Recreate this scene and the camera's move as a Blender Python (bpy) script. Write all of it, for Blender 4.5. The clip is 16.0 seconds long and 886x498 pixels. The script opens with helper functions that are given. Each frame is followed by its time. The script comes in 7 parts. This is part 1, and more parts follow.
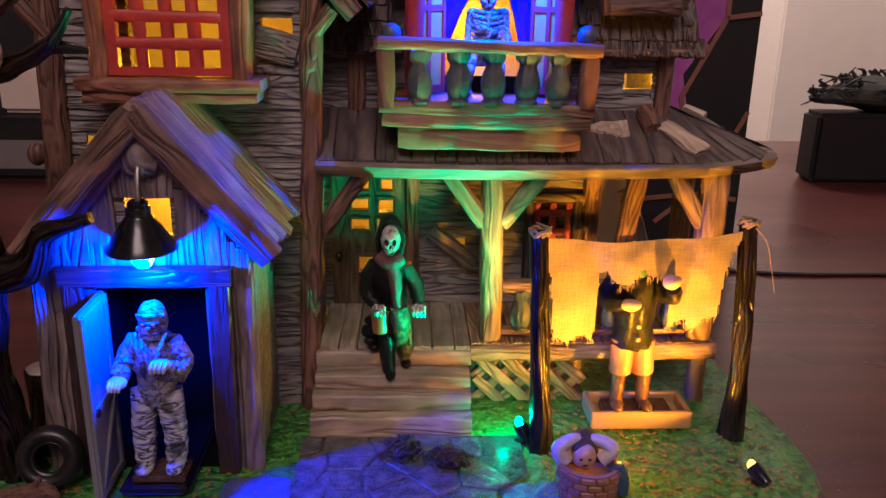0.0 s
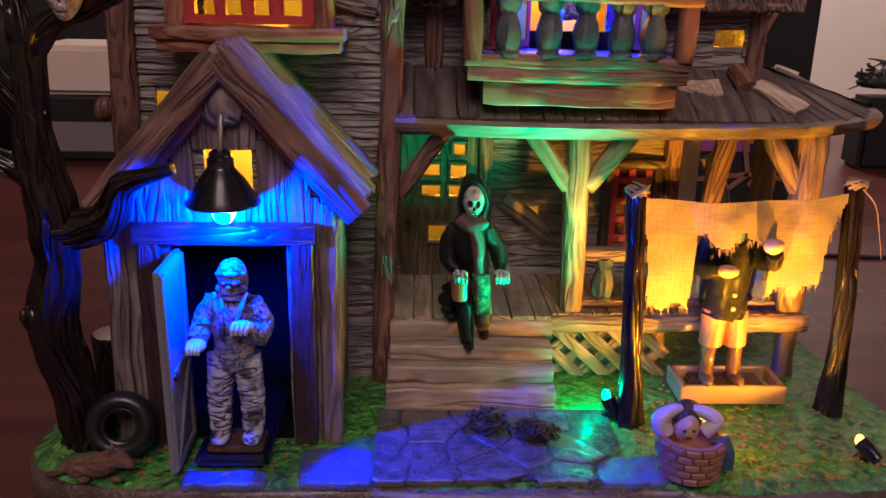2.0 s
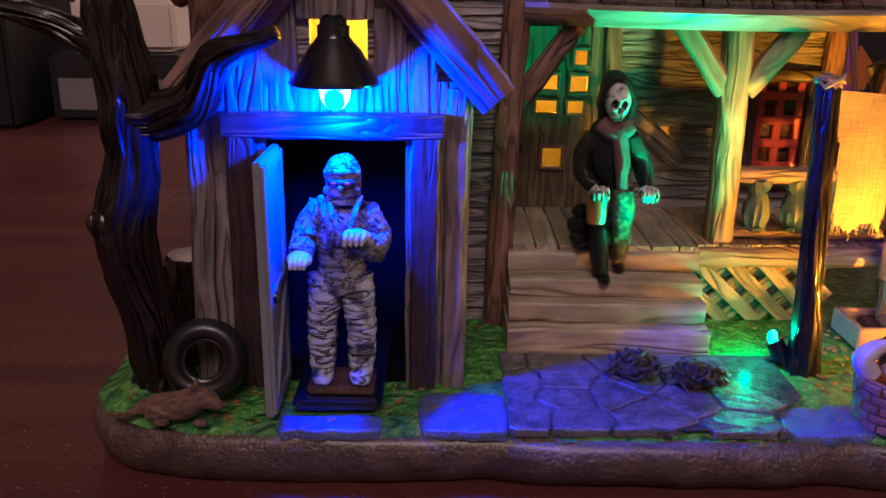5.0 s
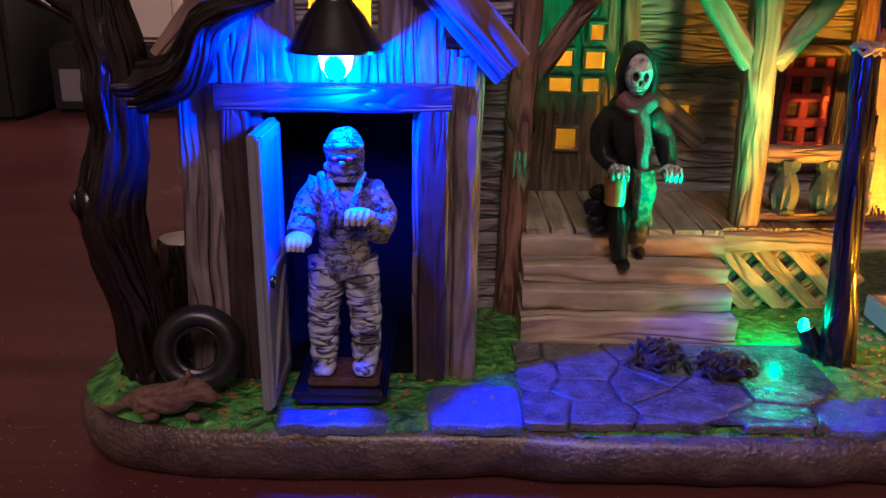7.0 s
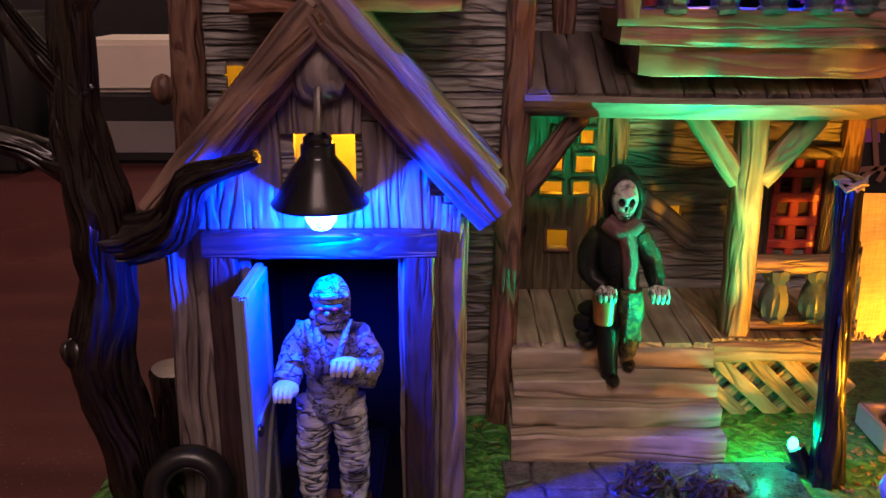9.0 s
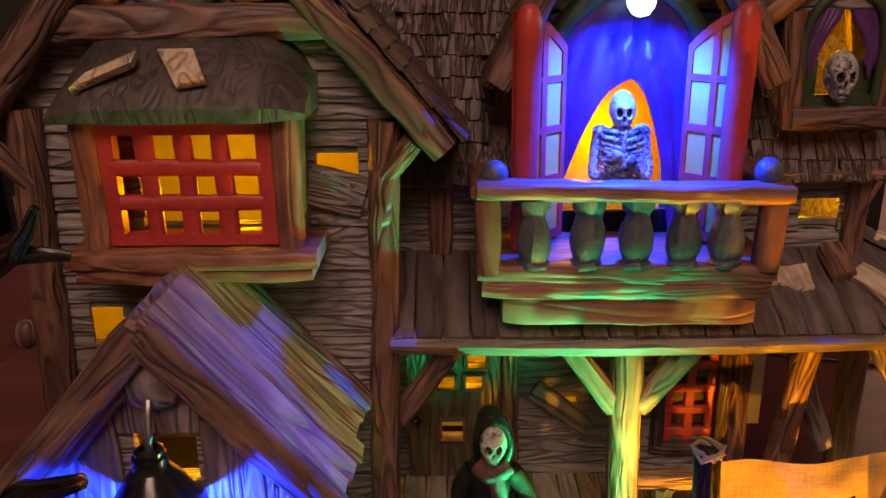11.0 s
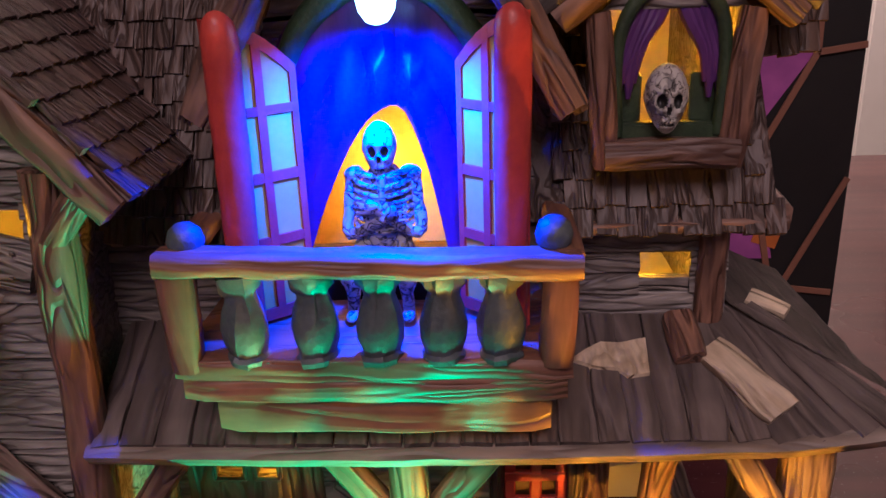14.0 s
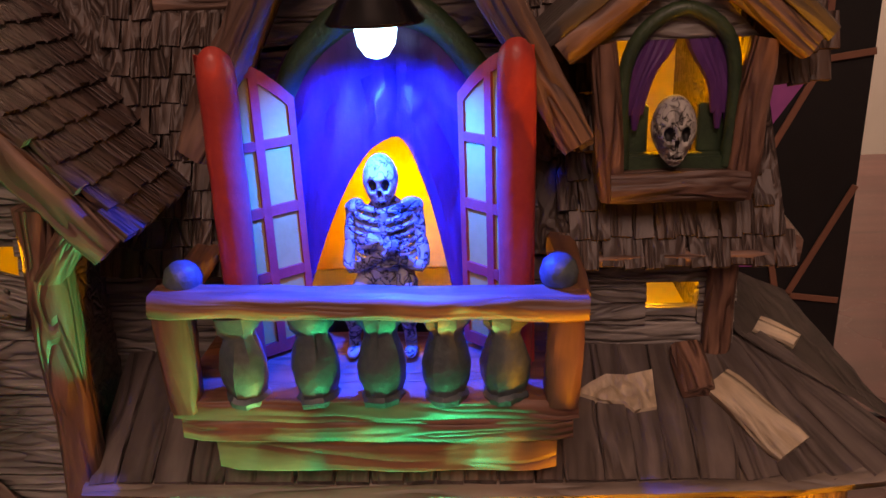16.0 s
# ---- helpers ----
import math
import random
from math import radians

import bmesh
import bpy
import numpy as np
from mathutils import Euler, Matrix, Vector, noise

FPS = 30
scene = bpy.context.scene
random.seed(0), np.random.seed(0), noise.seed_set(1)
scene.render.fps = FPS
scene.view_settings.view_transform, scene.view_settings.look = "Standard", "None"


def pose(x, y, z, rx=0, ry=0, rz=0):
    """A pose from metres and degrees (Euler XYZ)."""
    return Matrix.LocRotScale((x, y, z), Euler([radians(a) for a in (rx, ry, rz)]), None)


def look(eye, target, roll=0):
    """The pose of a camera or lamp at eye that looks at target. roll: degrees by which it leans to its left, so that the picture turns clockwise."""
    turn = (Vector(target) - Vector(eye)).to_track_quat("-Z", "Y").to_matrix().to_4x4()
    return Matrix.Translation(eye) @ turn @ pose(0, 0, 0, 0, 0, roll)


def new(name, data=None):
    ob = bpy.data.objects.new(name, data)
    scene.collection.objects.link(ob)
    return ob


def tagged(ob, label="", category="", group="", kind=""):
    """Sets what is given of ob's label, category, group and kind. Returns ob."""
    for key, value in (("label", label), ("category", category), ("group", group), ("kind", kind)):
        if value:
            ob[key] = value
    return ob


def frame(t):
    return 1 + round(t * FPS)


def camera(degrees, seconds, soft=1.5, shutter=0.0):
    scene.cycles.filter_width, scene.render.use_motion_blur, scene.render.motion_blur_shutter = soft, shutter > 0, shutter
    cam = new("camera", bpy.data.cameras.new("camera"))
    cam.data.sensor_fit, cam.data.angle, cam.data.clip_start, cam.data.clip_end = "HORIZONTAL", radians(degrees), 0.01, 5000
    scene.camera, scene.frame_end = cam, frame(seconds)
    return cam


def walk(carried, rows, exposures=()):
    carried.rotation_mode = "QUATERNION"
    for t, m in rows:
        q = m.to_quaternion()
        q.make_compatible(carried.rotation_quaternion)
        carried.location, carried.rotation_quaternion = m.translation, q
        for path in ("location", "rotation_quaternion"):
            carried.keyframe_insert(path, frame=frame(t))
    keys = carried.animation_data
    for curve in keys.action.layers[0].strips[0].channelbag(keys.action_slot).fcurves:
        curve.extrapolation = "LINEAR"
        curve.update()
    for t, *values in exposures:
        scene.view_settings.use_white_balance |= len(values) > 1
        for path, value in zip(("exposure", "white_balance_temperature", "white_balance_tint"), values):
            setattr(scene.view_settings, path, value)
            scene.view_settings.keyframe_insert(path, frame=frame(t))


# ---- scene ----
cam = camera(55.7, 16.0)
METRES, EYE, TILT, LEAN, TURN = 0.35, 0.178, -18.0, -1.0, -2.3
ROWS = [
    (0.0, 0.0, 0.0, 0.0, 0.0, 0.0, 0.0),
    (0.5, -0.0016, 0.0026, -0.0097, -0.0, -0.05, -0.06),
    (1.0, -0.0039, 0.0037, -0.0086, 0.07, 0.01, -0.1),
    (1.5, -0.0293, 0.018, -0.0212, 0.33, -0.07, -0.17),
    (2.0, -0.0741, 0.0432, -0.037, 0.61, 0.02, -0.29),
    (2.5, -0.1018, 0.0686, -0.0548, 0.85, 0.08, -0.49),
    (3.0, -0.1369, 0.1, -0.0706, 0.99, 0.02, -0.62),
    (3.5, -0.1547, 0.1277, -0.0793, 1.29, 0.1, -0.6),
    (4.0, -0.1641, 0.1451, -0.0817, 1.63, 0.06, -0.52),
    (4.5, -0.1673, 0.1588, -0.0947, 1.96, -0.11, -0.62),
    (6.8, -0.1673, 0.2111, -0.1204, 2.61, -0.39, -0.43),
    (7.0, -0.1705, 0.2129, -0.1188, 2.66, -0.39, -0.44),
    (7.5, -0.1707, 0.2142, -0.1144, 2.7, -0.38, -0.41),
    (8.0, -0.1676, 0.2134, -0.1022, 2.77, -0.24, -0.31),
    (8.2, -0.1696, 0.2095, -0.0954, 2.88, 0.23, -0.23),
    (10.3, -0.0985, 0.2215, 0.1178, 3.01, -0.16, 0.70),
    (10.5, -0.088, 0.222, 0.135, 2.84, -0.62, 0.73),
    (11.0, -0.0553, 0.2231, 0.166, 3.07, -0.88, 0.84),
    (11.5, -0.0126, 0.2321, 0.1989, 3.35, -1.31, 0.97),
    (12.0, 0.0378, 0.2582, 0.2233, 3.52, -1.87, 1.2),
    (12.5, 0.083, 0.2896, 0.2381, 4.06, -2.31, 1.34),
    (13.0, 0.105, 0.3224, 0.2225, 4.47, -2.26, 1.37),
    (13.5, 0.1165, 0.3553, 0.2199, 4.77, -1.98, 1.45),
    (14.0, 0.1217, 0.3871, 0.2166, 4.96, -2.06, 1.43),
    (14.5, 0.119, 0.4111, 0.2052, 5.04, -2.06, 1.51),
    (15.0, 0.1242, 0.4089, 0.2045, 5.19, -2.06, 1.58),
    (15.5, 0.121, 0.3986, 0.2193, 5.28, -2.11, 1.6),
    (16.0, 0.1223, 0.3974, 0.2396, 5.24, -2.57, 1.6),
]
walk(cam, [(t, pose(0, 0, EYE, TILT, LEAN, TURN) @ pose(METRES * x, METRES * y, METRES * z, 90 + pitch, roll, yaw)) for t, x, y, z, yaw, pitch, roll in ROWS],
     exposures=[(0.0, 0.05, 5500, 13), (8.2, 0.1, 5500, 16), (10.3, -0.1, 7200, 16), (11.1, -0.1, 7200, 16), (11.4, 0.1, 5300, 15), (15.2, 0.05, 5300, 15), (16.0, -0.2, 7200, 16)])

# ---- world and large lights (the lamps of the model itself stand with their fixtures) ----
CM = 0.01
world = bpy.data.worlds.new("world")
scene.world = world
world.use_nodes = True
world.node_tree.nodes["Background"].inputs[0].default_value = (1.0, 0.86, 0.72, 1)
world.node_tree.nodes["Background"].inputs[1].default_value = 0.03


def area_lamp(name, eye, target, size, watts, colour):
    data = bpy.data.lights.new(name, "AREA")
    data.shape, data.size, data.size_y = "RECTANGLE", size[0], size[1]
    data.energy, data.color = watts, colour
    ob = new(name, data)
    ob.matrix_world = look([c * CM for c in eye], [c * CM for c in target])
    return ob


def point_lamp(name, at, watts, colour, radius=0.25):
    data = bpy.data.lights.new(name, "POINT")
    data.energy, data.color, data.shadow_soft_size = watts, colour, radius * CM
    ob = new(name, data)
    ob.location = [c * CM for c in at]
    return ob


def spot_lamp(name, at, target, watts, colour, cone, radius=0.15, blend=0.4):
    data = bpy.data.lights.new(name, "SPOT")
    data.energy, data.color, data.shadow_soft_size = watts, colour, radius * CM
    data.spot_size, data.spot_blend = radians(cone), blend
    ob = new(name, data)
    ob.matrix_world = look([c * CM for c in at], [c * CM for c in target])
    return ob


AMBER, BLUE, GREEN = (1.0, 0.37, 0.006), (0.002, 0.028, 1.0), (0.0, 1.0, 0.36)
WARM_AMBER = (1.0, 0.40, 0.004)
# room light above and before the model; unseen fill added for the far wall
area_lamp("ceiling_lamp_light", (0, -115, 150), (0, 35, 8), (0.9, 0.7), 18.5, (1.0, 0.66, 0.56))
area_lamp("wall_fill_light", (30, 160, 165), (90, 270, 60), (0.6, 0.4), 72.0, (1.0, 0.74, 0.6))
# blue lamps under the two shades, coloured garden spots, amber lamps inside the hollow model
point_lamp("shed_lamp_light", (-8.03, 23.92, 9.0), 1.35, BLUE, 0.22)
spot_lamp("window_lamp_light", (3.05, 30.05, 19.3), (3.05, 31.0, 15.0), 1.7, (0.0, 0.04, 1.0), 164, 0.22, 0.8)
spot_lamp("green_spot_light", (3.95, 26.8, 2.75), (-2.2, 28.7, 13.6), 1.55, GREEN, 84, 0.12, 1.0)
point_lamp("green_led_light", (3.62, 27.25, 2.45), 0.02, GREEN, 0.12)
point_lamp("amber_led_light", (6.62, 24.75, 3.2), 0.035, AMBER, 0.12)
spot_lamp("amber_spot_light", (6.6, 24.45, 3.4), (7.6, 27.2, 10.4), 0.62, AMBER, 120, 0.12, 0.7)
spot_lamp("small_amber_spot_light", (11.55, 24.5, 2.6), (5.5, 29.6, 9.2), 1.15, AMBER, 116, 0.12, 0.9)
for spot in ((-7.6, 32.6, 14.5), (-8.0, 27.6, 11.0), (-1.2, 35.6, 8.4), (6.2, 36.8, 5.0),
             (2.7, 33.6, 16.0), (8.6, 33.9, 14.3), (8.7, 33.4, 18.9), (-0.6, 35.4, 20.8)):
    point_lamp("inside_lamp_light", spot, 0.06 if spot[0] < -5 else 0.05 if 1 < spot[0] < 4 else 0.03, WARM_AMBER, 0.5)


# ---- materials ----
def ramp_node(nt, stops):
    r = nt.nodes.new("ShaderNodeValToRGB")
    e = r.color_ramp.elements
    while len(e) < len(stops):
        e.new(0.5)
    for k, (p, c) in zip(e, stops):
        k.position, k.color = p, (*c, 1)
    return r


AXIS = {}


def shifted(nt, vec, oi):
    """The places of a texture, moved by the object's random number, so that no two pieces carry the same pattern."""
    mul, add = nt.nodes.new("ShaderNodeVectorMath"), nt.nodes.new("ShaderNodeVectorMath")
    mul.operation, add.operation = "SCALE", "ADD"
    mul.inputs[0].default_value = (0.37, 0.61, 0.23)
    nt.links.new(oi.outputs["Random"], mul.inputs["Scale"])
    nt.links.new(vec, add.inputs[0])
    nt.links.new(mul.outputs[0], add.inputs[1])
    return add.outputs[0]


def base_material(name, rough, metal=0.0):
    m = bpy.data.materials.new(name)
    m.use_nodes = True
    nt = m.node_tree
    b = nt.nodes["Principled BSDF"]
    b.inputs["Roughness"].default_value, b.inputs["Metallic"].default_value = rough, metal
    tc, oi = nt.nodes.new("ShaderNodeTexCoord"), nt.nodes.new("ShaderNodeObjectInfo")
    return m, nt, b, shifted(nt, tc.outputs["Object"], oi), oi


def noise_node(nt, vec, scale, stretch=(1, 1, 1), detail=4.0, distortion=0.0):
    mp, n = nt.nodes.new("ShaderNodeMapping"), nt.nodes.new("ShaderNodeTexNoise")
    mp.inputs["Scale"].default_value = [s * scale for s in stretch]
    n.inputs["Scale"].default_value, n.inputs["Detail"].default_value = 1.0, detail
    n.inputs["Distortion"].default_value = distortion
    nt.links.new(vec, mp.inputs["Vector"])
    nt.links.new(mp.outputs[0], n.inputs["Vector"])
    return n.outputs["Fac"]


def mix_node(nt, fac, a, b, mode="MIX"):
    x = nt.nodes.new("ShaderNodeMix")
    x.data_type, x.blend_type = "RGBA", mode
    for sock, v in ((x.inputs["Factor"], fac), (x.inputs["A"], a), (x.inputs["B"], b)):
        if isinstance(v, (int, float)):
            sock.default_value = v
        elif isinstance(v, tuple):
            sock.default_value = (*v, 1)
        else:
            nt.links.new(v, sock)
    return x.outputs["Result"]


def bump_node(nt, b, height, strength, dist):
    n = nt.nodes.new("ShaderNodeBump")
    n.inputs["Strength"].default_value, n.inputs["Distance"].default_value = strength, dist * CM
    nt.links.new(height, n.inputs["Height"])
    nt.links.new(n.outputs[0], b.inputs["Normal"])


def carved_wood(name, light, mid, dark, axis="x", lines=2.6, rough=0.5, deep=1.0):
    """Painted ceramic carved as weathered wood: wavy grain lines across the axis, a dark wash in the lines, lighter dry-brushed ridges."""
    m, nt, b, vec, oi = base_material(name, rough)
    AXIS[name] = axis
    at = nt.nodes.new("ShaderNodeAttribute")
    at.attribute_name = "grain"
    vec = shifted(nt, at.outputs["Vector"], oi)
    k = (0.15, 1, 1)
    dark = tuple(0.36 * a + 0.64 * c for a, c in zip(dark, mid))
    grain = noise_node(nt, vec, 85 * lines, k, 2.0, 0.5)
    fine = noise_node(nt, vec, 420 * lines, k, 4.0, 0.4)
    blotch = noise_node(nt, vec, 70, (1, 1, 1), 4.0)
    lined = ramp_node(nt, [(0.26, light), (0.38, mid), (0.42, dark), (0.46, mid), (0.52, light), (0.565, mid), (0.59, dark), (0.63, mid), (0.74, light)])
    nt.links.new(grain, lined.inputs[0])
    lo, hi = (0.0, 0.0, 0.0), (1.0, 1.0, 1.0)
    cut = ramp_node(nt, [(0.26, hi), (0.37, (0.8, 0.8, 0.8)), (0.42, lo), (0.47, (0.8, 0.8, 0.8)), (0.52, hi), (0.555, (0.8, 0.8, 0.8)), (0.59, lo), (0.64, (0.8, 0.8, 0.8)), (0.74, hi)])
    nt.links.new(grain, cut.inputs[0])
    worn = ramp_node(nt, [(0.25, (0.62, 0.60, 0.58)), (0.75, (1.25, 1.25, 1.25))])
    nt.links.new(blotch, worn.inputs[0])
    c = mix_node(nt, 1.0, lined.outputs[0], worn.outputs[0], "MULTIPLY")
    fr = ramp_node(nt, [(0.3, (0.75, 0.75, 0.75)), (0.7, (1.2, 1.2, 1.2))])
    nt.links.new(fine, fr.inputs[0])
    c = mix_node(nt, 0.8, c, fr.outputs[0], "MULTIPLY")
    nt.links.new(c, b.inputs["Base Color"])
    h = mix_node(nt, 0.15, cut.outputs[0], fine)
    bump_node(nt, b, h, 0.85 * deep, 0.10)
    b.inputs["Coat Weight"].default_value, b.inputs["Coat Roughness"].default_value = 0.06, 0.3
    return m


def mottled(name, a, c, scale=1.0, rough=0.5, bump=0.4, metal=0.0, coat=0.1, stretch=(1, 1, 1), span=(0.32, 0.68)):
    """Painted or moulded surface with two-scale mottling."""
    m, nt, b, vec, oi = base_material(name, rough, metal)
    n1, n2 = noise_node(nt, vec, 60 * scale, stretch, 5.0), noise_node(nt, vec, 400 * scale, stretch, 3.0)
    r = ramp_node(nt, [(span[0], a), (span[1], c)])
    nt.links.new(mix_node(nt, 0.35, n1, n2), r.inputs[0])
    nt.links.new(r.outputs[0], b.inputs["Base Color"])
    bump_node(nt, b, mix_node(nt, 0.6, n1, n2), bump, 0.12)
    b.inputs["Coat Weight"].default_value, b.inputs["Coat Roughness"].default_value = coat, 0.25
    return m


def washed(name, pale, mid, dark, scale, stretch=(1, 1, 1), line=0.03, rough=0.5):
    """Pale moulded relief whose creases keep a dark wash: broken winding lines, wider where the wash pooled."""
    m, nt, b, vec, oi = base_material(name, rough)
    crease = noise_node(nt, vec, scale, stretch, 2.0, 0.6)
    pool = noise_node(nt, vec, scale * 0.45, (1, 1, 1), 3.0)
    off, size = nt.nodes.new("ShaderNodeMath"), nt.nodes.new("ShaderNodeMath")
    off.operation, size.operation = "SUBTRACT", "ABSOLUTE"
    off.inputs[1].default_value = 0.5
    nt.links.new(crease, off.inputs[0])
    nt.links.new(off.outputs[0], size.inputs[0])
    edge = ramp_node(nt, [(0.0, (0, 0, 0)), (line, (0.5, 0.5, 0.5)), (line * 2.6, (1, 1, 1))])
    nt.links.new(size.outputs[0], edge.inputs[0])
    br = ramp_node(nt, [(0.34, (0.25, 0.25, 0.25)), (0.46, (1, 1, 1))])
    nt.links.new(pool, br.inputs[0])
    fac = mix_node(nt, 1.0, edge.outputs[0], br.outputs[0], "MULTIPLY")
    r = ramp_node(nt, [(0.10, dark), (0.42, mid), (0.85, pale)])
    nt.links.new(fac, r.inputs[0])
    nt.links.new(r.outputs[0], b.inputs["Base Color"])
    bump_node(nt, b, fac, 0.8, 0.08)
    return m


def glowing(name, colour, strength):
    m = bpy.data.materials.new(name)
    m.use_nodes = True
    b = m.node_tree.nodes["Principled BSDF"]
    b.inputs["Base Color"].default_value = (*colour, 1)
    b.inputs["Emission Color"].default_value = (*colour, 1)
    b.inputs["Emission Strength"].default_value = strength
    return m


GREY_WOOD = carved_wood("grey_siding_paint", (0.27, 0.245, 0.22), (0.19, 0.17, 0.155), (0.035, 0.03, 0.028), "x", 2.4)
SHED_WOOD = carved_wood("shed_board_paint", (0.25, 0.205, 0.19), (0.175, 0.14, 0.13), (0.05, 0.038, 0.034), "z", 1.6)
BROWN_POST = carved_wood("brown_timber_paint", (0.25, 0.135, 0.09), (0.155, 0.08, 0.055), (0.03, 0.018, 0.014), "z", 2.0)
BROWN_RAIL = carved_wood("brown_rail_paint", (0.255, 0.122, 0.080), (0.195, 0.092, 0.060), (0.085, 0.038, 0.026), "x", 1.3, deep=0.45)
BROWN_SLOPE = carved_wood("brown_bargeboard_paint", (0.25, 0.15, 0.11), (0.15, 0.09, 0.07), (0.035, 0.02, 0.016), "x", 1.5)
TAN_POST = carved_wood("tan_timber_paint", (0.34, 0.225, 0.115), (0.25, 0.16, 0.08), (0.07, 0.04, 0.02), "z", 1.6, deep=0.7)
TAN_RAIL = carved_wood("tan_beam_paint", (0.45, 0.30, 0.17), (0.34, 0.22, 0.12), (0.09, 0.05, 0.03), "x", 1.8)
STEP_WOOD = carved_wood("step_plank_paint", (0.40, 0.33, 0.25), (0.31, 0.25, 0.19), (0.10, 0.075, 0.055), "x", 1.0, deep=0.7)
ROOF_PLANK = carved_wood("porch_roof_plank_paint", (0.150, 0.122, 0.110), (0.108, 0.086, 0.078), (0.045, 0.035, 0.031), "y", 1.3, deep=0.7)
FASCIA_WOOD = carved_wood("grey_brown_fascia_paint", (0.27, 0.22, 0.18), (0.20, 0.16, 0.13), (0.09, 0.07, 0.055), "x", 1.4, deep=0.5)
SHED_ROOF = carved_wood("shed_roof_plank_paint", (0.36, 0.26, 0.22), (0.24, 0.165, 0.14), (0.07, 0.045, 0.04), "x", 1.3)
SHINGLE = carved_wood("shingle_paint", (0.105, 0.068, 0.054), (0.070, 0.045, 0.036), (0.028, 0.018, 0.015), "z", 2.4)
PURPLE_SHINGLE = carved_wood("purple_brown_shingle_paint", (0.12, 0.075, 0.065), (0.08, 0.05, 0.044), (0.035, 0.022, 0.02), "z", 2.4)
DARK_TRIM = carved_wood("dark_trim_paint", (0.11, 0.075, 0.065), (0.06, 0.042, 0.038), (0.015, 0.01, 0.01), "x", 2.0)
DARK_TRIM_RED = carved_wood("dormer_sill_paint", (0.19, 0.105, 0.075), (0.125, 0.068, 0.050), (0.03, 0.018, 0.014), "x", 1.8)
FRAME_PLASTIC = carved_wood("dark_brown_moulded_plastic", (0.050, 0.029, 0.028), (0.040, 0.024, 0.023), (0.024, 0.014, 0.013), "z", 2.2, 0.4, 0.5)
PALE_PLANK = carved_wood("pale_plank_paint", (0.62, 0.52, 0.38), (0.54, 0.44, 0.31), (0.34, 0.26, 0.17), "y", 1.6)
BAY_ROOF = carved_wood("bay_roof_paint", (0.098, 0.084, 0.076), (0.072, 0.060, 0.054), (0.040, 0.033, 0.030), "z", 1.7, deep=0.4)
DOOR_PLASTIC = mottled("grey_door_plastic", (0.16, 0.17, 0.185), (0.20, 0.21, 0.225), 0.5, 0.45, 0.08)
RED_PAINT = mottled("red_window_paint", (0.36, 0.030, 0.028), (0.56, 0.065, 0.045), 1.2, 0.45, 0.25)
BROWN_SILL = carved_wood("sill_paint", (0.34, 0.155, 0.09), (0.25, 0.11, 0.065), (0.09, 0.036, 0.022), "x", 1.6, deep=0.5)
PANE_YELLOW = mottled("yellow_painted_pane", (0.52, 0.36, 0.05), (0.62, 0.45, 0.08), 1.0, 0.35, 0.1)
CURTAIN = mottled("purple_curtain_paint", (0.065, 0.020, 0.12), (0.13, 0.042, 0.20), 0.8, 0.45, 0.2, stretch=(3, 1, 0.6))
GREEN_ARCH = mottled("dark_green_paint", (0.016, 0.034, 0.018), (0.04, 0.07, 0.03), 3.0, 0.5, 0.3)
BLUE_GREY = mottled("blue_grey_baluster_paint", (0.040, 0.052, 0.060), (0.10, 0.125, 0.135), 2.0, 0.5, 0.35)
INSIDE = mottled("pale_inside_glaze", (0.70, 0.66, 0.60), (0.80, 0.77, 0.71), 0.6, 0.6, 0.1)
AMBER_SHEET = mottled("amber_window_sheet", (0.62, 0.36, 0.012), (0.80, 0.50, 0.02), 1.2, 0.6, 0.3, span=(0.4, 0.6))
# near-black and nearly matt, so the doorway and balcony gaps stay dark
DARK_INSIDE = mottled("near_black_inside", (0.0030, 0.0030, 0.0034), (0.0055, 0.0055, 0.006), 0.6, 0.6, 0.05, coat=0.0)
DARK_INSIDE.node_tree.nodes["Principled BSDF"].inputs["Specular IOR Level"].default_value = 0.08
BARK = carved_wood("glossy_bark_paint", (0.020, 0.0135, 0.010), (0.010, 0.007, 0.0055), (0.002, 0.0015, 0.0015), "z", 1.5, 0.24, 1.3)
RUBBER = mottled("black_tyre_paint", (0.006, 0.006, 0.006), (0.016, 0.015, 0.014), 1.0, 0.35, 0.2)
RAT_FUR = mottled("brown_rat_paint", (0.10, 0.05, 0.035), (0.27, 0.15, 0.10), 9.0, 0.42, 1.0, stretch=(0.5, 1.5, 1.5), span=(0.40, 0.58))
LOG_TOP = mottled("pale_log_top_paint", (0.42, 0.37, 0.28), (0.60, 0.55, 0.44), 1.6, 0.6, 0.3)
BLACK_METAL = mottled("black_lamp_plastic", (0.004, 0.004, 0.006), (0.008, 0.008, 0.011), 0.5, 0.2, 0.03, coat=0.3)
STEEL = mottled("dull_steel_wire", (0.42, 0.40, 0.38), (0.55, 0.53, 0.5), 1.0, 0.35, 0.1, metal=1.0)
BULB_BLUE = glowing("lit_blue_bulb", (0.40, 0.78, 1.0), 10.0)
LED_GREEN = glowing("lit_green_led", (0.05, 1.0, 0.4), 14.0)
LED_AMBER = glowing("lit_amber_led", (1.0, 0.55, 0.06), 3.5)

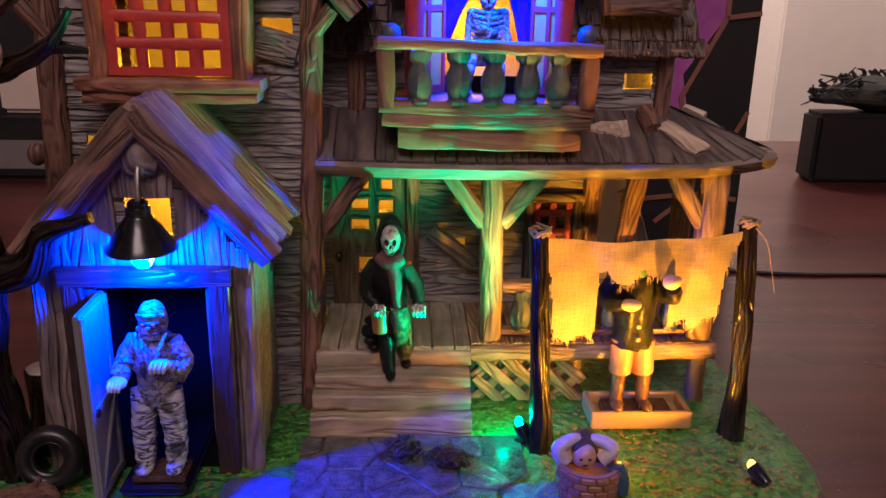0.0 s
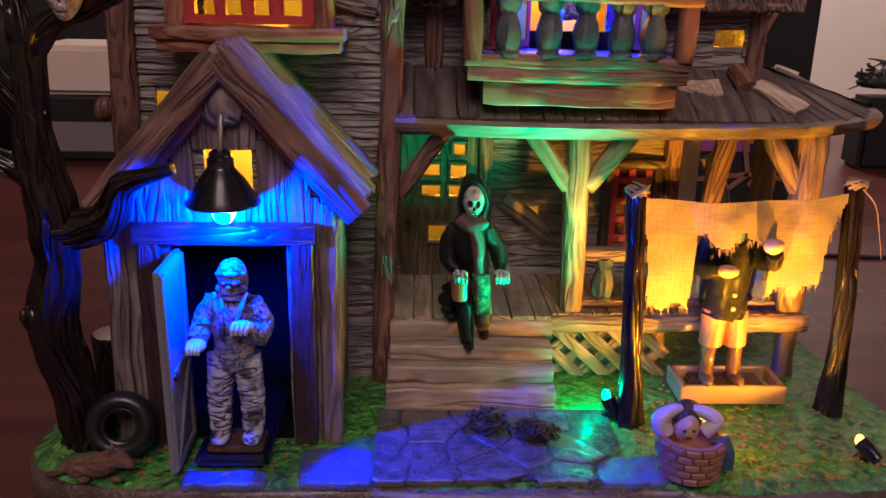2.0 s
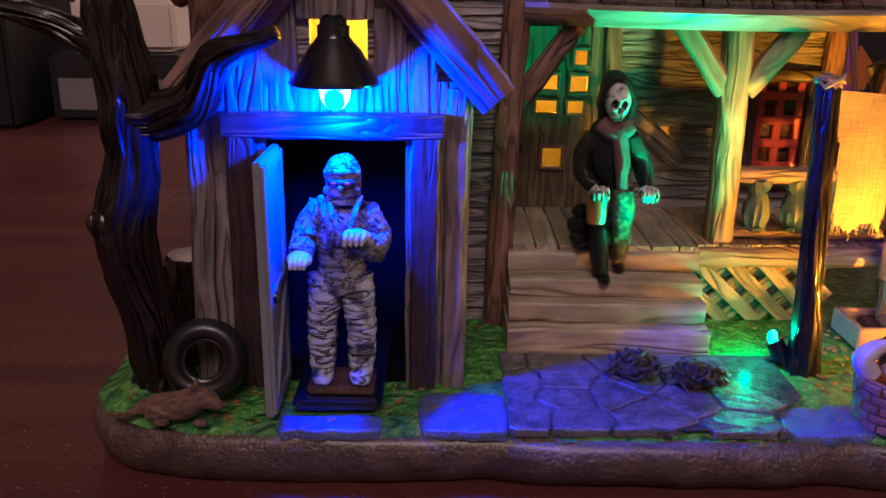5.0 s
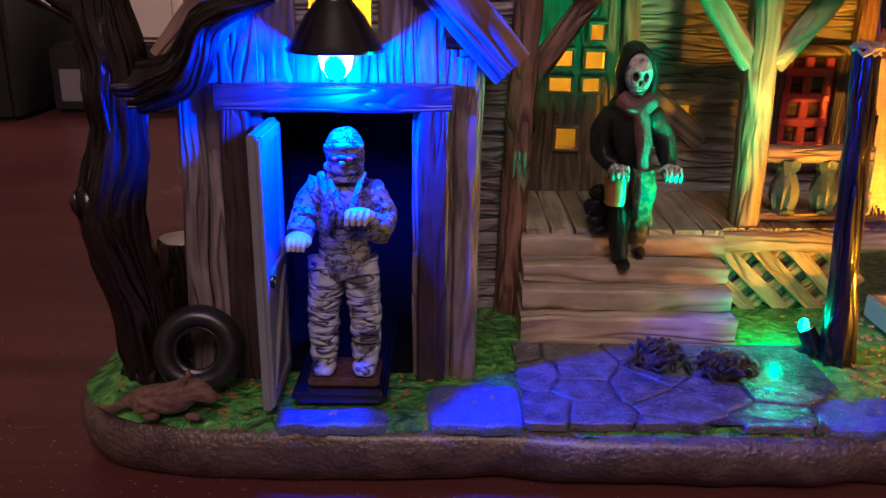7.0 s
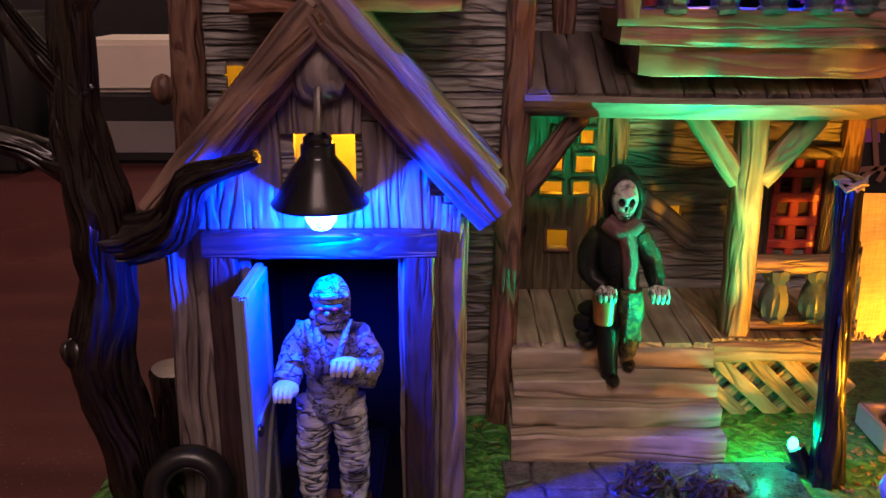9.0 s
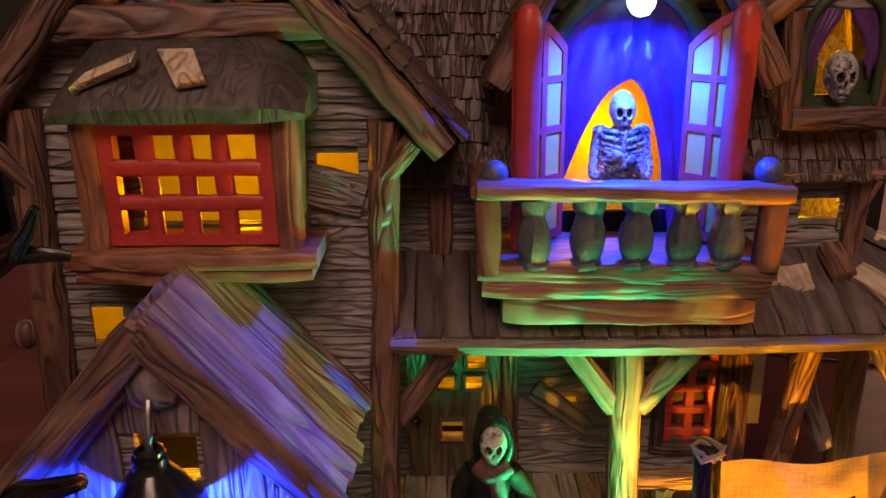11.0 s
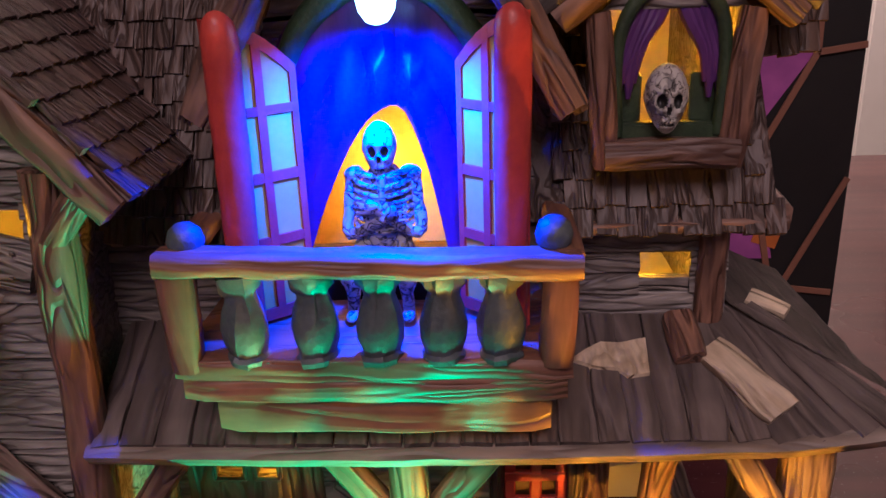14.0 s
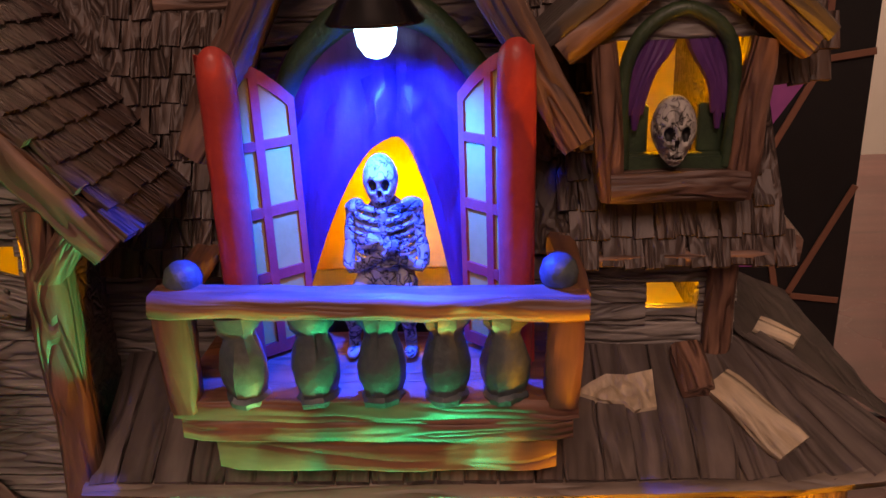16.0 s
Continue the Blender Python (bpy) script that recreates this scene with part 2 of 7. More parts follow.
BONE = washed("bone_paint_with_dark_wash", (0.40, 0.385, 0.36), (0.20, 0.19, 0.18), (0.012, 0.010, 0.009), 420, (1, 1, 1.3), 0.025)
SKULL_BONE = washed("skull_paint_with_dark_wash", (0.50, 0.48, 0.44), (0.30, 0.28, 0.26), (0.012, 0.010, 0.010), 620, (1, 1, 0.8), 0.012)
SOCKET = mottled("black_socket_paint", (0.008, 0.007, 0.007), (0.02, 0.018, 0.018), 2.0, 0.5, 0.1)
BANDAGE = washed("bandage_paint_with_dark_wash", (0.42, 0.43, 0.48), (0.21, 0.215, 0.24), (0.005, 0.005, 0.007), 300, (0.4, 0.4, 1.6), 0.028, 0.55)
PALE_BANDAGE = washed("pale_bandage_paint", (0.20, 0.21, 0.26), (0.10, 0.105, 0.13), (0.008, 0.008, 0.011), 420, (0.7, 0.7, 1.2), 0.020, 0.55)
HAND_BONE = washed("bony_hand_paint", (0.58, 0.56, 0.52), (0.22, 0.21, 0.20), (0.008, 0.008, 0.008), 480, (1.8, 1, 0.6), 0.030)
BLACK_CLOTH = mottled("black_coat_paint", (0.0008, 0.0008, 0.001), (0.003, 0.0028, 0.003), 6.0, 0.34, 1.0, coat=0.12, span=(0.45, 0.7))
BLACK_CLOTH.node_tree.nodes["Principled BSDF"].inputs["Specular IOR Level"].default_value = 0.3
SCARF = mottled("maroon_scarf_paint", (0.05, 0.018, 0.022), (0.18, 0.07, 0.08), 7.0, 0.5, 0.9)
ORANGE_PAINT = mottled("orange_paint", (0.26, 0.10, 0.025), (0.40, 0.165, 0.04), 1.5, 0.45, 0.3)
GREEN_SKIN = mottled("green_monster_paint", (0.06, 0.19, 0.08), (0.13, 0.34, 0.15), 2.0, 0.4, 0.3)
SKIN = mottled("pale_hand_paint", (0.42, 0.25, 0.16), (0.56, 0.36, 0.25), 2.0, 0.4, 0.3)
BOOT = mottled("brown_boot_paint", (0.05, 0.025, 0.012), (0.13, 0.068, 0.03), 2.0, 0.22, 0.4, coat=0.4)
TRAY_PAINT = mottled("tan_tray_paint", (0.30, 0.20, 0.09), (0.38, 0.26, 0.12), 0.6, 0.4, 0.1)
BASKET = mottled("brown_basket_paint", (0.20, 0.09, 0.05), (0.34, 0.17, 0.10), 2.0, 0.45, 0.4)
LILAC = mottled("lilac_cloth_paint", (0.40, 0.33, 0.42), (0.58, 0.50, 0.58), 1.6, 0.45, 0.5)
STONE = mottled("purple_grey_flagstone_paint", (0.035, 0.032, 0.040), (0.16, 0.145, 0.175), 3.2, 0.26, 1.0, coat=0.4)
# blue in this paint stands in for the shed lamp's light on the ground
LAMPLIT_STONE = mottled("blue_lamplight_paving_paint", (0.05, 0.07, 0.18), (0.12, 0.15, 0.36), 3.5, 0.30, 1.0, coat=0.35)
SOIL = mottled("brown_joint_paint", (0.07, 0.058, 0.06), (0.15, 0.125, 0.13), 2.4, 0.5, 0.8)
LEAF = mottled("ochre_leaf_paint", (0.16, 0.10, 0.03), (0.38, 0.24, 0.07), 2.0, 0.5, 0.4)
RIM_BROWN = mottled("glazed_brown_rim_paint", (0.035, 0.024, 0.020), (0.14, 0.095, 0.072), 2.2, 0.28, 1.0, coat=0.4)
BUSH = mottled("dark_tangled_plant_paint", (0.010, 0.008, 0.006), (0.06, 0.04, 0.028), 4.0, 0.3, 1.0)


def grass_paint():
    """Painted moulded grass: greens, with ochre and brown dry-brushed flecks, glossy."""
    m, nt, b, vec, oi = base_material("moulded_grass_paint", 0.42)
    big, flecks = noise_node(nt, vec, 45, (1, 1, 1), 3.0), noise_node(nt, vec, 380, (1, 1, 1), 2.0, 0.8)
    bumps = noise_node(nt, vec, 300, (1, 1, 1), 3.0, 0.6)
    g = ramp_node(nt, [(0.3, (0.014, 0.055, 0.014)), (0.48, (0.045, 0.20, 0.035)), (0.70, (0.12, 0.36, 0.06))])
    nt.links.new(bumps, g.inputs[0])
    f = ramp_node(nt, [(0.60, (0, 0, 0)), (0.66, (1, 1, 1))])
    nt.links.new(flecks, f.inputs[0])
    where = ramp_node(nt, [(0.42, (0.15, 0.15, 0.15)), (0.56, (0.95, 0.95, 0.95))])
    nt.links.new(big, where.inputs[0])
    fac = mix_node(nt, 1.0, f.outputs[0], where.outputs[0], "MULTIPLY")
    nt.links.new(mix_node(nt, fac, g.outputs[0], (0.34, 0.20, 0.05)), b.inputs["Base Color"])
    bump_node(nt, b, bumps, 1.0, 0.3)
    b.inputs["Coat Weight"].default_value, b.inputs["Coat Roughness"].default_value = 0.2, 0.25
    return m


def table_wood():
    m, nt, b, vec, oi = base_material("dark_red_brown_varnished_wood", 0.16)
    grain, wear = noise_node(nt, vec, 60, (0.05, 1, 1), 5.0, 0.5), noise_node(nt, vec, 6, (1, 1, 1), 4.0)
    dust = noise_node(nt, vec, 1000, (1, 1, 1), 2.0)
    r = ramp_node(nt, [(0.3, (0.058, 0.018, 0.016)), (0.7, (0.108, 0.034, 0.030))])
    nt.links.new(grain, r.inputs[0])
    d = ramp_node(nt, [(0.69, (0, 0, 0)), (0.74, (0.6, 0.6, 0.6))])
    nt.links.new(dust, d.inputs[0])
    nt.links.new(mix_node(nt, d.outputs[0], r.outputs[0], (0.35, 0.3, 0.27)), b.inputs["Base Color"])
    rr = ramp_node(nt, [(0.3, (0.24, 0.24, 0.24)), (0.7, (0.38, 0.38, 0.38))])
    nt.links.new(wear, rr.inputs[0])
    nt.links.new(rr.outputs[0], b.inputs["Roughness"])
    b.inputs["Specular IOR Level"].default_value = 0.18
    bump_node(nt, b, grain, 0.05, 0.1)
    return m


def linen():
    """Coarse unbleached cloth: threads both ways, slubs and faint stains."""
    m, nt, b, vec, oi = base_material("unbleached_linen", 0.85)
    weft, warp = noise_node(nt, vec, 2400, (0.08, 0.08, 1), 2.0), noise_node(nt, vec, 2400, (1, 0.3, 0.07), 2.0)
    stain = noise_node(nt, vec, 70, (1, 1, 1), 4.0)
    threads = mix_node(nt, 0.5, weft, warp)
    r = ramp_node(nt, [(0.34, (0.24, 0.175, 0.075)), (0.50, (0.30, 0.22, 0.10)), (0.66, (0.35, 0.265, 0.13))])
    nt.links.new(threads, r.inputs[0])
    d = ramp_node(nt, [(0.3, (0.75, 0.72, 0.66)), (0.65, (1.05, 1.05, 1.05))])
    nt.links.new(stain, d.inputs[0])
    nt.links.new(mix_node(nt, 1.0, r.outputs[0], d.outputs[0], "MULTIPLY"), b.inputs["Base Color"])
    bump_node(nt, b, threads, 0.6, 0.04)
    return m


GRASS, TABLE, CLOTH = grass_paint(), table_wood(), linen()
WALL_PAINT = mottled("cream_wall_paint", (0.62, 0.55, 0.47), (0.68, 0.61, 0.53), 0.06, 0.7, 0.05, coat=0.0)
DARK_CLOTH = mottled("dark_furniture_fabric", (0.012, 0.011, 0.012), (0.03, 0.027, 0.027), 0.2, 0.7, 0.2, coat=0.0)
BLACK_PLASTIC = mottled("black_plastic", (0.004, 0.004, 0.0045), (0.009, 0.0085, 0.009), 0.2, 0.6, 0.05)
CREAM_CARD = mottled("cream_card", (0.66, 0.57, 0.47), (0.78, 0.68, 0.57), 0.1, 0.7, 0.05, coat=0.0)
GREY_PLASTIC = mottled("grey_plastic", (0.16, 0.15, 0.15), (0.22, 0.20, 0.20), 0.1, 0.5, 0.05)
PURPLE_PRINT = mottled("purple_print", (0.22, 0.05, 0.24), (0.44, 0.11, 0.40), 0.3, 0.5, 0.02)
ORANGE_PRINT = mottled("orange_print", (0.45, 0.12, 0.02), (0.60, 0.20, 0.04), 0.3, 0.5, 0.02)
SALMON_PRINT = mottled("salmon_print_line", (0.20, 0.09, 0.055), (0.26, 0.12, 0.075), 0.3, 0.5, 0.02)
FUR = mottled("dark_green_black_fur", (0.012, 0.014, 0.012), (0.04, 0.045, 0.035), 1.0, 0.8, 0.3)

# ---- helpers for building, all in centimetres ----
ORIGIN = {}


def thing(name, at, label, category, group="", kind=""):
    ob = new(name)
    ob.empty_display_size = 0.01
    ob.location = [c * CM for c in at]
    ORIGIN[ob.name] = Vector(at)
    return tagged(ob, label, category, group, kind)


def grain_layer(bm):
    return bm.verts.layers.float_vector.get("grain") or bm.verts.layers.float_vector.new("grain")


def along(p, axis):
    """Where the grain stands at a place: its run first, then the two ways across."""
    x, y, z = (c * CM for c in p)
    return Vector({"x": (x, y, z), "y": (y, x, z), "z": (z, x, y)}[axis])


def part(name, bm, material, parent=None, label=""):
    """Links a bmesh, whose places are in centimetres of the world, as ONE mesh object under a thing or a part."""
    o = ORIGIN.get(parent.name, Vector()) if parent else Vector()
    first = material[0] if isinstance(material, (list, tuple)) else material
    if first.name in AXIS:
        layer = grain_layer(bm)
        for v in bm.verts:
            if v[layer].length_squared == 0:
                v[layer] = along(v.co, AXIS[first.name])
    for v in bm.verts:
        v.co = (v.co - o) * CM
    bmesh.ops.recalc_face_normals(bm, faces=bm.faces)
    me = bpy.data.meshes.new(name)
    bm.to_mesh(me)
    bm.free()
    for mt in material if isinstance(material, (list, tuple)) else [material]:
        me.materials.append(mt)
    ob = new(name, me)
    ORIGIN[ob.name] = o
    if parent:
        ob.parent = parent
    return tagged(ob, label)


def smooth(ob, angle=40):
    me = ob.data
    me.shade_smooth()
    me.set_sharp_from_angle(angle=radians(angle))
    return ob


def wob(p, scale, amp):
    return noise.noise_vector(Vector(p) * scale) * amp


def loft(bm, rings, mi=0, close=True):
    """Joins rings of places into a skin with capped ends."""
    vs = [[bm.verts.new(p) for p in r] for r in rings]
    n = len(vs[0])
    for a, b in zip(vs, vs[1:]):
        for i in range(n if close else n - 1):
            f = bm.faces.new((a[i], a[(i + 1) % n], b[(i + 1) % n], b[i]))
            f.material_index = mi
    if close:
        for r in (vs[0][::-1], vs[-1]):
            f = bm.faces.new(r)
            f.material_index = mi
    return vs


def beam(bm, p, q, w, d, ref=(0, 1, 0), n=8, rough=0.05, taper=1.0, mi=0, bev=0.22):
    """A hewn bar from p to q: w wide, d thick along ref, with eased edges and uneven faces."""
    p, q, ref = Vector(p), Vector(q), Vector(ref)
    t = (q - p).normalized()
    v = (ref - t * ref.dot(t)).normalized()
    u = t.cross(v)
    a, b = w / 2, d / 2
    e = min(a, b) * bev * 2
    sec = [(-a, -b + e), (-a + e, -b), (a - e, -b), (a, -b + e), (a, b - e), (a - e, b), (-a + e, b), (-a, b - e)]
    rings = []
    for i in range(n + 1):
        k = i / n
        c, s = p.lerp(q, k), 1 + (taper - 1) * k
        if i in (0, n):
            s *= 0.94
        rings.append([c + (u * x + v * y) * s + wob(c + u * x * 2 + v * y * 2, 0.9, rough) for x, y in sec])
    layer = grain_layer(bm)
    off = Vector((p.x * 1.7 + p.z * 2.9, p.x * 3.1 + p.y * 2.3, p.z * 4.1 + q.x))
    for i, ring in enumerate(loft(bm, rings, mi)):
        for vert, (x, y) in zip(ring, sec):
            vert[layer] = (Vector(((q - p).length * i / n, x, y)) + off) * CM
    return bm


def box(bm, x0, x1, y0, y1, z0, z1, bev=0.06, mi=0, rough=0.0):
    bm2 = bmesh.new()
    bmesh.ops.create_cube(bm2, size=1)
    for v in bm2.verts:
        v.co = Vector((x0 + (v.co.x + 0.5) * (x1 - x0), y0 + (v.co.y + 0.5) * (y1 - y0), z0 + (v.co.z + 0.5) * (z1 - z0)))
    if bev:
        bmesh.ops.bevel(bm2, geom=list(bm2.edges), offset=bev, segments=2, affect="EDGES", clamp_overlap=True)
    add_to(bm, bm2, mi, rough)
    return bm


def add_to(bm, bm2, mi=0, rough=0.0, m=None):
    vs = {}
    for v in bm2.verts:
        c = m @ v.co if m else v.co.copy()
        vs[v] = bm.verts.new(c + wob(c, 1.1, rough) if rough else c)
    for f in bm2.faces:
        g = bm.faces.new([vs[v] for v in f.verts])
        g.material_index = mi if mi is not None else f.material_index
        g.smooth = f.smooth
    bm2.free()


def prism(bm, outline, y0, y1, mi=0):
    """A flat outline of (x, z) pushed from y0 to y1."""
    loft(bm, [[Vector((x, y, z)) for x, z in outline] for y in (y0, y1)], mi)
    return bm


def tube(bm, pts, radii, n=10, mi=0, rough=0.0, freq=1.2, flat=1.0, ridge=0.0):
    """A round limb through pts, smoothly curved."""
    pts = [Vector(p) for p in pts]
    fine, rr = [], []
    m = len(pts)
    for i in range(m - 1):
        p0, p1, p2, p3 = pts[max(i - 1, 0)], pts[i], pts[i + 1], pts[min(i + 2, m - 1)]
        for k in range(4):
            t = k / 4
            fine.append(0.5 * (2 * p1 + (p2 - p0) * t + (2 * p0 - 5 * p1 + 4 * p2 - p3) * t * t + (3 * p1 - p0 - 3 * p2 + p3) * t ** 3))
            rr.append(radii[i] + (radii[i + 1] - radii[i]) * t)
    fine.append(pts[-1]), rr.append(radii[-1])
    rings, u = [], None
    for i, c in enumerate(fine):
        t = (fine[min(i + 1, len(fine) - 1)] - fine[max(i - 1, 0)]).normalized()
        if u is None:
            u = t.orthogonal().normalized()
        u = (u - t * u.dot(t)).normalized()
        v = t.cross(u)
        ring = []
        for j in range(n):
            a = 2 * math.pi * j / n
            g = 1 + ridge * math.sin(a * 7 + 3.0 * noise.noise(c * 0.45)) + ridge * 0.7 * math.sin(a * 13 + 5 * noise.noise(c * 0.7 + Vector((9, 0, 0))))
            p = c + (u * math.cos(a) + v * math.sin(a) * flat) * rr[i] * g
            ring.append(p + wob(p, freq, rough * rr[i]))
        rings.append(ring)
    layer, run = grain_layer(bm), 0.0
    for i, ring in enumerate(loft(bm, rings, mi)):
        run += (fine[i] - fine[i - 1]).length if i else 0.0
        for j, vert in enumerate(ring):
            a = 2 * math.pi * j / n
            vert[layer] = Vector((run + fine[0].x, rr[0] * math.cos(a) + fine[0].z, rr[0] * math.sin(a) + fine[0].y)) * CM
    return bm


def blob(bm, c, r, sub=3, rough=0.0, freq=1.0, mi=0, shape=None):
    bm2 = bmesh.new()
    bmesh.ops.create_icosphere(bm2, subdivisions=sub, radius=1)
    for v in bm2.verts:
        u = v.co.copy()
        k = shape(u) if shape else 1.0
        p = Vector((u.x * r[0], u.y * r[1], u.z * r[2])) * k + Vector(c)
        v.co = p + wob(p, freq, rough)
    add_to(bm, bm2, mi)
    return bm


def lathe(bm, c, profile, n=16, mi=0, rough=0.0):
    """Turned about a vertical axis through c; profile of (radius, z)."""
    loft(bm, [[Vector((c[0] + r * math.cos(2 * math.pi * j / n), c[1] + r * math.sin(2 * math.pi * j / n), z))
               + (wob((c[0] + j, c[1], z), 1.0, rough) if rough else Vector()) for j in range(n)] for r, z in profile], mi)
    return bm


def torus(bm, c, R, r, axis, n=28, m=12, mi=0, squash=1.0):
    axis = Vector(axis).normalized()
    u = axis.orthogonal().normalized()
    v = axis.cross(u)
    vs = []
    for i in range(n):
        a = 2 * math.pi * i / n
        d = u * math.cos(a) + v * math.sin(a)
        vs.append([bm.verts.new(Vector(c) + d * (R + r * math.cos(2 * math.pi * j / m)) + axis * r * squash * math.sin(2 * math.pi * j / m)) for j in range(m)])
    for i in range(n):
        for j in range(m):
            bm.faces.new((vs[i][j], vs[(i + 1) % n][j], vs[(i + 1) % n][(j + 1) % m], vs[i][(j + 1) % m])).material_index = mi
    return bm


def holed_slab(bm, x0, x1, z0, z1, y0, y1, holes, keep=None):
    """An upright slab from y0 to y1 with rectangular openings (x0, x1, z0, z1) right through it; keep(x, z) trims its outline."""
    xs = sorted({x0, x1, *(min(max(h[i], x0), x1) for h in holes for i in (0, 1))})
    zs = sorted({z0, z1, *(min(max(h[i], z0), z1) for h in holes for i in (2, 3))})
    full = {}
    for i in range(len(xs) - 1):
        for k in range(len(zs) - 1):
            cx, cz = (xs[i] + xs[i + 1]) / 2, (zs[k] + zs[k + 1]) / 2
            full[i, k] = not any(h[0] < cx < h[1] and h[2] < cz < h[3] for h in holes)
    vs = {}

    def at(i, k, y):
        if (i, k, y) not in vs:
            vs[i, k, y] = bm.verts.new((xs[i], y, zs[k]))
        return vs[i, k, y]
    for (i, k), f in full.items():
        if not f:
            continue
        for y in (y0, y1):
            bm.faces.new((at(i, k, y), at(i + 1, k, y), at(i + 1, k + 1, y), at(i, k + 1, y)))
        for di, dk, a, b in ((-1, 0, (i, k), (i, k + 1)), (1, 0, (i + 1, k), (i + 1, k + 1)), (0, -1, (i, k), (i + 1, k)), (0, 1, (i, k + 1), (i + 1, k + 1))):
            if not full.get((i + di, k + dk), False):
                bm.faces.new((at(*a, y0), at(*b, y0), at(*b, y1), at(*a, y1)))
    return bm


def siding(parent, x0, x1, z0, z1, y, holes, row, material, span=None):
    """Lapped, uneven horizontal boards on the face of a wall; each board is a piece of its own and stops at the openings."""
    z, r = z0, 0
    while z < z1 - 0.05:
        h = min(row * (1 + 0.25 * noise.noise(Vector((x0, z, 3.1)))), z1 - z)
        a, b = span(z + h / 2) if span else (x0, x1)
        cuts = sorted((hh[0], hh[1]) for hh in holes if hh[2] < z + h * 0.6 and hh[3] > z + h * 0.4)
        runs, s = [], a
        for c0, c1 in cuts:
            if c0 > s:
                runs.append((s, min(c0, b)))
            s = max(s, c1)
        if s < b:
            runs.append((s, b))
        for s0, s1 in runs:
            if s1 - s0 < 0.12:
                continue
            bm, rings, n = bmesh.new(), [], max(3, int((s1 - s0) / 0.7))
            for i in range(n + 1):
                x = s0 + (s1 - s0) * i / n
                d0, d1 = 0.10 * noise.noise(Vector((x * 0.8, r * 3.3, 1))), 0.05 * noise.noise(Vector((x * 1.6, r * 1.7, 7)))
                rings.append([Vector((x, y + 0.02, z + d0 + 0.01)), Vector((x, y - 0.13 - d1, z + d0 + 0.03)), Vector((x, y - 0.10 - d1, z + h * 0.5 + d0)),
                              Vector((x, y - 0.03, z + h + d0 * 0.6)), Vector((x, y + 0.02, z + h + d0 * 0.6))])
            loft(bm, rings)
            part("board", bm, material, parent)
        z += h
        r += 1


def shingle_meshes(w, l, material, count=3):
    out = []
    for k in range(count):
        bm = bmesh.new()
        ww, ll = w * (1.0 - 0.03 * k), l * (1.22 + 0.05 * k)
        loft(bm, [[Vector((x * ww / 2, 0.0 + (0.02 if i in (1, 2) else 0), z)) + wob((x + k * 3, z, k), 1.3, 0.045) for i, (x, z) in enumerate(((-1, 0), (-0.97, -ll), (0.97, -ll), (1, 0)))] if j == 0 else
                  [Vector((x * ww / 2, -(0.05 if i in (0, 3) else 0.13 + 0.02 * k), z)) + wob((x + k * 3, z, k), 1.3, 0.045) for i, (x, z) in enumerate(((-1, 0), (-0.92, -ll + 0.03), (0.92, -ll + 0.03), (1, 0)))] for j in (0, 1)])
        layer = grain_layer(bm)
        for v in bm.verts:
            v[layer] = along(v.co, "z")
            v.co *= CM
        bmesh.ops.recalc_face_normals(bm, faces=bm.faces)
        me = bpy.data.meshes.new("shingle")
        bm.to_mesh(me)
        bm.free()
        me.materials.append(material)
        out.append(me)
    return out


def lay_shingles(parent, corner, across, up, width, height, meshes, w, row, skip=None):
    """Rows of separate shingles over a slope: corner at its lower end, unit vectors across and up the slope."""
    across, up, corner = Vector(across).normalized(), Vector(up).normalized(), Vector(corner)
    out = across.cross(up)
    o = ORIGIN[parent.name]
    rows, cols, k = int(height / row), int(width / w), 0
    for r in range(rows + 1):
        for c in range(cols + 1):
            x = (c + (0.5 if r % 2 else 0.0)) * w
            p = corner + across * x + up * ((r + 0.9) * row)
            if x > width + 0.2 or (skip and skip(p)):
                continue
            jit = noise.noise_vector(Vector((c * 1.7, r * 2.3, 5)))
            turn = Matrix((across, -out, up)).transposed().to_4x4()
            ob = new("shingle", meshes[(c * 7 + r * 3) % len(meshes)])
            ob.parent = parent
            ob.matrix_basis = Matrix.Translation((p - o + out * (0.02 + 0.03 * abs(jit.x)) + across * jit.z * 0.05) * CM) @ turn @ pose(0, 0, 0, 2.5 * jit.x, 3 * jit.y, 0)
            k += 1


# ---- the room and the table ----
def room():
    for name, (x0, x1, y0, y1, z0, z1) in (("floor", (-260, 260, -180, 300, -80, -75)), ("ceiling", (-260, 260, -180, 300, 180, 186)),
                                           ("wall_north", (-260, 260, 300, 308, -80, 180)), ("wall_south", (-260, 260, -188, -180, -80, 180)),
                                           ("wall_west", (-268, -260, -180, 300, -80, 180)), ("wall_east", (260, 268, -180, 300, -80, 180))):
        bm = bmesh.new()
        box(bm, x0, x1, y0, y1, z0, z1, 0)
        tagged(part(name, bm, DARK_CLOTH if name == "floor" else WALL_PAINT), kind="structure")


room()


def table():
    t = thing("table", (0, 20, -75), "dark red-brown varnished wooden table with a dusty top", "table")
    bm = bmesh.new()
    box(bm, -95, 130, -45, 97, -3.2, 0, 0.5)
    part("tabletop", bm, TABLE, t)
    for x in (-88, 122):
        for y in (-38, 90):
            bm = bmesh.new()
            beam(bm, (x, y, -75), (x, y, -3.2), 7, 7, n=2, rough=0)
            part("leg", bm, TABLE, t)


table()

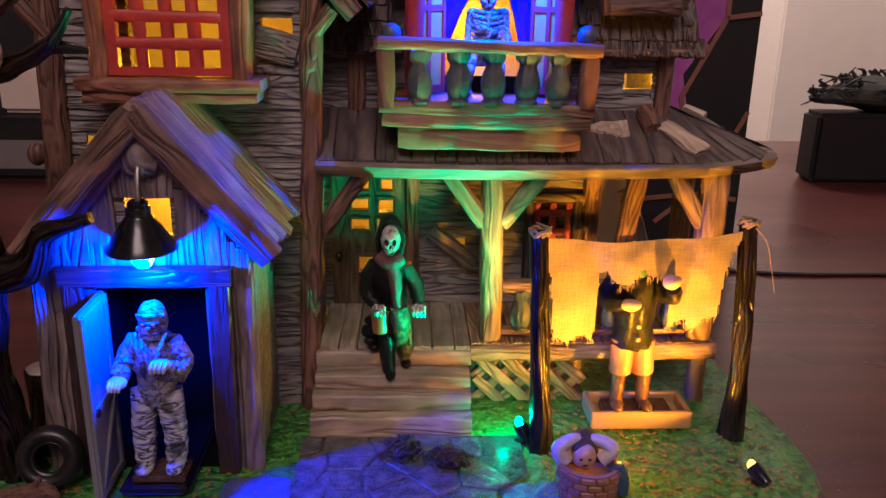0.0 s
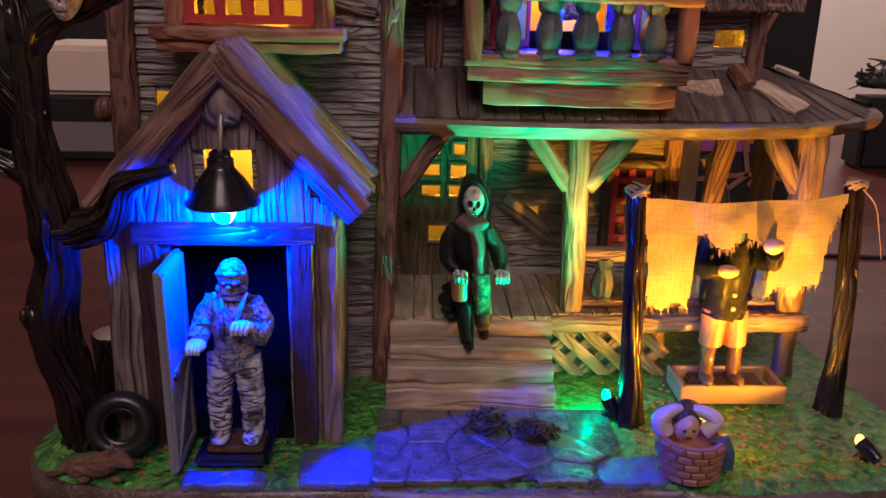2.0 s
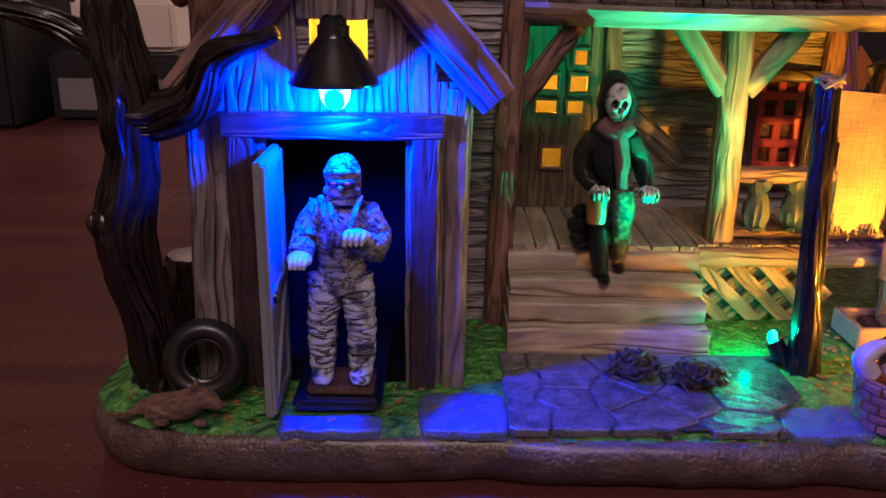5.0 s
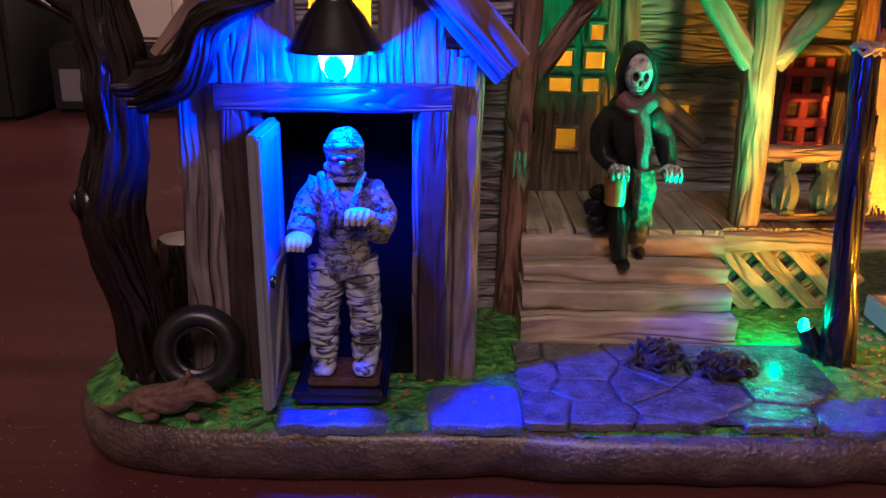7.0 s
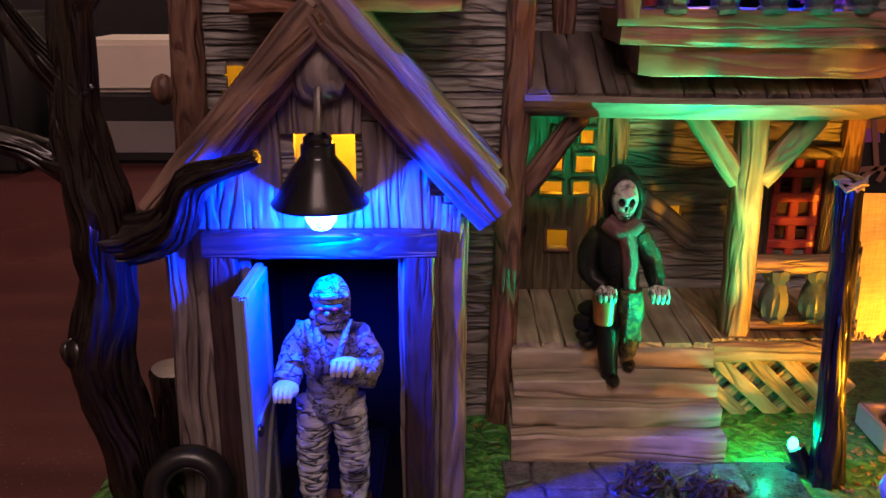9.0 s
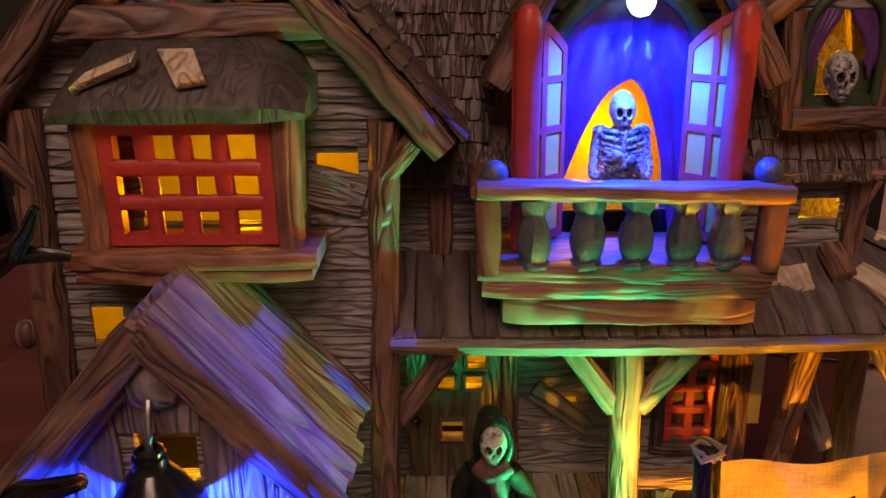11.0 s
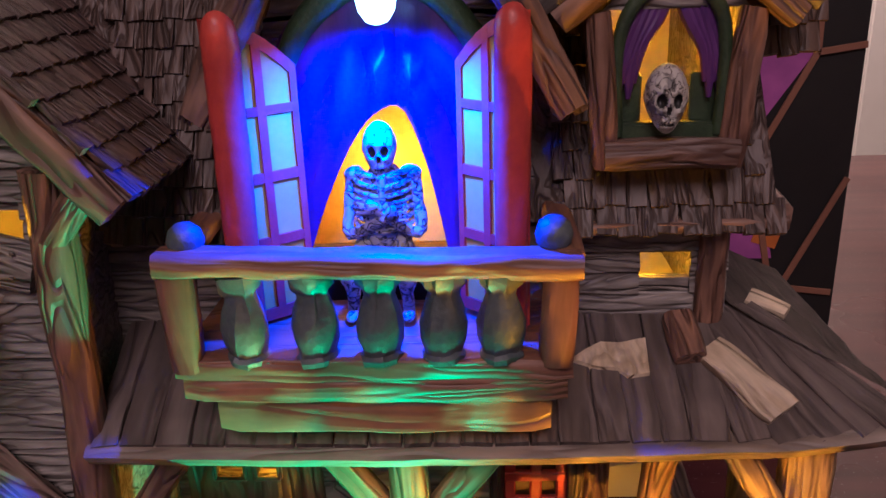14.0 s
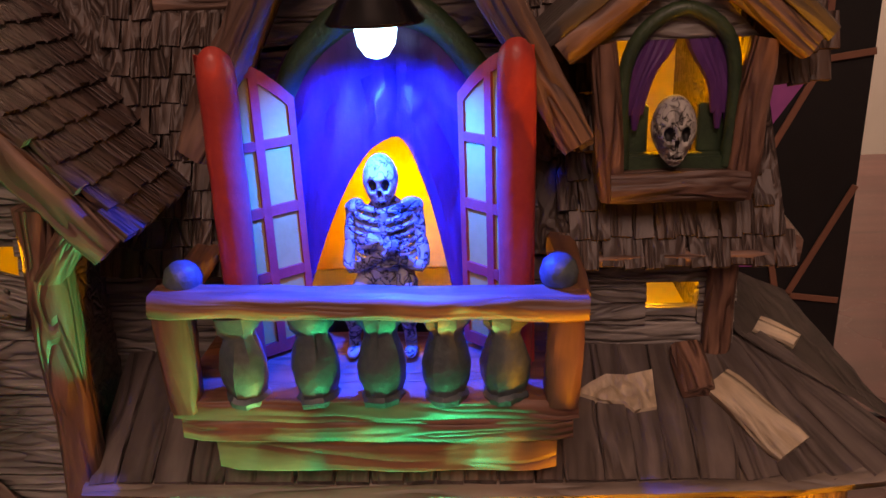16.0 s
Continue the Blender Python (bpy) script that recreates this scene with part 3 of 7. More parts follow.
# ---- the model's ground ----
RING = [(-14.7, 25.6), (-14.6, 24.6), (-13.9, 23.5), (-12.6, 22.95), (-10.5, 22.75), (-8.0, 22.7), (-6.0, 22.75), (-4.6, 22.85), (-3.9, 22.75), (-2.0, 22.6), (0.5, 22.55), (3.0, 22.6),
        (4.5, 22.8), (6.5, 22.5), (9.5, 22.4), (12.2, 22.75), (13.7, 23.4), (14.45, 24.6), (14.6, 27.0), (14.3, 30.5), (14.1, 34.0), (13.6, 37.5), (11, 39), (-11, 39), (-13.8, 37.5), (-14.5, 33.0), (-14.8, 29)]
RING = [Vector((x, y, 0)) for x, y in RING]


def outline(n=168):
    m, out = len(RING), []
    for i in range(n):
        s = i / n * m
        j, t = int(s), s % 1
        p0, p1, p2, p3 = (RING[(j + k) % m] for k in (-1, 0, 1, 2))
        out.append(0.5 * (2 * p1 + (p2 - p0) * t + (2 * p0 - 5 * p1 + 4 * p2 - p3) * t * t + (3 * p1 - p0 - 3 * p2 + p3) * t ** 3))
    return out


def ground_height(x, y):
    h = 1.62 + 0.10 * noise.noise(Vector((x * 0.35, y * 0.35, 0))) + 0.06 * noise.noise(Vector((x * 1.5, y * 1.5, 2)))
    h += 0.42 * math.exp(-((x + 13.2) ** 2 + (y - 24.9) ** 2) / 1.6) + 0.25 * math.exp(-((x - 12.0) ** 2 + (y - 27.2) ** 2) / 0.5)
    if -3.9 < x < 4.5 and y < 27.4:
        h -= 0.07
    return h


base = thing("model_base", (0, 30, 0), "moulded ceramic ground with painted green grass and a brown rim", "model base")
rim_pts = outline()
mid = Vector((0, 30.5, 0))
bm = bmesh.new()
rings = []
for off, z in ((-0.55, 0.0), (-0.30, 0.12), (0.05, 0.55), (0.12, 0.9), (0.02, 1.22), (-0.16, 1.42)):
    rings.append([p + (p - mid).normalized() * (off + 0.10 * noise.noise(p * 0.8 + Vector((0, 0, z)))) + Vector((0, 0, z)) for p in rim_pts])
loft(bm, rings)
smooth(part("rim", bm, RIM_BROWN, base, "glazed brown rim"), 60)
bm = bmesh.new()
rings = []
for k in range(46):
    f = 1 - k / 46 * 0.98
    ring = []
    for p in rim_pts:
        q = mid + (p - (p - mid).normalized() * 0.14 - mid) * f
        lip = max(0.0, 1 - k / 2.5)
        h = ground_height(q.x, q.y) - 0.20 * lip + 0.055 * noise.noise(Vector((q.x * 4, q.y * 4, 0))) + 0.05 * noise.noise(Vector((q.x * 7, q.y * 7, 9)))
        ring.append(Vector((q.x, q.y, h)))
    rings.append(ring)
vs = [[bm.verts.new(p) for p in r] for r in rings]
n = len(rim_pts)
for a, b in zip(vs, vs[1:]):
    for i in range(n):
        bm.faces.new((a[i], a[(i + 1) % n], b[(i + 1) % n], b[i]))
bm.faces.new(vs[-1])
smooth(part("grass", bm, GRASS, base), 80)


def flagstones():
    path = thing("stone_path", (0, 25, 1.55), "purple-grey flagstone path leading up to the steps", "path")
    bm = bmesh.new()
    rows = [[Vector((x, y, 1.655 + 0.03 * noise.noise(Vector((x, y, 3))))) for x, y in ((-3.7, yy), (-2, yy), (0, yy), (2, yy), (3.0 if yy < 24.5 else 4.2, yy))] for yy in (22.95, 23.6, 24.8, 26.0, 27.3)]
    loft(bm, rows, close=False)
    bmesh.ops.solidify(bm, geom=list(bm.faces), thickness=0.12)
    part("bedding", bm, STONE, path)
    rnd = random.Random(5)
    seeds = [Vector((-4.2 + 1.75 * i + 0.85 * (j % 2) + rnd.uniform(-0.5, 0.5), 22.2 + 1.15 * j + rnd.uniform(-0.35, 0.35), 0)) for j in range(6) for i in range(7)]
    for c in seeds:
        right = 3.1 if c.y < 24.2 else 4.2 if c.y < 25 else 2.7
        if not (-4.3 < c.x < right + 0.4 and 22.3 < c.y < 27.4):
            continue
        ring = [Vector((x, y, 0)) for x, y in ((-3.75, 22.86), (right, 22.86), (right, 27.2), (-3.75, 27.2))]
        for o in seeds:
            if o is c or (o - c).length > 4.5:
                continue
            n, mid_p = (o - c).normalized(), (o + c) / 2 - (o - c).normalized() * 0.035
            cut = []
            for p, q in zip(ring, ring[1:] + ring[:1]):
                dp, dq = (p - mid_p).dot(n), (q - mid_p).dot(n)
                if dp <= 0:
                    cut.append(p)
                if dp * dq < 0:
                    cut.append(p.lerp(q, dp / (dp - dq)))
            ring = cut
            if len(ring) < 3:
                break
        if len(ring) < 3:
            continue
        core = sum(ring, Vector()) / len(ring)
        fine = []
        for p, q in zip(ring, ring[1:] + ring[:1]):
            fine += [p.lerp(q, k / 3) + wob(p.lerp(q, k / 3), 1.7, 0.05) * Vector((1, 1, 0)) for k in range(3)]
        bm = bmesh.new()
        top = 1.70 + rnd.uniform(-0.02, 0.02)
        loft(bm, [[p + Vector((0, 0, 1.5)) for p in fine], [p + Vector((0, 0, top - 0.03)) for p in fine], [p.lerp(core, 0.06) + Vector((0, 0, top)) for p in fine],
                  [p.lerp(core, 0.5) + Vector((0, 0, top + rnd.uniform(-0.02, 0.03))) for p in fine]])
        part("flagstone", bm, STONE, path)


flagstones()


def paving_patch(x0, x1, y0, y1):
    """A flat paving patch in the grass, painted as a pool of blue lamplight."""
    cx, cy, ring = (x0 + x1) / 2, (y0 + y1) / 2, []
    for i in range(40):
        a = 2 * math.pi * i / 40
        e = max(abs(math.cos(a)), abs(math.sin(a))) ** 0.8
        ring.append(Vector((cx + math.cos(a) * (x1 - x0) / 2 / e, cy + math.sin(a) * (y1 - y0) / 2 / e, 0)) + wob((x0 + 3 * math.cos(a), 3 * math.sin(a), 4), 1.0, 0.10) * Vector((1, 1, 0)))
    bm, rings = bmesh.new(), []
    for f, up in ((1.0, -0.2), (1.0, 0.02), (0.96, 0.05), (0.75, 0.06), (0.5, 0.06), (0.25, 0.06), (0.05, 0.06)):
        rings.append([Vector((cx + (p.x - cx) * f, cy + (p.y - cy) * f, 0)) for p in ring])
        for p in rings[-1]:
            p.z = ground_height(p.x, p.y) + up + 0.05 * noise.noise(Vector((p.x * 3.5, p.y * 3.5, 5)))
    loft(bm, rings)
    tagged(smooth(part("paving_patch", bm, LAMPLIT_STONE), 60), "paving patch in the grass painted with pooled blue lamplight", "paving", "paving patches along the front edge")


paving_patch(-9.45, -6.9, 22.72, 23.5)
paving_patch(-6.0, -3.75, 22.78, 24.75)
paving_patch(3.12, 5.35, 22.85, 24.3)


# ---- the tall front tower ----
tower = thing("house_tower", (-7.8, 30, 1.6), "tall grey board tower with a gable and a red bay window", "house tower")
TH = [(-9.55, -6.0, 14.5, 17.4), (-5.05, -3.95, 15.6, 16.35), (-11.5, -10.4, 11.1, 12.2), (-4.9, -4.2, 12.3, 12.6)]
bm = bmesh.new()
holed_slab(bm, -12.3, -3.6, 1.5, 17.2, 30.1, 30.45, TH)
front = part("front_wall", bm, GREY_WOOD, tower)
siding(front, -12.2, -3.7, 1.5, 17.2, 30.1, [TH[0], (-5.05, -3.95, 15.75, 16.35), (-11.35, -10.45, 11.2, 12.1)], 0.42, GREY_WOOD)


def gable_span(z):
    k = (z - 17.2) / 1.13
    return (-12.6 + k, -2.9 - k)


bm = bmesh.new()
prism(bm, [(-13.1, 17.0), (-2.4, 17.0), (-7.75, 23.3)], 30.1, 30.45)
gable = part("gable_wall", bm, GREY_WOOD, tower)
siding(gable, -12.6, -2.9, 17.2, 22.2, 30.1, [], 0.42, GREY_WOOD, gable_span)
for name, x0, x1 in (("left_wall", -12.5, -12.2), ("right_wall", -3.85, -3.55)):
    bm = bmesh.new()
    box(bm, x0, x1, 30.4, 37.6, 1.5, 17.2, 0.03)
    w = part("side_wall", bm, INSIDE, tower)
    bm = bmesh.new()
    box(bm, x0 - 0.1 if x0 < -8 else x1 + 0.004, x0 - 0.004 if x0 < -8 else x1 + 0.1, 30.4, 37.6, 1.5, 17.2, 0.03)
    part("side_cladding", bm, GREY_WOOD, tower)
bm = bmesh.new()
box(bm, -12.5, -3.55, 37.6, 37.9, 1.5, 17.2, 0.03)
part("back_wall", bm, INSIDE, tower)
# unseen rear closure, added to keep room light out of the tower
bm = bmesh.new()
prism(bm, [(-13.1, 17.0), (-2.4, 17.0), (-7.75, 23.3)], 36.9, 37.2)
part("back_gable", bm, INSIDE, tower)
bm = bmesh.new()
beam(bm, (-12.65, 29.9, 1.6), (-12.15, 29.9, 17.6), 0.85, 0.8, n=18, rough=0.09)
blob(bm, (-13.0, 29.7, 11.6), (0.35, 0.3, 0.42), 2, 0.06, 1.2)
smooth(part("corner_post", bm, BROWN_POST, tower), 50)
bm = bmesh.new()
beam(bm, (-3.72, 29.8, 1.6), (-3.25, 29.9, 17.2), 0.78, 0.8, n=18, rough=0.09)
smooth(part("corner_post", bm, BROWN_POST, tower), 50)
bm = bmesh.new()
beam(bm, (-11.2, 29.5, 19.62), (-3.95, 29.5, 19.62), 0.85, 0.55, ref=(0, 1, 0), n=12, rough=0.06)
smooth(part("cross_beam", bm, BROWN_SLOPE, tower), 50)
for s in (-1, 1):
    bm = bmesh.new()
    beam(bm, (-7.75 + s * 0.2, 29.35, 23.35), (-7.75 + s * 6.0, 29.35, 16.55), 0.75, 0.7, n=14, rough=0.07)
    smooth(part("bargeboard", bm, BROWN_SLOPE, tower), 50)
    bm = bmesh.new()
    beam(bm, (-7.75 + s * 0.1, 33.2, 23.75), (-7.75 + s * 6.1, 33.2, 16.85), 0.35, 8.2, ref=(0, 1, 0), n=8, rough=0.03, bev=0.05)
    slope = part("roof", bm, PURPLE_SHINGLE, tower, "purple-brown shingled gable roof")
    if s > 0:
        RIGHT_SLOPE = slope
    bm = bmesh.new()
    beam(bm, (-7.75 + s * 5.2, 29.6, 16.75), (-7.75 + s * 4.4, 29.75, 15.7), 0.55, 0.5, n=4, rough=0.05)
    smooth(part("bracket", bm, BROWN_POST, tower), 50)
# round window and red fans in the gable
bm = bmesh.new()
torus(bm, (-8.05, 29.85, 20.95), 1.05, 0.24, (0, 1, 0), 32, 10)
ringp = smooth(part("round_frame", bm, BLUE_GREY, tower, "dark blue-grey ring"))
bm = bmesh.new()
blob(bm, (-8.05, 30.0, 20.95), (0.95, 0.25, 0.95), 3)
smooth(part("round_pane", bm, RED_PAINT, tower))
for dx, r in ((0, 90), (0, 0)):
    bm = bmesh.new()
    e = Vector((math.cos(radians(r)), 0, math.sin(radians(r)))) * 1.0
    c = Vector((-8.05, 29.72, 20.95))
    beam(bm, c - e, c + e, 0.16, 0.16, n=4, rough=0.02)
    part("glazing_bar", bm, RED_PAINT, ringp)
for s in (-1, 1):
    bm = bmesh.new()
    for a in range(5):
        ang = radians(20 + a * 22)
        tip = Vector((-8.05 + s * (1.5 + 1.0 * math.cos(ang)), 29.8, 20.05 + 0.75 * math.sin(ang)))
        tube(bm, [(-8.05 + s * 1.45, 29.85, 20.08), tip.lerp(Vector((-8.05 + s * 1.45, 29.8, 20.08)), 0.4), tip], [0.1, 0.2, 0.12], 8)
    smooth(part("fan_ornament", bm, ORANGE_PAINT, tower, "red-orange carved fan"))

# ---- the bay window on the tower ----
bay = thing("bay_window", (-7.75, 29, 13.9), "red lattice bay window with a brown sill and dark roof", "window")
bm = bmesh.new()
prism(bm, [(-9.75, 14.55), (-5.75, 14.55), (-5.75, 14.8), (-9.75, 14.8)], 28.25, 28.6)
prism(bm, [(-9.75, 17.2), (-5.75, 17.2), (-5.75, 17.45), (-9.75, 17.45)], 28.25, 28.6)
for x0, x1 in ((-9.75, -9.4), (-6.1, -5.75)):
    prism(bm, [(x0, 14.8), (x1, 14.8), (x1, 17.2), (x0, 17.2)], 28.25, 28.6)
lat = part("lattice_frame", bm, RED_PAINT, bay, "red painted frame")
for x in (-8.66, -7.78, -6.92):
    bm = bmesh.new()
    beam(bm, (x + 0.04, 28.38, 14.7), (x - 0.05, 28.38, 17.3), 0.40, 0.26, n=8, rough=0.06)
    smooth(part("glazing_bar", bm, RED_PAINT, lat), 50)
for z in (15.6, 16.45):
    bm = bmesh.new()
    beam(bm, (-9.5, 28.36, z), (-6.0, 28.36, z - 0.05), 0.38, 0.26, n=10, rough=0.06)
    smooth(part("glazing_bar", bm, RED_PAINT, lat), 50)
for x in (-10.05, -5.42):
    bm = bmesh.new()
    beam(bm, (x, 28.35, 14.4), (x, 28.35, 17.6), 0.62, 0.5, n=8, rough=0.05)
    smooth(part("side_post", bm, BROWN_SILL, bay), 50)
for x in (-10.1, -5.38):
    bm = bmesh.new()
    box(bm, x - 0.15, x + 0.15, 28.55, 30.1, 14.4, 17.6, 0.05, rough=0.03)
    part("cheek", bm, BROWN_SILL, bay)
for z, x0, x1, y, h in ((14.25, -10.75, -4.8, 27.85, 0.42), (13.85, -10.6, -4.95, 28.0, 0.36)):
    bm = bmesh.new()
    beam(bm, (x0, y + 1.0, z), (x1, y + 1.0, z), h, 2.2, n=16, rough=0.07, bev=0.1)
    smooth(part("sill", bm, BROWN_SILL, bay), 50)
bm = bmesh.new()
prof = [(27.75, 17.55), (27.62, 17.9), (27.9, 18.3), (28.5, 18.9), (29.3, 19.3), (30.1, 19.5), (30.1, 17.55)]
rings = []
for i in range(15):
    k = i / 14
    x = -10.7 + k * 5.85
    end = min(k, 1 - k) / 0.16
    f = min(1.0, max(0.0, end)) ** 0.7
    ring = []
    for y, z in prof:
        zz = 17.55 + (z - 17.55) * (0.42 + 0.58 * f)
        ring.append(Vector((x + (z - 17.9) * 0.0, y + (1 - f) * 0.25, zz)) + wob((x, y, z), 1.0, 0.06))
    rings.append(ring)
loft(bm, rings)
roofb = smooth(part("bay_roof", bm, BAY_ROOF, bay, "dark hipped bay roof"), 45)
for pts in (((-9.9, 27.72, 18.25), (-8.6, 28.1, 18.75), (-8.55, 28.35, 18.98), (-9.6, 28.0, 18.55)), ((-8.1, 28.4, 19.0), (-7.3, 28.4, 19.0), (-6.95, 27.82, 18.4), (-7.6, 27.78, 18.3))):
    bm = bmesh.new()
    lo = [Vector(p) for p in pts]
    loft(bm, [lo, [p + Vector((0, -0.14, 0.14)) for p in lo]])
    part("pale_patch", bm, PALE_PLANK, roofb, "pale bare plank patch")
# torn board over the hole beside the bay
bm = bmesh.new()
beam(bm, (-5.2, 29.88, 15.60), (-3.8, 29.88, 15.22), 1.12, 0.26, n=6, rough=0.05)
for x, z in ((-4.85, 15.95), (-4.2, 15.1), (-4.1, 15.6)):
    blob(bm, (x, 29.72, z), (0.06, 0.05, 0.06), 1)
smooth(part("nailed_board", bm, GREY_WOOD, tower), 50)

# ---- the shed ----
shed = thing("shed", (-8.2, 27, 1.6), "small gabled wooden shed with a dark door frame", "shed")
SH = [(-10.15, -6.3, 1.5, 8.4), (-8.75, -7.35, 9.95, 11.15)]


def shed_span(z):
    return (-11.65, -4.95) if z < 9.2 else (-11.65 + (z - 9.2) / 1.12, -4.95 - (z - 9.2) / 1.12)


bm = bmesh.new()
holed_slab(bm, -11.6, -5.0, 1.5, 9.3, 25.55, 25.85, SH)
holed_slab(bm, -9.9, -6.2, 9.3, 11.2, 25.55, 25.85, SH)
prism(bm, [(-9.9, 11.2), (-6.2, 11.2), (-7.9, 13.2), (-8.3, 13.2)], 25.55, 25.85)
prism(bm, [(-11.6, 9.3), (-9.9, 9.3), (-9.9, 11.2)], 25.55, 25.85)
prism(bm, [(-6.2, 9.3), (-5.0, 9.3), (-6.2, 11.2)], 25.55, 25.85)
sf = part("front_wall", bm, GREY_WOOD, shed)
# upright face boards, each trimmed to the gable and stopped at the openings
x = -11.65
rnd = random.Random(3)
while x < -5.0:
    w = min(rnd.uniform(0.75, 1.05), -4.95 - x)
    xm = x + w / 2
    top = 9.35 + 1.12 * min(xm + 11.65, -4.95 - xm)
    lows = [(1.5, top)]
    for h in SH:
        if h[0] - 0.2 < xm < h[1] + 0.2 and min(x + w, h[1]) - max(x, h[0]) > 0.25:
            lows = [r for a, b in lows for r in ((a, min(b, h[2])), (max(a, h[3]), b)) if r[1] - r[0] > 0.15]
    for a, b in lows:
        bm = bmesh.new()
        beam(bm, (xm, 25.46, a), (xm, 25.46, b), w + 0.02, 0.2, n=max(2, int((b - a) / 0.9)), rough=0.035, bev=0.1)
        part("board", bm, SHED_WOOD, sf)
    x += w
for xx in (-11.6, -5.05):
    bm = bmesh.new()
    beam(bm, (xx - 0.1, 25.45, 1.55), (xx + (0.1 if xx < -8 else -0.05), 25.45, 9.6), 0.65, 0.6, n=10, rough=0.07)
    smooth(part("corner_post", bm, SHED_WOOD, shed), 50)
for x0 in (-11.6, -5.25):
    bm = bmesh.new()
    box(bm, x0, x0 + 0.25, 25.8, 30.0, 1.5, 9.6, 0.03, rough=0.03)
    part("side_wall", bm, GREY_WOOD, shed)
for s in (-1, 1):
    bm = bmesh.new()
    beam(bm, (-8.0, 27.6, 13.85), (-8.0 + s * 3.75, 27.6, 9.6), 0.3, 5.2, n=6, rough=0.02, bev=0.05)
    rf = part("roof", bm, SHED_ROOF, shed, "brown plank gable roof")
    for k in range(6):
        bm = bmesh.new()
        y = 25.1 + k * 0.86
        beam(bm, (-7.97 + s * 0.02, y, 14.12 - 0.02 * (k % 2)), (-7.97 + s * (3.85 + 0.1 * (k % 3)), y, 9.78 - 0.1 * (k % 3)), 0.34, 0.84, n=8, rough=0.045, bev=0.12)
        part("roof_plank", bm, SHED_ROOF, rf)
    bm = bmesh.new()
    beam(bm, (-7.97, 24.78, 13.85), (-7.97 + s * 3.85, 24.78, 9.45), 0.85, 0.42, n=12, rough=0.06)
    smooth(part("bargeboard", bm, BROWN_SLOPE, shed), 50)
    bm = bmesh.new()
    beam(bm, (-7.98, 25.15, 13.2), (-7.98 + s * 3.6, 25.15, 9.15), 0.5, 0.35, n=12, rough=0.05)
    smooth(part("inner_rafter", bm, BROWN_RAIL, shed), 50)
bm = bmesh.new()
prism(bm, [(-11.3, 8.6), (-5.3, 8.6), (-5.3, 9.5), (-8.0, 13.2), (-11.3, 9.5)], 29.7, 29.85)
part("back_wall", bm, INSIDE, shed)
bm = bmesh.new()
blob(bm, (-8.05, 25.2, 12.6), (0.75, 0.35, 0.75), 3, 0.12)
smooth(part("gable_boss", bm, SHED_WOOD, shed))
# door frame of dark moulded plastic and the dark inside
fr = thing("door_frame", (-8.2, 25.2, 1.6), "dark brown moulded door frame on the shed", "door frame")
for a, b, w in (((-10.5, 25.15, 1.6), (-10.45, 25.15, 8.4), 0.72), ((-5.95, 25.15, 1.6), (-5.9, 25.15, 8.4), 0.72), ((-10.86, 25.13, 8.65), (-5.5, 25.13, 8.68), 0.62)):
    bm = bmesh.new()
    beam(bm, a, b, w, 0.5, n=6, rough=0.015, bev=0.12)
    part("jamb" if a[0] == b[0] or abs(a[0] - b[0]) < 1 else "lintel", bm, FRAME_PLASTIC, fr)
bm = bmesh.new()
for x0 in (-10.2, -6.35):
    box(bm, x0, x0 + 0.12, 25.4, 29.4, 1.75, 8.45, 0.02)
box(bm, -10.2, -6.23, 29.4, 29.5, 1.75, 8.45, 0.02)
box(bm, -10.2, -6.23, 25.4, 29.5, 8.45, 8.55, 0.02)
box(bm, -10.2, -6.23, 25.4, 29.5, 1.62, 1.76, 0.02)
part("inner_box", bm, DARK_INSIDE, fr, "near-black box behind the doorway")
# shed door, swung open
door = thing("shed_door", (-9.6, 25.1, 1.75), "grey plank door with a diagonal brace, swung open", "door")
bm = bmesh.new()
box(bm, -9.72, -9.52, 22.95, 25.15, 1.85, 8.2, 0.03)
part("leaf", bm, DOOR_PLASTIC, door)
for a, b, w in (((-9.5, 23.1, 1.95), (-9.5, 23.1, 8.1), 0.28), ((-9.5, 25.0, 1.95), (-9.5, 25.0, 8.1), 0.28), ((-9.49, 23.1, 2.1), (-9.49, 25.0, 2.1), 0.28), ((-9.49, 23.1, 4.9), (-9.49, 25.0, 4.9), 0.28),
                ((-9.49, 23.1, 8.0), (-9.49, 25.0, 8.0), 0.28), ((-9.47, 23.2, 2.3), (-9.47, 24.9, 4.7), 0.24)):
    bm = bmesh.new()
    beam(bm, a, b, w, 0.12, ref=(1, 0, 0), n=1, rough=0.0)
    part("batten", bm, DOOR_PLASTIC, door)
bm = bmesh.new()
blob(bm, (-9.40, 23.25, 4.9), (0.09, 0.12, 0.16), 2)
part("knob", bm, BLACK_METAL, door, "black knob")


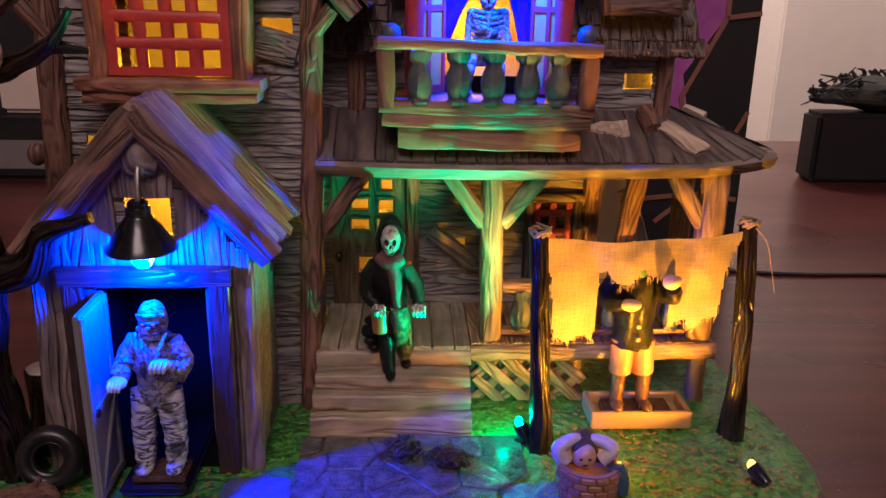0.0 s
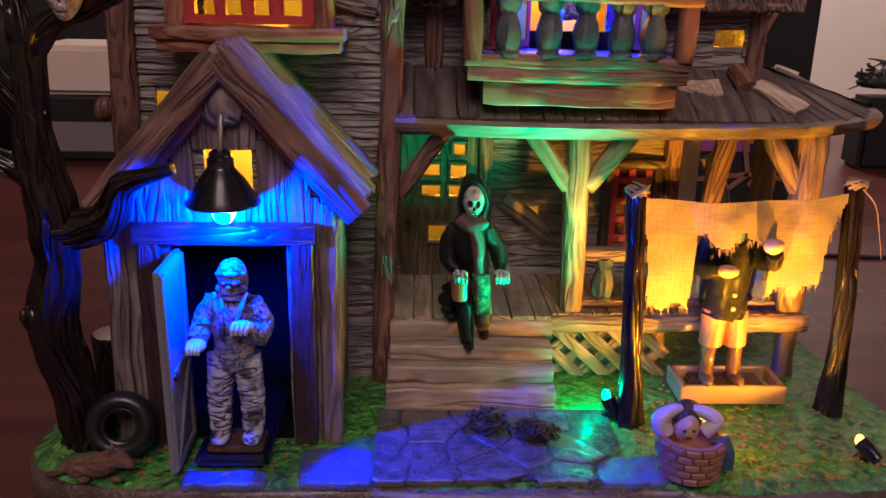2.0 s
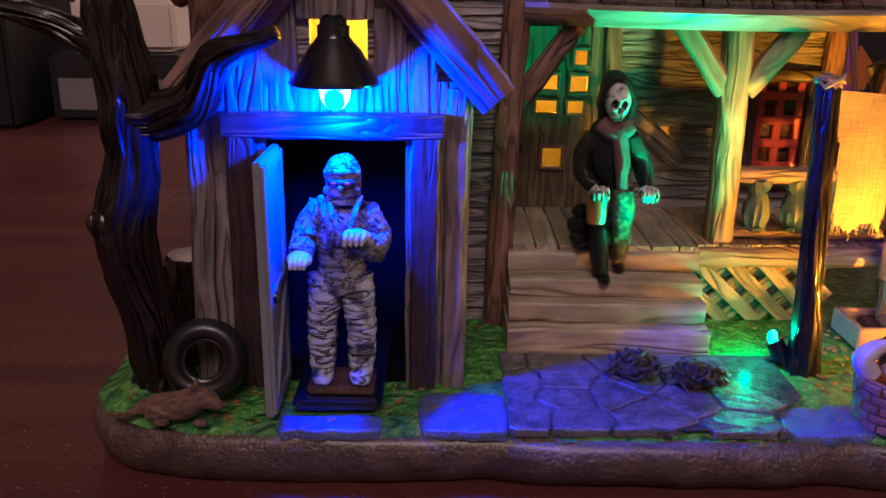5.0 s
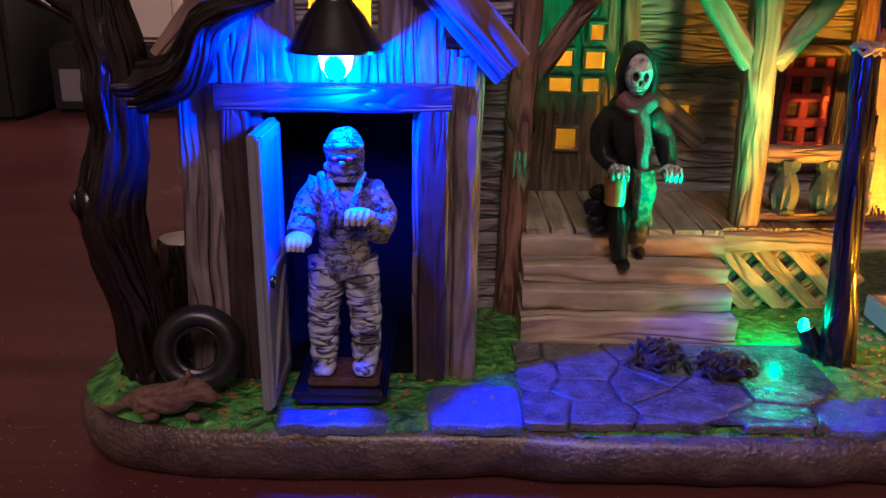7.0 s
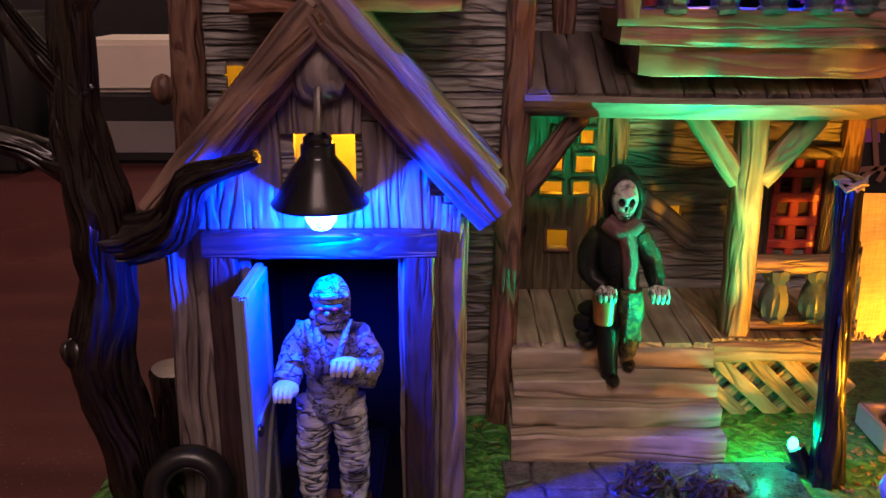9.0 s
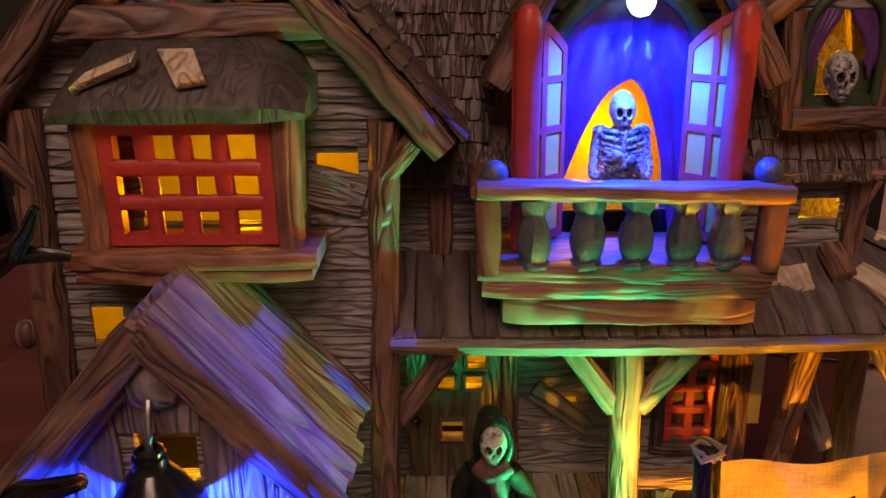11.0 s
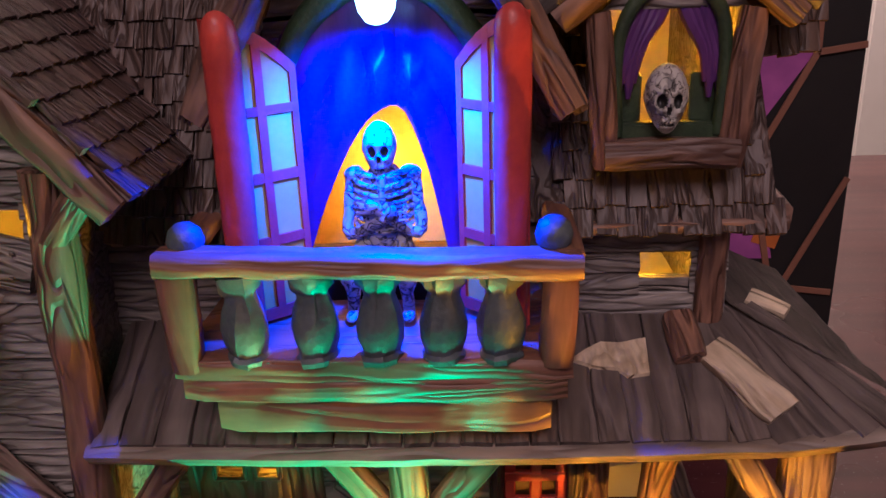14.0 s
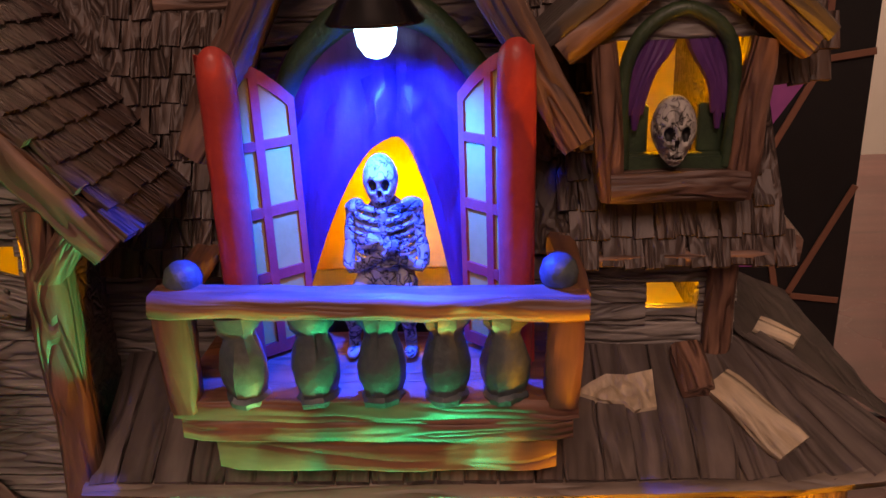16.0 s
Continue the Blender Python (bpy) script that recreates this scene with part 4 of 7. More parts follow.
def hanging_lamp(x, y, z_rim, top, k, label):
    """Black funnel shade on a steel wire with a lit blue bulb."""
    lamp = thing("hanging_lamp", (x, y, z_rim), label, "lamp", "lamps over openings")
    bm = bmesh.new()
    lathe(bm, (x, y), [(r * k, z_rim + h * k) for r, h in ((1.02, 0), (1.04, 0.06), (0.92, 0.2), (0.60, 0.75), (0.40, 1.0), (0.36, 1.05), (0.36, 1.28), (0.30, 1.3), (0.30, 1.42), (0.2, 1.5), (0.18, 1.0), (0.36, 0.95), (0.56, 0.70), (0.88, 0.16), (1.0, 0))], 28)
    smooth(part("shade", bm, BLACK_METAL, lamp, "glossy black shade"))
    bm = bmesh.new()
    lathe(bm, (x, y), [(0.05, z_rim - 0.60), (0.2, z_rim - 0.55), (0.33, z_rim - 0.36), (0.38, z_rim - 0.1), (0.36, z_rim + 0.2), (0.28, z_rim + 0.5), (0.2, z_rim + 0.7)], 18)
    smooth(part("bulb", bm, BULB_BLUE, lamp, "lit blue bulb"))
    bm = bmesh.new()
    tube(bm, [(x, y, z_rim + 1.4), (x + 0.02, y + 0.05, z_rim + 1.9), (x, y + 0.4, top), (x, y + 1.2, top + 0.1)], [0.09, 0.09, 0.09, 0.09], 8)
    smooth(part("wire", bm, STEEL, lamp, "steel wire"))


hanging_lamp(-8.05, 24.62, 9.74, 12.3, 1.04, "black funnel lamp with a lit blue bulb over the shed door")
hanging_lamp(3.05, 30.5, 20.15, 22.6, 0.84, "black funnel lamp with a lit blue bulb over the balcony")

# ---- porch, steps and back wall ----
steps = thing("porch_steps", (-0.5, 28, 1.6), "worn wooden plank steps up to the porch", "steps")
for y0, y1, z0, z1, x0, x1 in ((27.25, 29.6, 1.5, 2.40, -3.5, 2.45), (27.85, 29.6, 2.38, 3.0, -3.45, 2.42), (28.45, 29.7, 2.98, 3.52, -3.38, 2.4)):
    bm = bmesh.new()
    h = z1 - z0
    beam(bm, (x0, (y0 + y1) / 2, (z0 + z1) / 2), (x1, (y0 + y1) / 2, (z0 + z1) / 2), h, y1 - y0, n=16, rough=0.06, bev=0.08)
    smooth(part("step", bm, STEP_WOOD, steps), 40)
porch = thing("porch", (4, 31, 1.6), "tan timber porch deck with posts and lattice skirt", "porch")
x = -3.3
rnd = random.Random(9)
while x < 12.0:
    w = rnd.uniform(0.6, 0.9)
    bm = bmesh.new()
    beam(bm, (x + w / 2, 29.7 if x > 2.4 else 29.35, 4.2), (x + w / 2, 34.0, 4.2), w - 0.03, 0.3, ref=(0, 0, 1), n=6, rough=0.03, bev=0.12)
    part("deck_board", bm, STEP_WOOD if x < 2.4 else TAN_RAIL, porch)
    x += w
bm = bmesh.new()
beam(bm, (-3.4, 29.5, 3.8), (2.5, 29.5, 3.85), 0.7, 0.5, n=12, rough=0.06)
smooth(part("edge_beam", bm, STEP_WOOD, porch), 50)
bm = bmesh.new()
beam(bm, (2.5, 29.85, 3.92), (12.1, 29.85, 3.98), 0.68, 0.6, n=18, rough=0.08)
smooth(part("edge_beam", bm, TAN_RAIL, porch), 50)
for a, b, w in (((3.3, 30.2, 4.3), (3.18, 30.2, 11.0), 0.85), ((11.5, 30.2, 4.3), (11.55, 30.2, 11.1), 1.0), ((11.7, 30.2, 1.6), (11.6, 30.2, 3.8), 0.6), ((12.2, 35.5, 1.6), (12.2, 35.5, 11.2), 0.8)):
    bm = bmesh.new()
    beam(bm, a, b, w, 0.8, n=10, rough=0.07)
    smooth(part("post", bm, TAN_POST, porch), 50)
for a, b in (((1.55, 30.15, 10.9), (2.95, 30.15, 9.0)), ((5.0, 30.15, 10.9), (3.55, 30.15, 9.0)), ((9.95, 30.15, 11.0), (11.2, 30.15, 9.0)), ((-1.6, 30.15, 10.9), (-3.15, 30.15, 8.7))):
    bm = bmesh.new()
    beam(bm, a, b, 0.62, 0.5, n=6, rough=0.05)
    smooth(part("brace", bm, TAN_POST if a[0] > 0 else BROWN_POST, porch), 50)
# lattice skirt
lattice = thing("lattice_skirt", (5, 30.4, 1.6), "diagonal brown lattice skirt below the porch deck", "lattice")
bm = bmesh.new()
box(bm, 2.6, 7.1, 30.55, 30.7, 1.4, 3.6, 0.02)
part("backing", bm, SOIL, lattice)
for s in (-1, 1):
    for k in range(-3, 7):
        xa = 2.7 + k * 1.05
        p, q = Vector((xa, 0, 1.5 if s > 0 else 3.6)), Vector((xa + 2.2, 0, 3.6 if s > 0 else 1.5))
        t0, t1 = max(0.0, (2.7 - xa) / 2.2), min(1.0, (7.1 - xa) / 2.2)
        if t1 - t0 < 0.15:
            continue
        a, b = p.lerp(q, t0), p.lerp(q, t1)
        y = 30.32 + 0.1 * s
        bm = bmesh.new()
        beam(bm, (a.x, y, a.z), (b.x, y, b.z), 0.44, 0.16, n=4, rough=0.05)
        part("slat", bm, TAN_RAIL, lattice)
# back wall of the porch
rear = thing("main_house", (3, 34, 4), "grey board house front with a half-glazed door and red window", "house front")
RH = [(-1.95, -1.5, 9.3, 9.9), (-1.1, -0.55, 9.3, 9.9), (-2.3, -1.5, 8.45, 9.05), (-1.2, -0.5, 8.4, 9.05), (-2.35, -1.5, 7.65, 8.2), (-1.25, -0.6, 7.65, 8.2), (-2.05, -1.25, 5.75, 6.55), (1.45, 2.5, 6.85, 7.35), (5.3, 7.05, 5.6, 8.9)]
bm = bmesh.new()
holed_slab(bm, -3.6, 7.7, 3.5, 12.4, 34.0, 34.3, RH)
rw = part("front_wall", bm, GREY_WOOD, rear)
siding(rw, 0.0, 7.7, 4.2, 12.4, 34.0, [RH[7], (5.2, 7.15, 5.5, 9.0)], 0.5, GREY_WOOD)
for a in ((-3.6, 3.5, 38.4, 38.7), ):
    bm = bmesh.new()
    box(bm, -3.6, 10.4, 38.4, 38.7, 3.5, 22, 0.03)
    part("back_wall", bm, INSIDE, rear)
bm = bmesh.new()
box(bm, 7.45, 7.7, 34.3, 38.4, 3.5, 12.4, 0.03)
part("side_wall", bm, INSIDE, rear)
# lid and side panels added out of view to shut room light out
bm = bmesh.new()
box(bm, -7.4, 10.6, 34.55, 38.7, 21.7, 22.0, 0.03)
part("attic_lid", bm, INSIDE, rear)
for x0 in (-3.6, 10.0):
    bm = bmesh.new()
    box(bm, x0, x0 + 0.25, 33.0 if x0 < 0 else 34.6, 38.4, 15.6 if x0 > 0 else 12.4, 21.6 if x0 > 0 else 18.3, 0.03)
    part("attic_side_wall", bm, GREY_WOOD, rear)
bm = bmesh.new()
box(bm, -3.3, 10.0, 32.9, 38.4, 12.2, 12.4, 0.03)
part("storey_floor", bm, INSIDE, rear)
for a, b, w in (((7.75, 33.9, 4.2), (7.75, 33.9, 12.0), 0.7), ((0.25, 33.85, 4.2), (0.2, 33.85, 12.0), 0.6)):
    bm = bmesh.new()
    beam(bm, a, b, w, 0.5, n=10, rough=0.06)
    smooth(part("post", bm, BROWN_POST, rear), 50)
bm = bmesh.new()
beam(bm, (1.0, 33.8, 7.6), (2.9, 33.8, 6.1), 0.75, 0.25, n=6, rough=0.06)
smooth(part("nailed_board", bm, GREY_WOOD, rear), 50)
fd = thing("front_door", (-1.5, 33.9, 4.3), "old green-brown front door with six lit panes", "door")
bm = bmesh.new()
holed_slab(bm, -3.1, -0.05, 4.3, 10.6, 33.75, 34.0, RH[:7])
part("leaf", bm, carved_wood("door_paint", (0.16, 0.12, 0.07), (0.11, 0.085, 0.05), (0.03, 0.022, 0.014), "z", 1.6), fd)
for h in RH[:7]:
    bm = bmesh.new()
    for a, b in (((h[0], h[2]), (h[1], h[2])), ((h[0], h[3]), (h[1], h[3])), ((h[0], h[2]), (h[0], h[3])), ((h[1], h[2]), (h[1], h[3]))):
        beam(bm, (a[0], 33.72, a[1]), (b[0], 33.72, b[1]), 0.13, 0.13, n=3, rough=0.03)
    part("pane_bead", bm, BROWN_POST, fd)
bm = bmesh.new()
blob(bm, (-2.85, 33.62, 6.5), (0.16, 0.16, 0.22), 2)
part("knob", bm, BLACK_METAL, fd, "black knob")
rwin = thing("red_window", (6.2, 33.8, 5.5), "dark red latticed window with a dark frame", "window")
for a, b in (((5.15, 33.75, 5.3), (5.15, 33.75, 9.2)), ((7.2, 33.75, 5.3), (7.2, 33.75, 9.2)), ((4.95, 33.75, 9.1), (7.4, 33.75, 9.1)), ((4.95, 33.75, 5.4), (7.4, 33.75, 5.4))):
    bm = bmesh.new()
    beam(bm, a, b, 0.42, 0.35, n=5, rough=0.05)
    smooth(part("window_frame", bm, DARK_TRIM, rwin), 50)
# opaque board added behind the bars, the dim inside glow painted on it
bm = bmesh.new()
box(bm, 5.32, 7.03, 34.08, 34.2, 5.62, 8.88, 0.02)
part("pane", bm, carved_wood("dim_glow_pane_paint", (0.20, 0.075, 0.012), (0.10, 0.038, 0.010), (0.02, 0.012, 0.008), "x", 1.2), rwin, "opaque pane painted with a dim orange glow")
for x in (5.5, 6.18, 6.86):
    bm = bmesh.new()
    beam(bm, (x, 33.95, 5.5), (x, 33.95, 9.0), 0.3, 0.2, n=6, rough=0.03)
    part("glazing_bar", bm, RED_PAINT, rwin)
for z in (5.95, 6.75, 7.55, 8.4):
    bm = bmesh.new()
    beam(bm, (5.2, 33.92, z), (7.15, 33.92, z), 0.3, 0.2, n=6, rough=0.03)
    part("glazing_bar", bm, RED_PAINT, rwin)


def turned(x, y, z0, z1, r):
    """A fat vase-shaped baluster."""
    h = z1 - z0
    bm = bmesh.new()
    lathe(bm, (x, y), [(r * 0.85, z0), (r * 0.9, z0 + 0.06 * h), (r * 0.75, z0 + 0.1 * h), (r * 0.95, z0 + 0.25 * h), (r, z0 + 0.4 * h), (r * 0.85, z0 + 0.58 * h), (r * 0.62, z0 + 0.74 * h), (r * 0.66, z0 + 0.8 * h),
                       (r * 0.9, z0 + 0.86 * h), (r * 0.95, z0 + h)], 18, rough=0.09)
    return bm


rail = thing("porch_railing", (6, 30.5, 4.35), "tan porch railing with fat blue-grey balusters", "railing")
for x0, x1 in ((3.65, 11.1),):
    bm = bmesh.new()
    beam(bm, (x0, 30.5, 6.4), (x1, 30.5, 6.4), 0.48, 0.6, n=12, rough=0.06)
    smooth(part("top_rail", bm, TAN_RAIL, rail), 50)
    bm = bmesh.new()
    beam(bm, (x0, 30.5, 4.5), (x1, 30.5, 4.5), 0.3, 0.6, n=12, rough=0.04)
    smooth(part("bottom_rail", bm, TAN_RAIL, rail), 50)
for i in range(6):
    smooth(part("baluster", turned(4.5 + i * 1.2, 30.5, 4.6, 6.25, 0.42), BLUE_GREY, rail))
bm = bmesh.new()
beam(bm, (8.5, 32.6, 4.3), (9.3, 32.2, 11.3), 0.75, 0.45, n=10, rough=0.1)
smooth(part("crooked_board", bm, BROWN_POST, porch), 50)
bm = bmesh.new()
beam(bm, (10.6, 33.4, 5.6), (8.9, 33.2, 9.6), 0.6, 0.4, n=8, rough=0.1)
smooth(part("crooked_board", bm, GREY_WOOD, porch), 50)

# ---- porch roof ----
proof = thing("porch_roof", (4.5, 31, 11.3), "dark plank porch roof with pale broken boards", "roof")


def roof_z(y):
    return 11.42 + 0.5 * (y - 29.5)


bm = bmesh.new()
loft(bm, [[Vector((-3.2, 29.6, 11.2)), Vector((13.1, 29.7, 11.3)), Vector((12.9, 37, 11.3)), Vector((-3.2, 34, 11.2))],
          [Vector((-3.2, 29.6, 11.35)), Vector((13.2, 29.7, 11.45)), Vector((10.5, 33.2, 13.05)), Vector((-3.2, 33.2, 13.1))]])
part("deck", bm, ROOF_PLANK, proof)
bm = bmesh.new()
rings = []
for i in range(29):
    x = -3.25 + 16.6 * i / 28
    d = 0.06 * noise.noise(Vector((x * 0.9, 1, 1)))
    lift = max(0.0, (x - 10) / 3.35) ** 2 * 0.42
    sag = -0.12 * math.sin(math.pi * min(1, max(0, (x + 3.2) / 13)))
    rings.append([Vector((x, 29.72 + d, 10.90 + sag + lift)), Vector((x, 29.40 + d, 11.10 + sag + lift)), Vector((x, 29.20 + d, 11.38 + sag + lift)), Vector((x, 29.34 + d, 11.50 + sag + lift)), Vector((x, 29.9, 11.62 + sag + lift)), Vector((x, 29.95, 11.1 + sag + lift))])
loft(bm, rings)
smooth(part("fascia", bm, FASCIA_WOOD, proof), 40)
rnd = random.Random(21)
x = -3.2
while x < 13.0:
    w = rnd.uniform(0.55, 0.85)
    xt = x - max(0, x - 9.3) * 0.62
    lift = max(0.0, (x - 10) / 3.35) ** 2 * 0.42
    y0 = 29.42
    bm = bmesh.new()
    top = 32.5
    beam(bm, (x + w / 2, y0, roof_z(y0) + 0.08 + lift), (xt + w / 2 * (0.6 if x > 9.3 else 1), top, roof_z(top) + 0.1), w * 0.99, 0.22, ref=(0, -0.45, 0.9), n=8, rough=0.06, bev=0.15, taper=0.62 if x > 9.3 else 1.0)
    smooth(part("roof_plank", bm, ROOF_PLANK, proof), 40)
    x += w
bm = bmesh.new()
rows = []
for i in range(15):
    k = i / 14
    e, r = Vector((13.35, 29.75 + 8.2 * k, 11.92 - 0.3 * min(1, k * 4))), Vector((10.3, 32.35 + 5.6 * k, 13.02))
    rows.append([e.lerp(r, j / 8) + Vector((0, 0, 0.10)) + wob(e.lerp(r, j / 8), 1.4, 0.09) for j in range(9)])
loft(bm, rows, close=False)
bmesh.ops.solidify(bm, geom=list(bm.faces), thickness=0.2)
smooth(part("side_slope", bm, ROOF_PLANK, proof), 60)
for a, b, w in (((9.64, 31.33, 12.63), (10.82, 29.81, 11.88), 0.78), ((11.0, 33.2, 13.0), (11.75, 32.7, 12.75), 0.42)):
    bm = bmesh.new()
    beam(bm, a, b, w, 0.26, ref=(0, -0.45, 0.9), n=8, rough=0.09, bev=0.15)
    smooth(part("pale_plank", bm, PALE_PLANK, proof, "pale broken board"), 40)
bm = bmesh.new()
torn = [Vector((x, y, roof_z(y))) for x, y in ((6.72, 31.08), (7.02, 31.29), (7.37, 31.47), (7.80, 31.44), (8.35, 31.56), (8.31, 30.74), (7.85, 30.67), (7.67, 30.86), (7.25, 30.89))]
loft(bm, [[p + Vector((0, 0, 0.12)) for p in torn], [p + Vector((0, -0.02, 0.30)) for p in torn]])
part("pale_plank", bm, PALE_PLANK, proof, "pale torn board end")
bm = bmesh.new()
beam(bm, (9.1, 31.9, 13.1), (9.2, 30.9, 12.55), 0.7, 0.45, ref=(0, -0.45, 0.9), n=5, rough=0.06)
smooth(part("loose_block", bm, BROWN_POST, proof), 40)
bm = bmesh.new()
blob(bm, (-0.55, 30.6, 11.98), (0.6, 0.5, 0.25), 3, 0.2, 1.6)
smooth(part("broken_hole_edge", bm, DARK_TRIM, proof))

# ---- upper storey ----
upper = thing("upper_storey", (4, 33, 13), "grey boarded upper storey under a dark shingled roof", "house")
UH = [(8.3, 9.4, 13.8, 14.4), (1.0, 4.3, 13.6, 18.6)]
bm = bmesh.new()
holed_slab(bm, -3.5, 10.2, 12.2, 15.6, 32.35, 32.6, UH)
uw = part("front_wall", bm, GREY_WOOD, upper)
siding(uw, -3.5, 10.2, 12.4, 15.4, 32.35, [(8.3, 9.4, 13.75, 14.35), (-0.5, 6.3, 12.4, 15.4)], 0.48, GREY_WOOD)
bm = bmesh.new()
box(bm, 10.0, 10.25, 32.6, 38.4, 12.0, 15.6, 0.03)
part("side_wall", bm, GREY_WOOD, upper)
for a, b, w in (((9.8, 32.2, 12.6), (9.85, 32.2, 15.4), 0.62), ((-1.9, 32.2, 12.9), (-1.9, 32.2, 15.5), 0.7)):
    bm = bmesh.new()
    beam(bm, a, b, w, 0.4, n=6, rough=0.06)
    smooth(part("post", bm, BROWN_POST, upper), 50)
# main roof: a steep skirt, then a second tier
SLOPE = 0.42
bm = bmesh.new()
z1 = 21.9
prism_pts = [[Vector((x, y, z)) for y, z in ((31.75, 15.35), (31.75 + (z1 - 15.35) * SLOPE, z1), (31.95 + (z1 - 15.35) * SLOPE + 0.15, z1), (32.1, 15.35))] for x in (-3.4, -1.9)]
loft(bm, prism_pts)
main = part("roof", bm, SHINGLE, upper, "dark brown shingled roof")
for xa, xb, za, zb in ((-7.5, -3.4, 19.3, 21.9), (-1.9, 0.25, 15.35, 20.4), (0.25, 5.9, 19.7, 21.9), (5.9, 7.6, 15.35, 21.9), (9.5, 11.0, 15.35, 21.9), (7.6, 9.5, 15.35, 17.0), (7.6, 9.5, 20.2, 21.9), (0.3, 5.9, 18.6, 19.7), (-1.9, 0.3, 21.5, 21.9)):
    bm = bmesh.new()
    loft(bm, [[Vector((x - max(0, x - 10) * 0.3 * (z - 15.35) / 3, y, z)) for y, z in ((31.75 + (za - 15.35) * SLOPE, za), (31.75 + (zb - 15.35) * SLOPE, zb), (32.1 + (zb - 15.35) * SLOPE, zb), (32.1 + (za - 15.35) * SLOPE, za))] for x in (xa, xb)])
    part("roof", bm, SHINGLE, upper, "dark brown shingled roof")
up = Vector((0, SLOPE, 1)).normalized()
SM = shingle_meshes(0.43, 0.60, SHINGLE)


def no_shingle(p):
    inside = -0.6 < p.x < 6.5 and p.z < 18.4 + 1.8 * min(p.x + 0.6, 6.5 - p.x)
    dorm = 7.0 < p.x < 10.1 and p.z > 16.6
    hole = -2.1 < p.x < 0.7 and 20.35 < p.z < 21.6
    return inside or dorm or hole or p.x > 11.1 - 0.28 * (p.z - 15.4)


lay_shingles(main, (-2.9, 31.62, 15.25), (1, 0, 0), up, 14.2, 7.0, SM, 0.43, 0.60, no_shingle)
bm = bmesh.new()
beam(bm, (-3.0, 31.75, 15.2), (-0.2, 31.75, 15.2), 0.3, 0.5, n=6, rough=0.05)
smooth(part("eave_board", bm, BROWN_SLOPE, upper), 50)
bm = bmesh.new()
beam(bm, (6.15, 31.75, 15.2), (11.15, 31.75, 15.25), 0.3, 0.5, n=10, rough=0.05)
smooth(part("eave_board", bm, BROWN_SLOPE, upper), 50)
bm = bmesh.new()
beam(bm, (11.0, 31.7, 15.4), (11.6, 36.5, 15.3), 0.5, 0.5, ref=(0, 0, 1), n=8, rough=0.05)
smooth(part("eave_board", bm, BROWN_SLOPE, upper), 50)
bm = bmesh.new()
loft(bm, [[Vector((10.9, 31.9, 15.4)), Vector((11.6, 37, 15.3)), Vector((10.6, 37, 19)), Vector((10.2, 33.2, 18.8))], [Vector((10.5, 31.9, 15.4)), Vector((11.2, 37, 15.3)), Vector((10.2, 37, 19)), Vector((9.8, 33.2, 18.8))]])
side_slope = part("side_roof", bm, SHINGLE, upper)
# second tier with its own eave at the far end
bm = bmesh.new()
loft(bm, [[Vector((9.9, 32.3, 18.75)), Vector((11.6, 32.5, 18.75)), Vector((11.9, 37, 18.6)), Vector((9.9, 37, 18.6))], [Vector((9.9, 32.9, 22.2)), Vector((10.9, 33.3, 22.2)), Vector((11.0, 37, 22.2)), Vector((9.9, 37, 22.2))]])
tier = part("upper_tier_roof", bm, SHINGLE, upper)
lay_shingles(tier, (10.2, 32.42, 18.75), (1, 0.1, 0), (-0.1, 0.17, 1), 1.4, 3.2, SM, 0.43, 0.60)
# the boarded hole high in the roof
for i, x in enumerate((-2.0, -1.35, -0.62, 0.1, 0.6)):
    bm = bmesh.new()
    beam(bm, (x, 33.9, 19.9 + 0.25 * (i % 2)), (x + 0.05, 34.3, 21.9), 0.34, 0.22, n=5, rough=0.06)
    smooth(part("broken_board", bm, BROWN_SLOPE, upper), 50)
for z in (20.75, 20.35):
    bm = bmesh.new()
    beam(bm, (-2.2, 33.85, z), (0.8, 33.85, z + 0.05), 0.26, 0.2, n=6, rough=0.06)
    smooth(part("broken_board", bm, BROWN_SLOPE, upper), 50)

# ---- the balcony window: gable, curtain, shutters ----
gab = thing("balcony_gable", (3.05, 31.5, 13.5), "tall gabled window with a purple curtain drawn apart", "window")
bm = bmesh.new()
n = 12
inner = [(0.98 + 2.12 * (k / n), 13.9 + 4.0 * (1 - (1 - k / n) ** 1.75)) for k in range(n + 1)]
inner += [(3.10 + 1.22 * (k / n), 13.9 + 4.0 * (1 - (k / n) ** 2.1)) for k in range(1, n + 1)]
ring_o = []
for k in range(len(inner)):
    t = k / (len(inner) - 1)
    a = math.pi * (1 - t)
    ring_o.append((3.0 + 2.3 * math.cos(a), 13.6 + (18.2 - 13.6 + 2.2 * math.sin(a)) * min(1, math.sin(a) * 3 + 0.0) if 0 < t < 1 else 13.6))
rings = []
for j in range(9):
    f = j / 8
    row = []
    for k, ((xi, zi), (xo, zo)) in enumerate(zip(inner, ring_o)):
        x, z = xi + (xo - xi) * f, zi + (zo - zi) * f
        side = 1 if x > 3.1 else -1
        fold = 0.26 * math.sin(math.atan2(x - 3.1, abs(z - 20.6) + 0.6) * 26 + 0.8 * noise.noise(Vector((x, z, 3)))) * math.sin(math.pi * min(1, f + 0.18)) + 0.10 * math.sin(f * 9 + side * x)
        row.append(Vector((x, 31.6 + fold - 0.18 * math.sin(math.pi * f), z)))
    rings.append(row)
loft(bm, rings, close=False)
bmesh.ops.solidify(bm, geom=list(bm.faces), thickness=-0.12)
smooth(part("curtain", bm, CURTAIN, gab, "folded purple curtain"), 80)
bm = bmesh.new()
